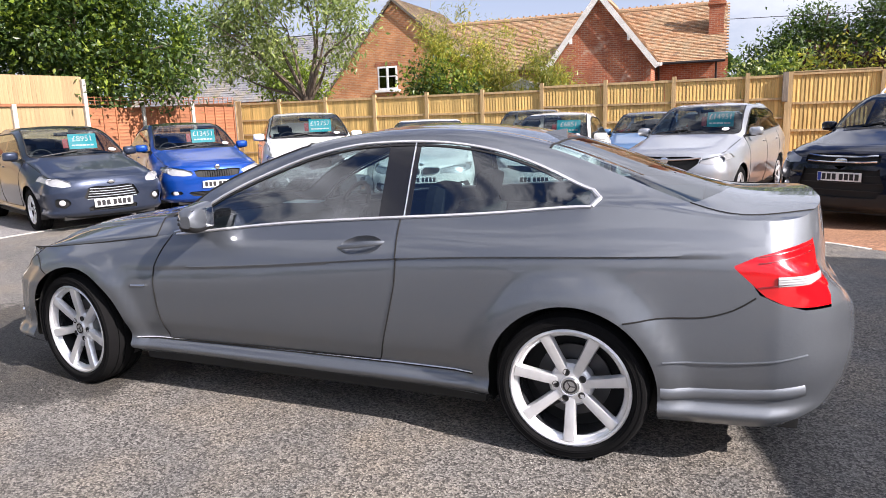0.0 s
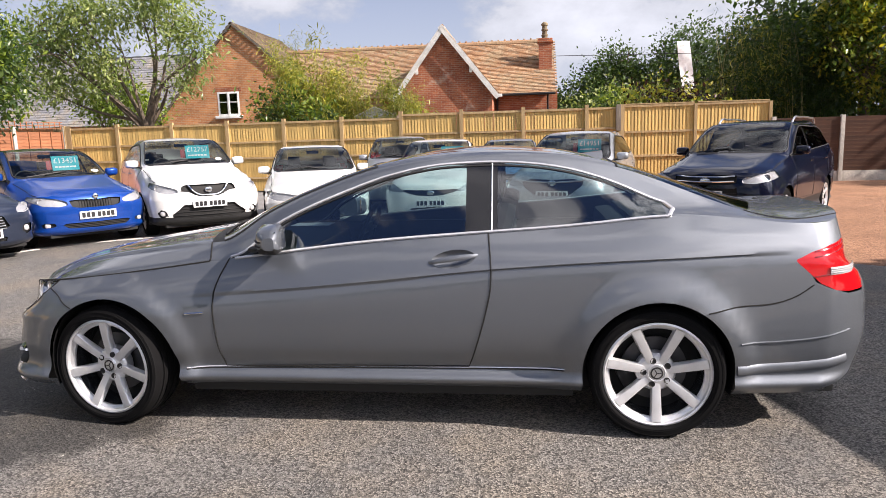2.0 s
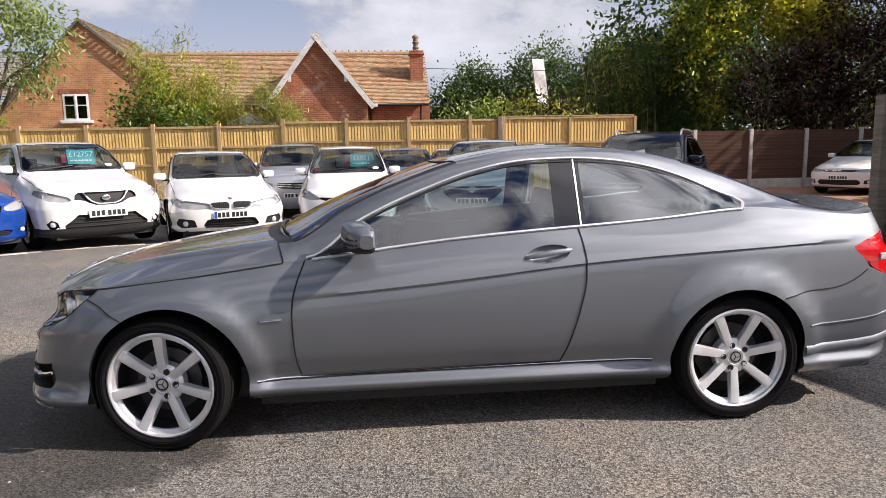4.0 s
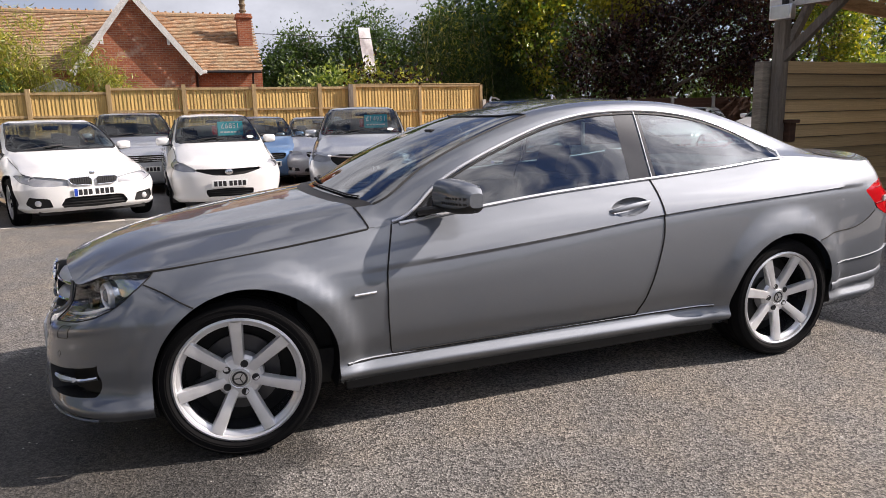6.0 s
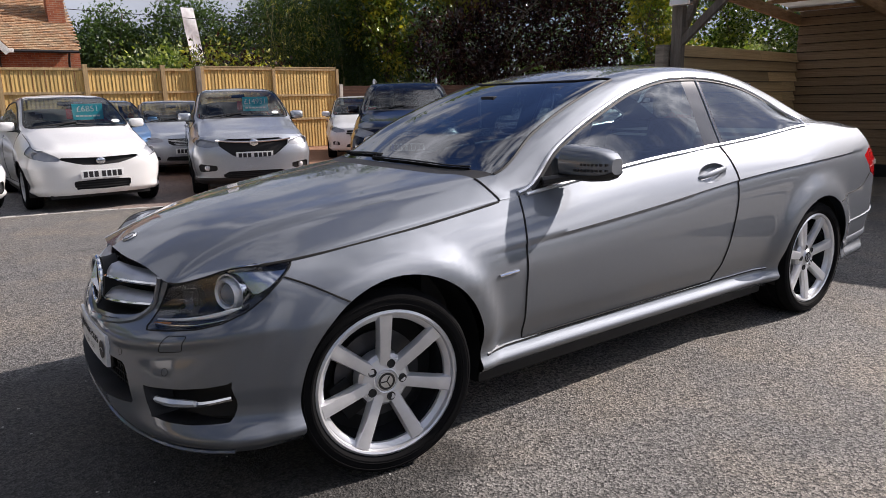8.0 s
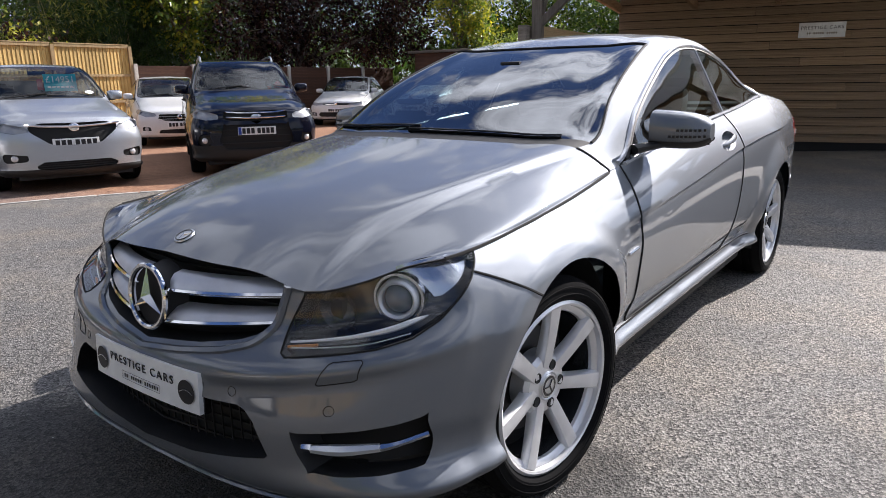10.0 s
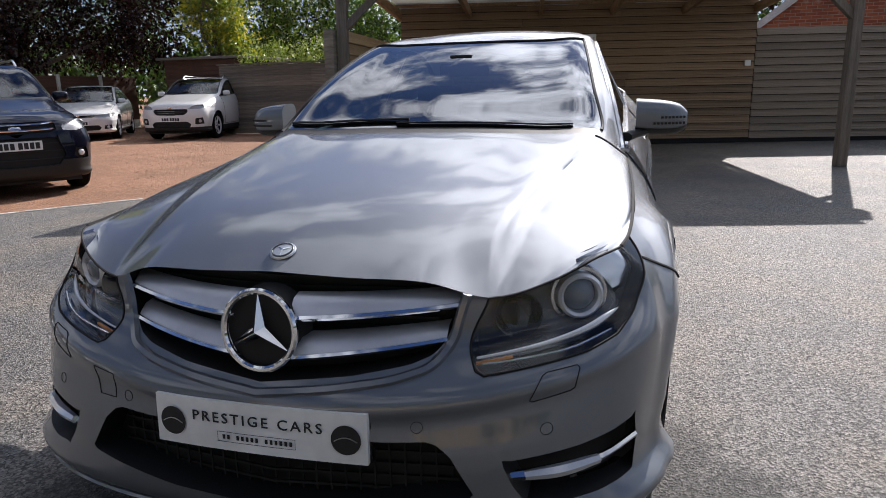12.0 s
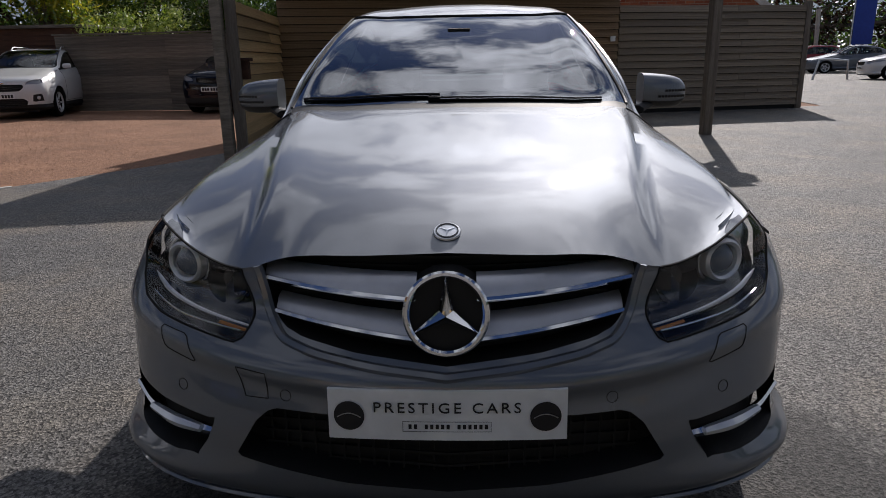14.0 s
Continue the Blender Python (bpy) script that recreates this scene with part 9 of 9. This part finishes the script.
tree("open pale green tree with bare spreading limbs", (-10.9, 18.6, 0), (-11.0, 18.6, 2.3), 0.19,
     ((-14.6, 18.8, 5.0, 1.5, 1.2, 1.2), (-12.9, 18.6, 6.0, 1.8, 1.4, 1.1), (-10.6, 18.7, 6.3, 1.7, 1.4, 1.0), (-9.2, 18.6, 5.0, 1.0, 1.0, 1.2), (-12.4, 18.5, 4.3, 1.3, 1.0, 0.9), (-14.2, 18.6, 3.7, 1.2, 1.0, 0.7), (-9.6, 18.6, 3.7, 0.7, 0.7, 0.6)), (M_LEAFWALNUT,), 11500, 0.19, 2, 11, slim=0.36, clump=0.30, per=15, droop=0.5, shellness=0.2)
tree("small green tree beside the brick gable", (-14.6, 22.0, 0), (-14.6, 22.0, 1.8), 0.12, ((-14.4, 22.0, 3.2, 1.4, 1.0, 0.9), (-12.9, 22.2, 2.7, 0.6, 0.6, 0.6)), (M_LEAFGREEN,), 4000, 0.16, 3)
# bamboo
def bamboo(label, x, y, z, w, n, seed, tall=0.0, mats=None):
    b = thing("bamboo", label, "bamboo")
    r2 = random.Random(seed)
    for k in range(16):
        a, q = x + r2.uniform(-w, w) * 0.5, y + r2.uniform(-0.5, 0.5)
        top = z * r2.uniform(0.8, 1.02) + (tall if k < 3 else 0)
        lean = r2.uniform(-0.5, 0.5)
        part("culm", tube(fine([(a, q, 0), (a + lean * 0.3, q, top * 0.6), (a + lean, q + 0.1, top)], 4), 0.014, 5, taper=lambda f: 1 - 0.7 * f), M_CULM, b)
    crown(b, mats or (M_BAMBOO,), [(x + r2.uniform(-w, w) * 0.45, y + r2.uniform(-0.4, 0.4), z * f, w * 0.36 * (1.15 - f), 0.5, z * 0.17) for f in (0.35, 0.45, 0.5, 0.6, 0.6, 0.7, 0.75, 0.85, 0.95) for _ in (0, 1)], n, 0.20, seed, slim=0.16, clump=0.20, per=18, droop=0.7, shellness=0.2)
    if tall:
        crown(b, (M_BAMBOO,), [(x + r2.uniform(-0.4, 0.4), y, z + tall * f, 0.16, 0.2, 0.22) for f in (0.1, 0.3, 0.5, 0.7)], 160, 0.14, seed + 7, slim=0.16, clump=0.10, per=8, droop=0.6)


bamboo("yellow green bamboo clump before the brick gable", -5.9, 20.2, 4.6, 2.2, 9000, 4, 1.0)
bamboo("yellow green bamboo clump before the tiled roof", -4.2, 20.4, 4.1, 1.8, 6500, 5, 0.6)
bamboo("low yellow green bamboo clump by the front gable", -2.3, 20.0, 3.5, 1.6, 4500, 6)
shrub = thing("shrub", "leafy dark shrub behind the fence", "shrub")
crown(shrub, (M_LEAFGREEN, M_LEAFDARK), ((-6.4, 19.4, 2.3, 1.2, 0.6, 0.9), (-5.2, 19.2, 2.2, 0.8, 0.5, 0.7)), 2600, 0.15, 8)
# oaks beyond
for k, (x, y, z, w) in enumerate(((8.0, 46, 4.5, 3.2), (13.0, 45, 5.4, 3.6), (18.5, 44, 5.6, 3.8), (24.5, 43, 7.0, 4.6), (31.0, 42, 7.6, 5.0))):
    tree("tall dark oak far behind the fence", (x, y, 0), (x, y, z * 0.5), 0.35,
         [(x + a * w, y + b, z + c * w, w * s, w * s, w * s * 0.75) for a, b, c, s in ((0, 0, 0.1, 0.75), (-0.6, 0, -0.15, 0.55), (0.6, 0, -0.1, 0.55), (0.1, 0, 0.55, 0.45), (-0.3, 0, -0.7, 0.6), (0.4, 0, -0.75, 0.6))], (M_LEAFDARK,), 18000, 0.235, 20 + k, clump=0.40, per=22)
hedge = thing("hedge", "mixed green and russet hedge top behind the fence", "hedge")
crown(hedge, (M_LEAFGREEN, M_LEAFDARK, M_LEAFWALNUT), [(4.2 + 0.9 * k, 21.5 + 0.3 * (k % 3), 2.1, 0.8, 0.6, 0.75 + 0.2 * (k % 2)) for k in range(6)], 6500, 0.16, 30)
bush = thing("golden_shrub", "yellow leaved shrub behind the fence", "shrub")
crown(bush, (M_BAMBOO, M_LEAFPURPLE), ((6.0, 20.0, 2.4, 0.6, 0.4, 0.5), (7.6, 20.2, 2.3, 0.9, 0.5, 0.4)), 2400, 0.15, 31)
bamboo("tall green bamboo thicket behind the fence", 9.9, 21.2, 5.0, 2.4, 9000, 32, mats=(M_LEAFDARK, M_BAMBOO, M_LEAFGLOSS, M_LEAFGLOSS))
bamboo("tall green bamboo thicket by the brown fence", 11.9, 21.0, 5.2, 2.4, 9000, 33, mats=(M_LEAFDARK, M_LEAFGLOSS))
tree("dark evergreen behind the bamboo", (11.2, 23.5, 0), (11.2, 23.5, 2), 0.2, ((11.2, 23.6, 2.6, 1.8, 1.2, 2.0), (12.2, 23.4, 3.8, 1.6, 1.2, 2.0), (10.2, 23.6, 4.4, 0.9, 0.8, 1.0)), (M_LEAFDARK,), 9000, 0.22, 34, clump=0.35)
tree("tall tree with yellow topped green leaves", (13.2, 20.6, 0), (13.2, 20.6, 3.2), 0.18, ((12.9, 20.4, 5.6, 1.3, 1.2, 1.5), (12.2, 20.3, 4.3, 0.9, 0.9, 1.3), (13.9, 20.4, 6.3, 1.3, 1.1, 1.2), (13.2, 20.2, 3.2, 1.0, 0.8, 1.0)), (M_LEAFYELLOW, M_LEAFGREEN, M_LEAFGLOSS), 12000, 0.17, 35, clump=0.22)
tree("yellow leaved tree over the brown fence", (16.6, 20.4, 0), (16.6, 20.4, 3.4), 0.18, ((15.6, 20.2, 6.2, 1.2, 1.0, 1.0), (17.0, 20.0, 5.4, 1.1, 0.9, 0.8), (16.2, 20.6, 7.2, 1.6, 1.2, 1.0)), (M_LEAFYELLOW,), 8000, 0.17, 36, clump=0.22)
tree("glossy dark copper leaved tree behind the brown fence", (17.5, 19.4, 0), (17.5, 19.4, 2.2), 0.2, ((14.6, 19.2, 3.2, 1.2, 0.9, 1.4), (16.2, 19.0, 3.2, 1.4, 0.9, 1.6), (17.9, 19.0, 3.6, 1.5, 1.0, 1.9), (19.3, 17.4, 3.6, 1.3, 1.5, 1.9), (19.5, 15.6, 3.6, 1.0, 1.2, 1.7), (18.2, 19.6, 5.8, 1.8, 1.2, 1.4), (19.6, 17.6, 5.8, 1.2, 1.6, 1.4)), (M_LEAFPURPLE,), 24000, 0.16, 37, clump=0.24)
tree("dark backing tree behind the copper leaves", (19.5, 23.0, 0), (19.5, 23, 3), 0.25, ((13.5, 22.8, 2.6, 2.4, 1.0, 2.6), (17.5, 22.8, 3.2, 2.6, 1.0, 3.2), (21.5, 21.0, 3.4, 1.4, 2.6, 3.4), (22.0, 16.5, 3.4, 1.2, 2.8, 3.4), (18.0, 23.2, 7.5, 3.6, 1.2, 2.2), (22.4, 18.0, 7.2, 1.4, 3.6, 2.0), (12.5, 23.6, 6.6, 2.2, 1.0, 2.0)), (M_LEAFDARK,), 20000, 0.27, 38, clump=0.40)
tree("yellow green tree above the brown shed", (20.0, 13.2, 0), (20.0, 13.2, 2.0), 0.15, ((19.8, 13.2, 3.9, 0.9, 1.1, 1.6), (20.2, 13.6, 5.2, 1.0, 1.2, 1.2), (19.9, 12.6, 2.7, 0.7, 0.8, 0.6)), (M_LEAFYELLOW, M_LEAFGREEN), 8000, 0.15, 39, clump=0.22)
tree("broad glossy evergreen bush above the grey wall", (25.6, 13.2, 0), (25.6, 13.2, 1.8), 0.16, ((25.4, 14.8, 4.0, 1.1, 1.5, 1.9), (25.4, 12.6, 3.7, 1.1, 1.6, 1.8), (25.6, 10.4, 3.5, 1.1, 1.6, 1.7), (25.2, 13.6, 2.5, 0.8, 2.6, 0.8), (25.9, 12.8, 5.4, 1.3, 2.6, 1.2)), (M_LEAFGLOSS, M_LEAFGREEN), 16000, 0.17, 40, clump=0.28)
tree("evergreen hedge behind the grey wall", (24.0, 7.6, 0), (24.0, 7.6, 1.6), 0.10, ((23.8, 9.4, 3.0, 1.0, 1.4, 1.6), (23.8, 7.6, 3.0, 1.0, 1.4, 1.6), (24.0, 6.0, 3.1, 1.0, 1.4, 1.5), (23.4, 8.0, 2.0, 0.8, 3.0, 0.8)), (M_LEAFGLOSS, M_LEAFDARK), 11000, 0.16, 41, clump=0.28)
weeds = thing("climbing_weeds", "pale flowering weeds along the top of the grey wall", "weeds")
crown(weeds, (M_LEAFWALNUT, M_LEAFGREEN), [(17.3 - 0.05 * k, 10.6 - 0.55 * k, 2.05 + 0.1 * (k % 3), 0.3, 0.35, 0.30) for k in range(6)], 2200, 0.08, 42, clump=0.12)
# across the road, seen past the end of the wall
tree("dark trees far across the road", (50, -24, 0), (50, -24, 3), 0.4, [(50 + 2 * (k % 2), -8.0 - 4.0 * k, 4.0, 2.4, 3.0, 4.2) for k in range(9)], (M_LEAFDARK, M_LEAFPURPLE), 16000, 0.45, 43, clump=0.6)
ban = thing("blue_banner", "tall plain blue banner on a pole across the road", "banner", at=Matrix.Translation((42.0, -23.6, 0)))
part("banner_cloth", box_bm(-0.03, 0.03, -0.65, 0.55, 1.5, 4.3, 0.02), M_EUBLUE, ban)
part("banner_pole", tube([(0, 0.62, 0), (0, 0.62, 4.4)], 0.04, 6), M_SATIN, ban)
pp = thing("white_pole", "pale post across the road", "post", at=Matrix.Translation((42.0, -21.0, 0)))
part("pole", tube([(0, 0, 0), (0, 0.05, 1.8), (0, 0.12, 3.6)], 0.12, 8), M_CONCRETE, pp)
rk = thing("metal_barrier", "low bent metal hoop barrier by the parked cars", "barrier", at=Matrix.Translation((27.5, -14.6, 0)))
part("hoop", tube([(0, -0.9, 0), (0, -0.85, 0.75), (0, -0.2, 0.82), (0, 0.3, 0.82), (0, 0.5, 0.0)], 0.05, 6), M_SATIN, rk)
# flag and wire
fg = thing("feather_flag", "white feather flag on a pole behind the fence", "flag", at=Matrix.Translation((11.75, 40.0, 0)) @ Matrix.Scale(1.40, 4))
bm = bmesh.new()
rows = [[bm.verts.new((x + 0.10 * math.sin(z * 0.9) * 0.4 - 0.10 * (z - 3), 0.03 * math.sin(z * 4 + x * 6), z)) for x in (-0.26, -0.08, 0.10, 0.28)] for z in np.linspace(1.2, 4.85, 14)]
for a, b in zip(rows, rows[1:]):
    for k in range(3):
        bm.faces.new((a[k], a[k + 1], b[k + 1], b[k]))
thick(bm, 0.006)
part("flag_cloth", bm, M_CARDWHITE, fg, "white cloth")
part("flag_pole", tube([(0.14, 0.03, 0), (0.0, 0.03, 3.0), (-0.24, 0.03, 4.9)], 0.02, 6), M_SATIN, fg)
tagged(finish(tube([(3.0, 29.0, 5.05), (12, 30, 4.95), (22, 31, 5.05), (40, 33, 5.6)], 0.014, 5), "overhead_wire", M_INK), "thin black overhead wire from the chimney", "wire")
tree("dark row of trees closing the yard behind the tall fence", (-19.5, -2.0, 0), (-19.5, -2, 2.5), 0.3, [(-17.5 - 0.6 * (k % 2), 5.0 - 3.2 * k, 5.0, 2.0, 2.2, 4.2 + 0.6 * (k % 3)) for k in range(8)], (M_LEAFDARK, M_LEAFGREEN), 16000, 0.30, 60, clump=0.4)
# belt of trees that closes the horizon
ring = [(-0.0 + 95 * math.cos(a), 95 * math.sin(a), 3.2 + 1.2 * math.sin(5 * a), 8.5, 8.5, 4.2 + 1.3 * math.sin(3 * a + 1)) for a in np.linspace(0, 2 * math.pi, 57)[:-1]]
me = leaves(ring, 30000, 1.3, 77, clump=1.0, per=20, slim=0.8)
me.materials.append(M_LEAFDARK)
tagged(new("backdrop", me), "dark distant belt of trees round the yard", "trees", kind="structure")
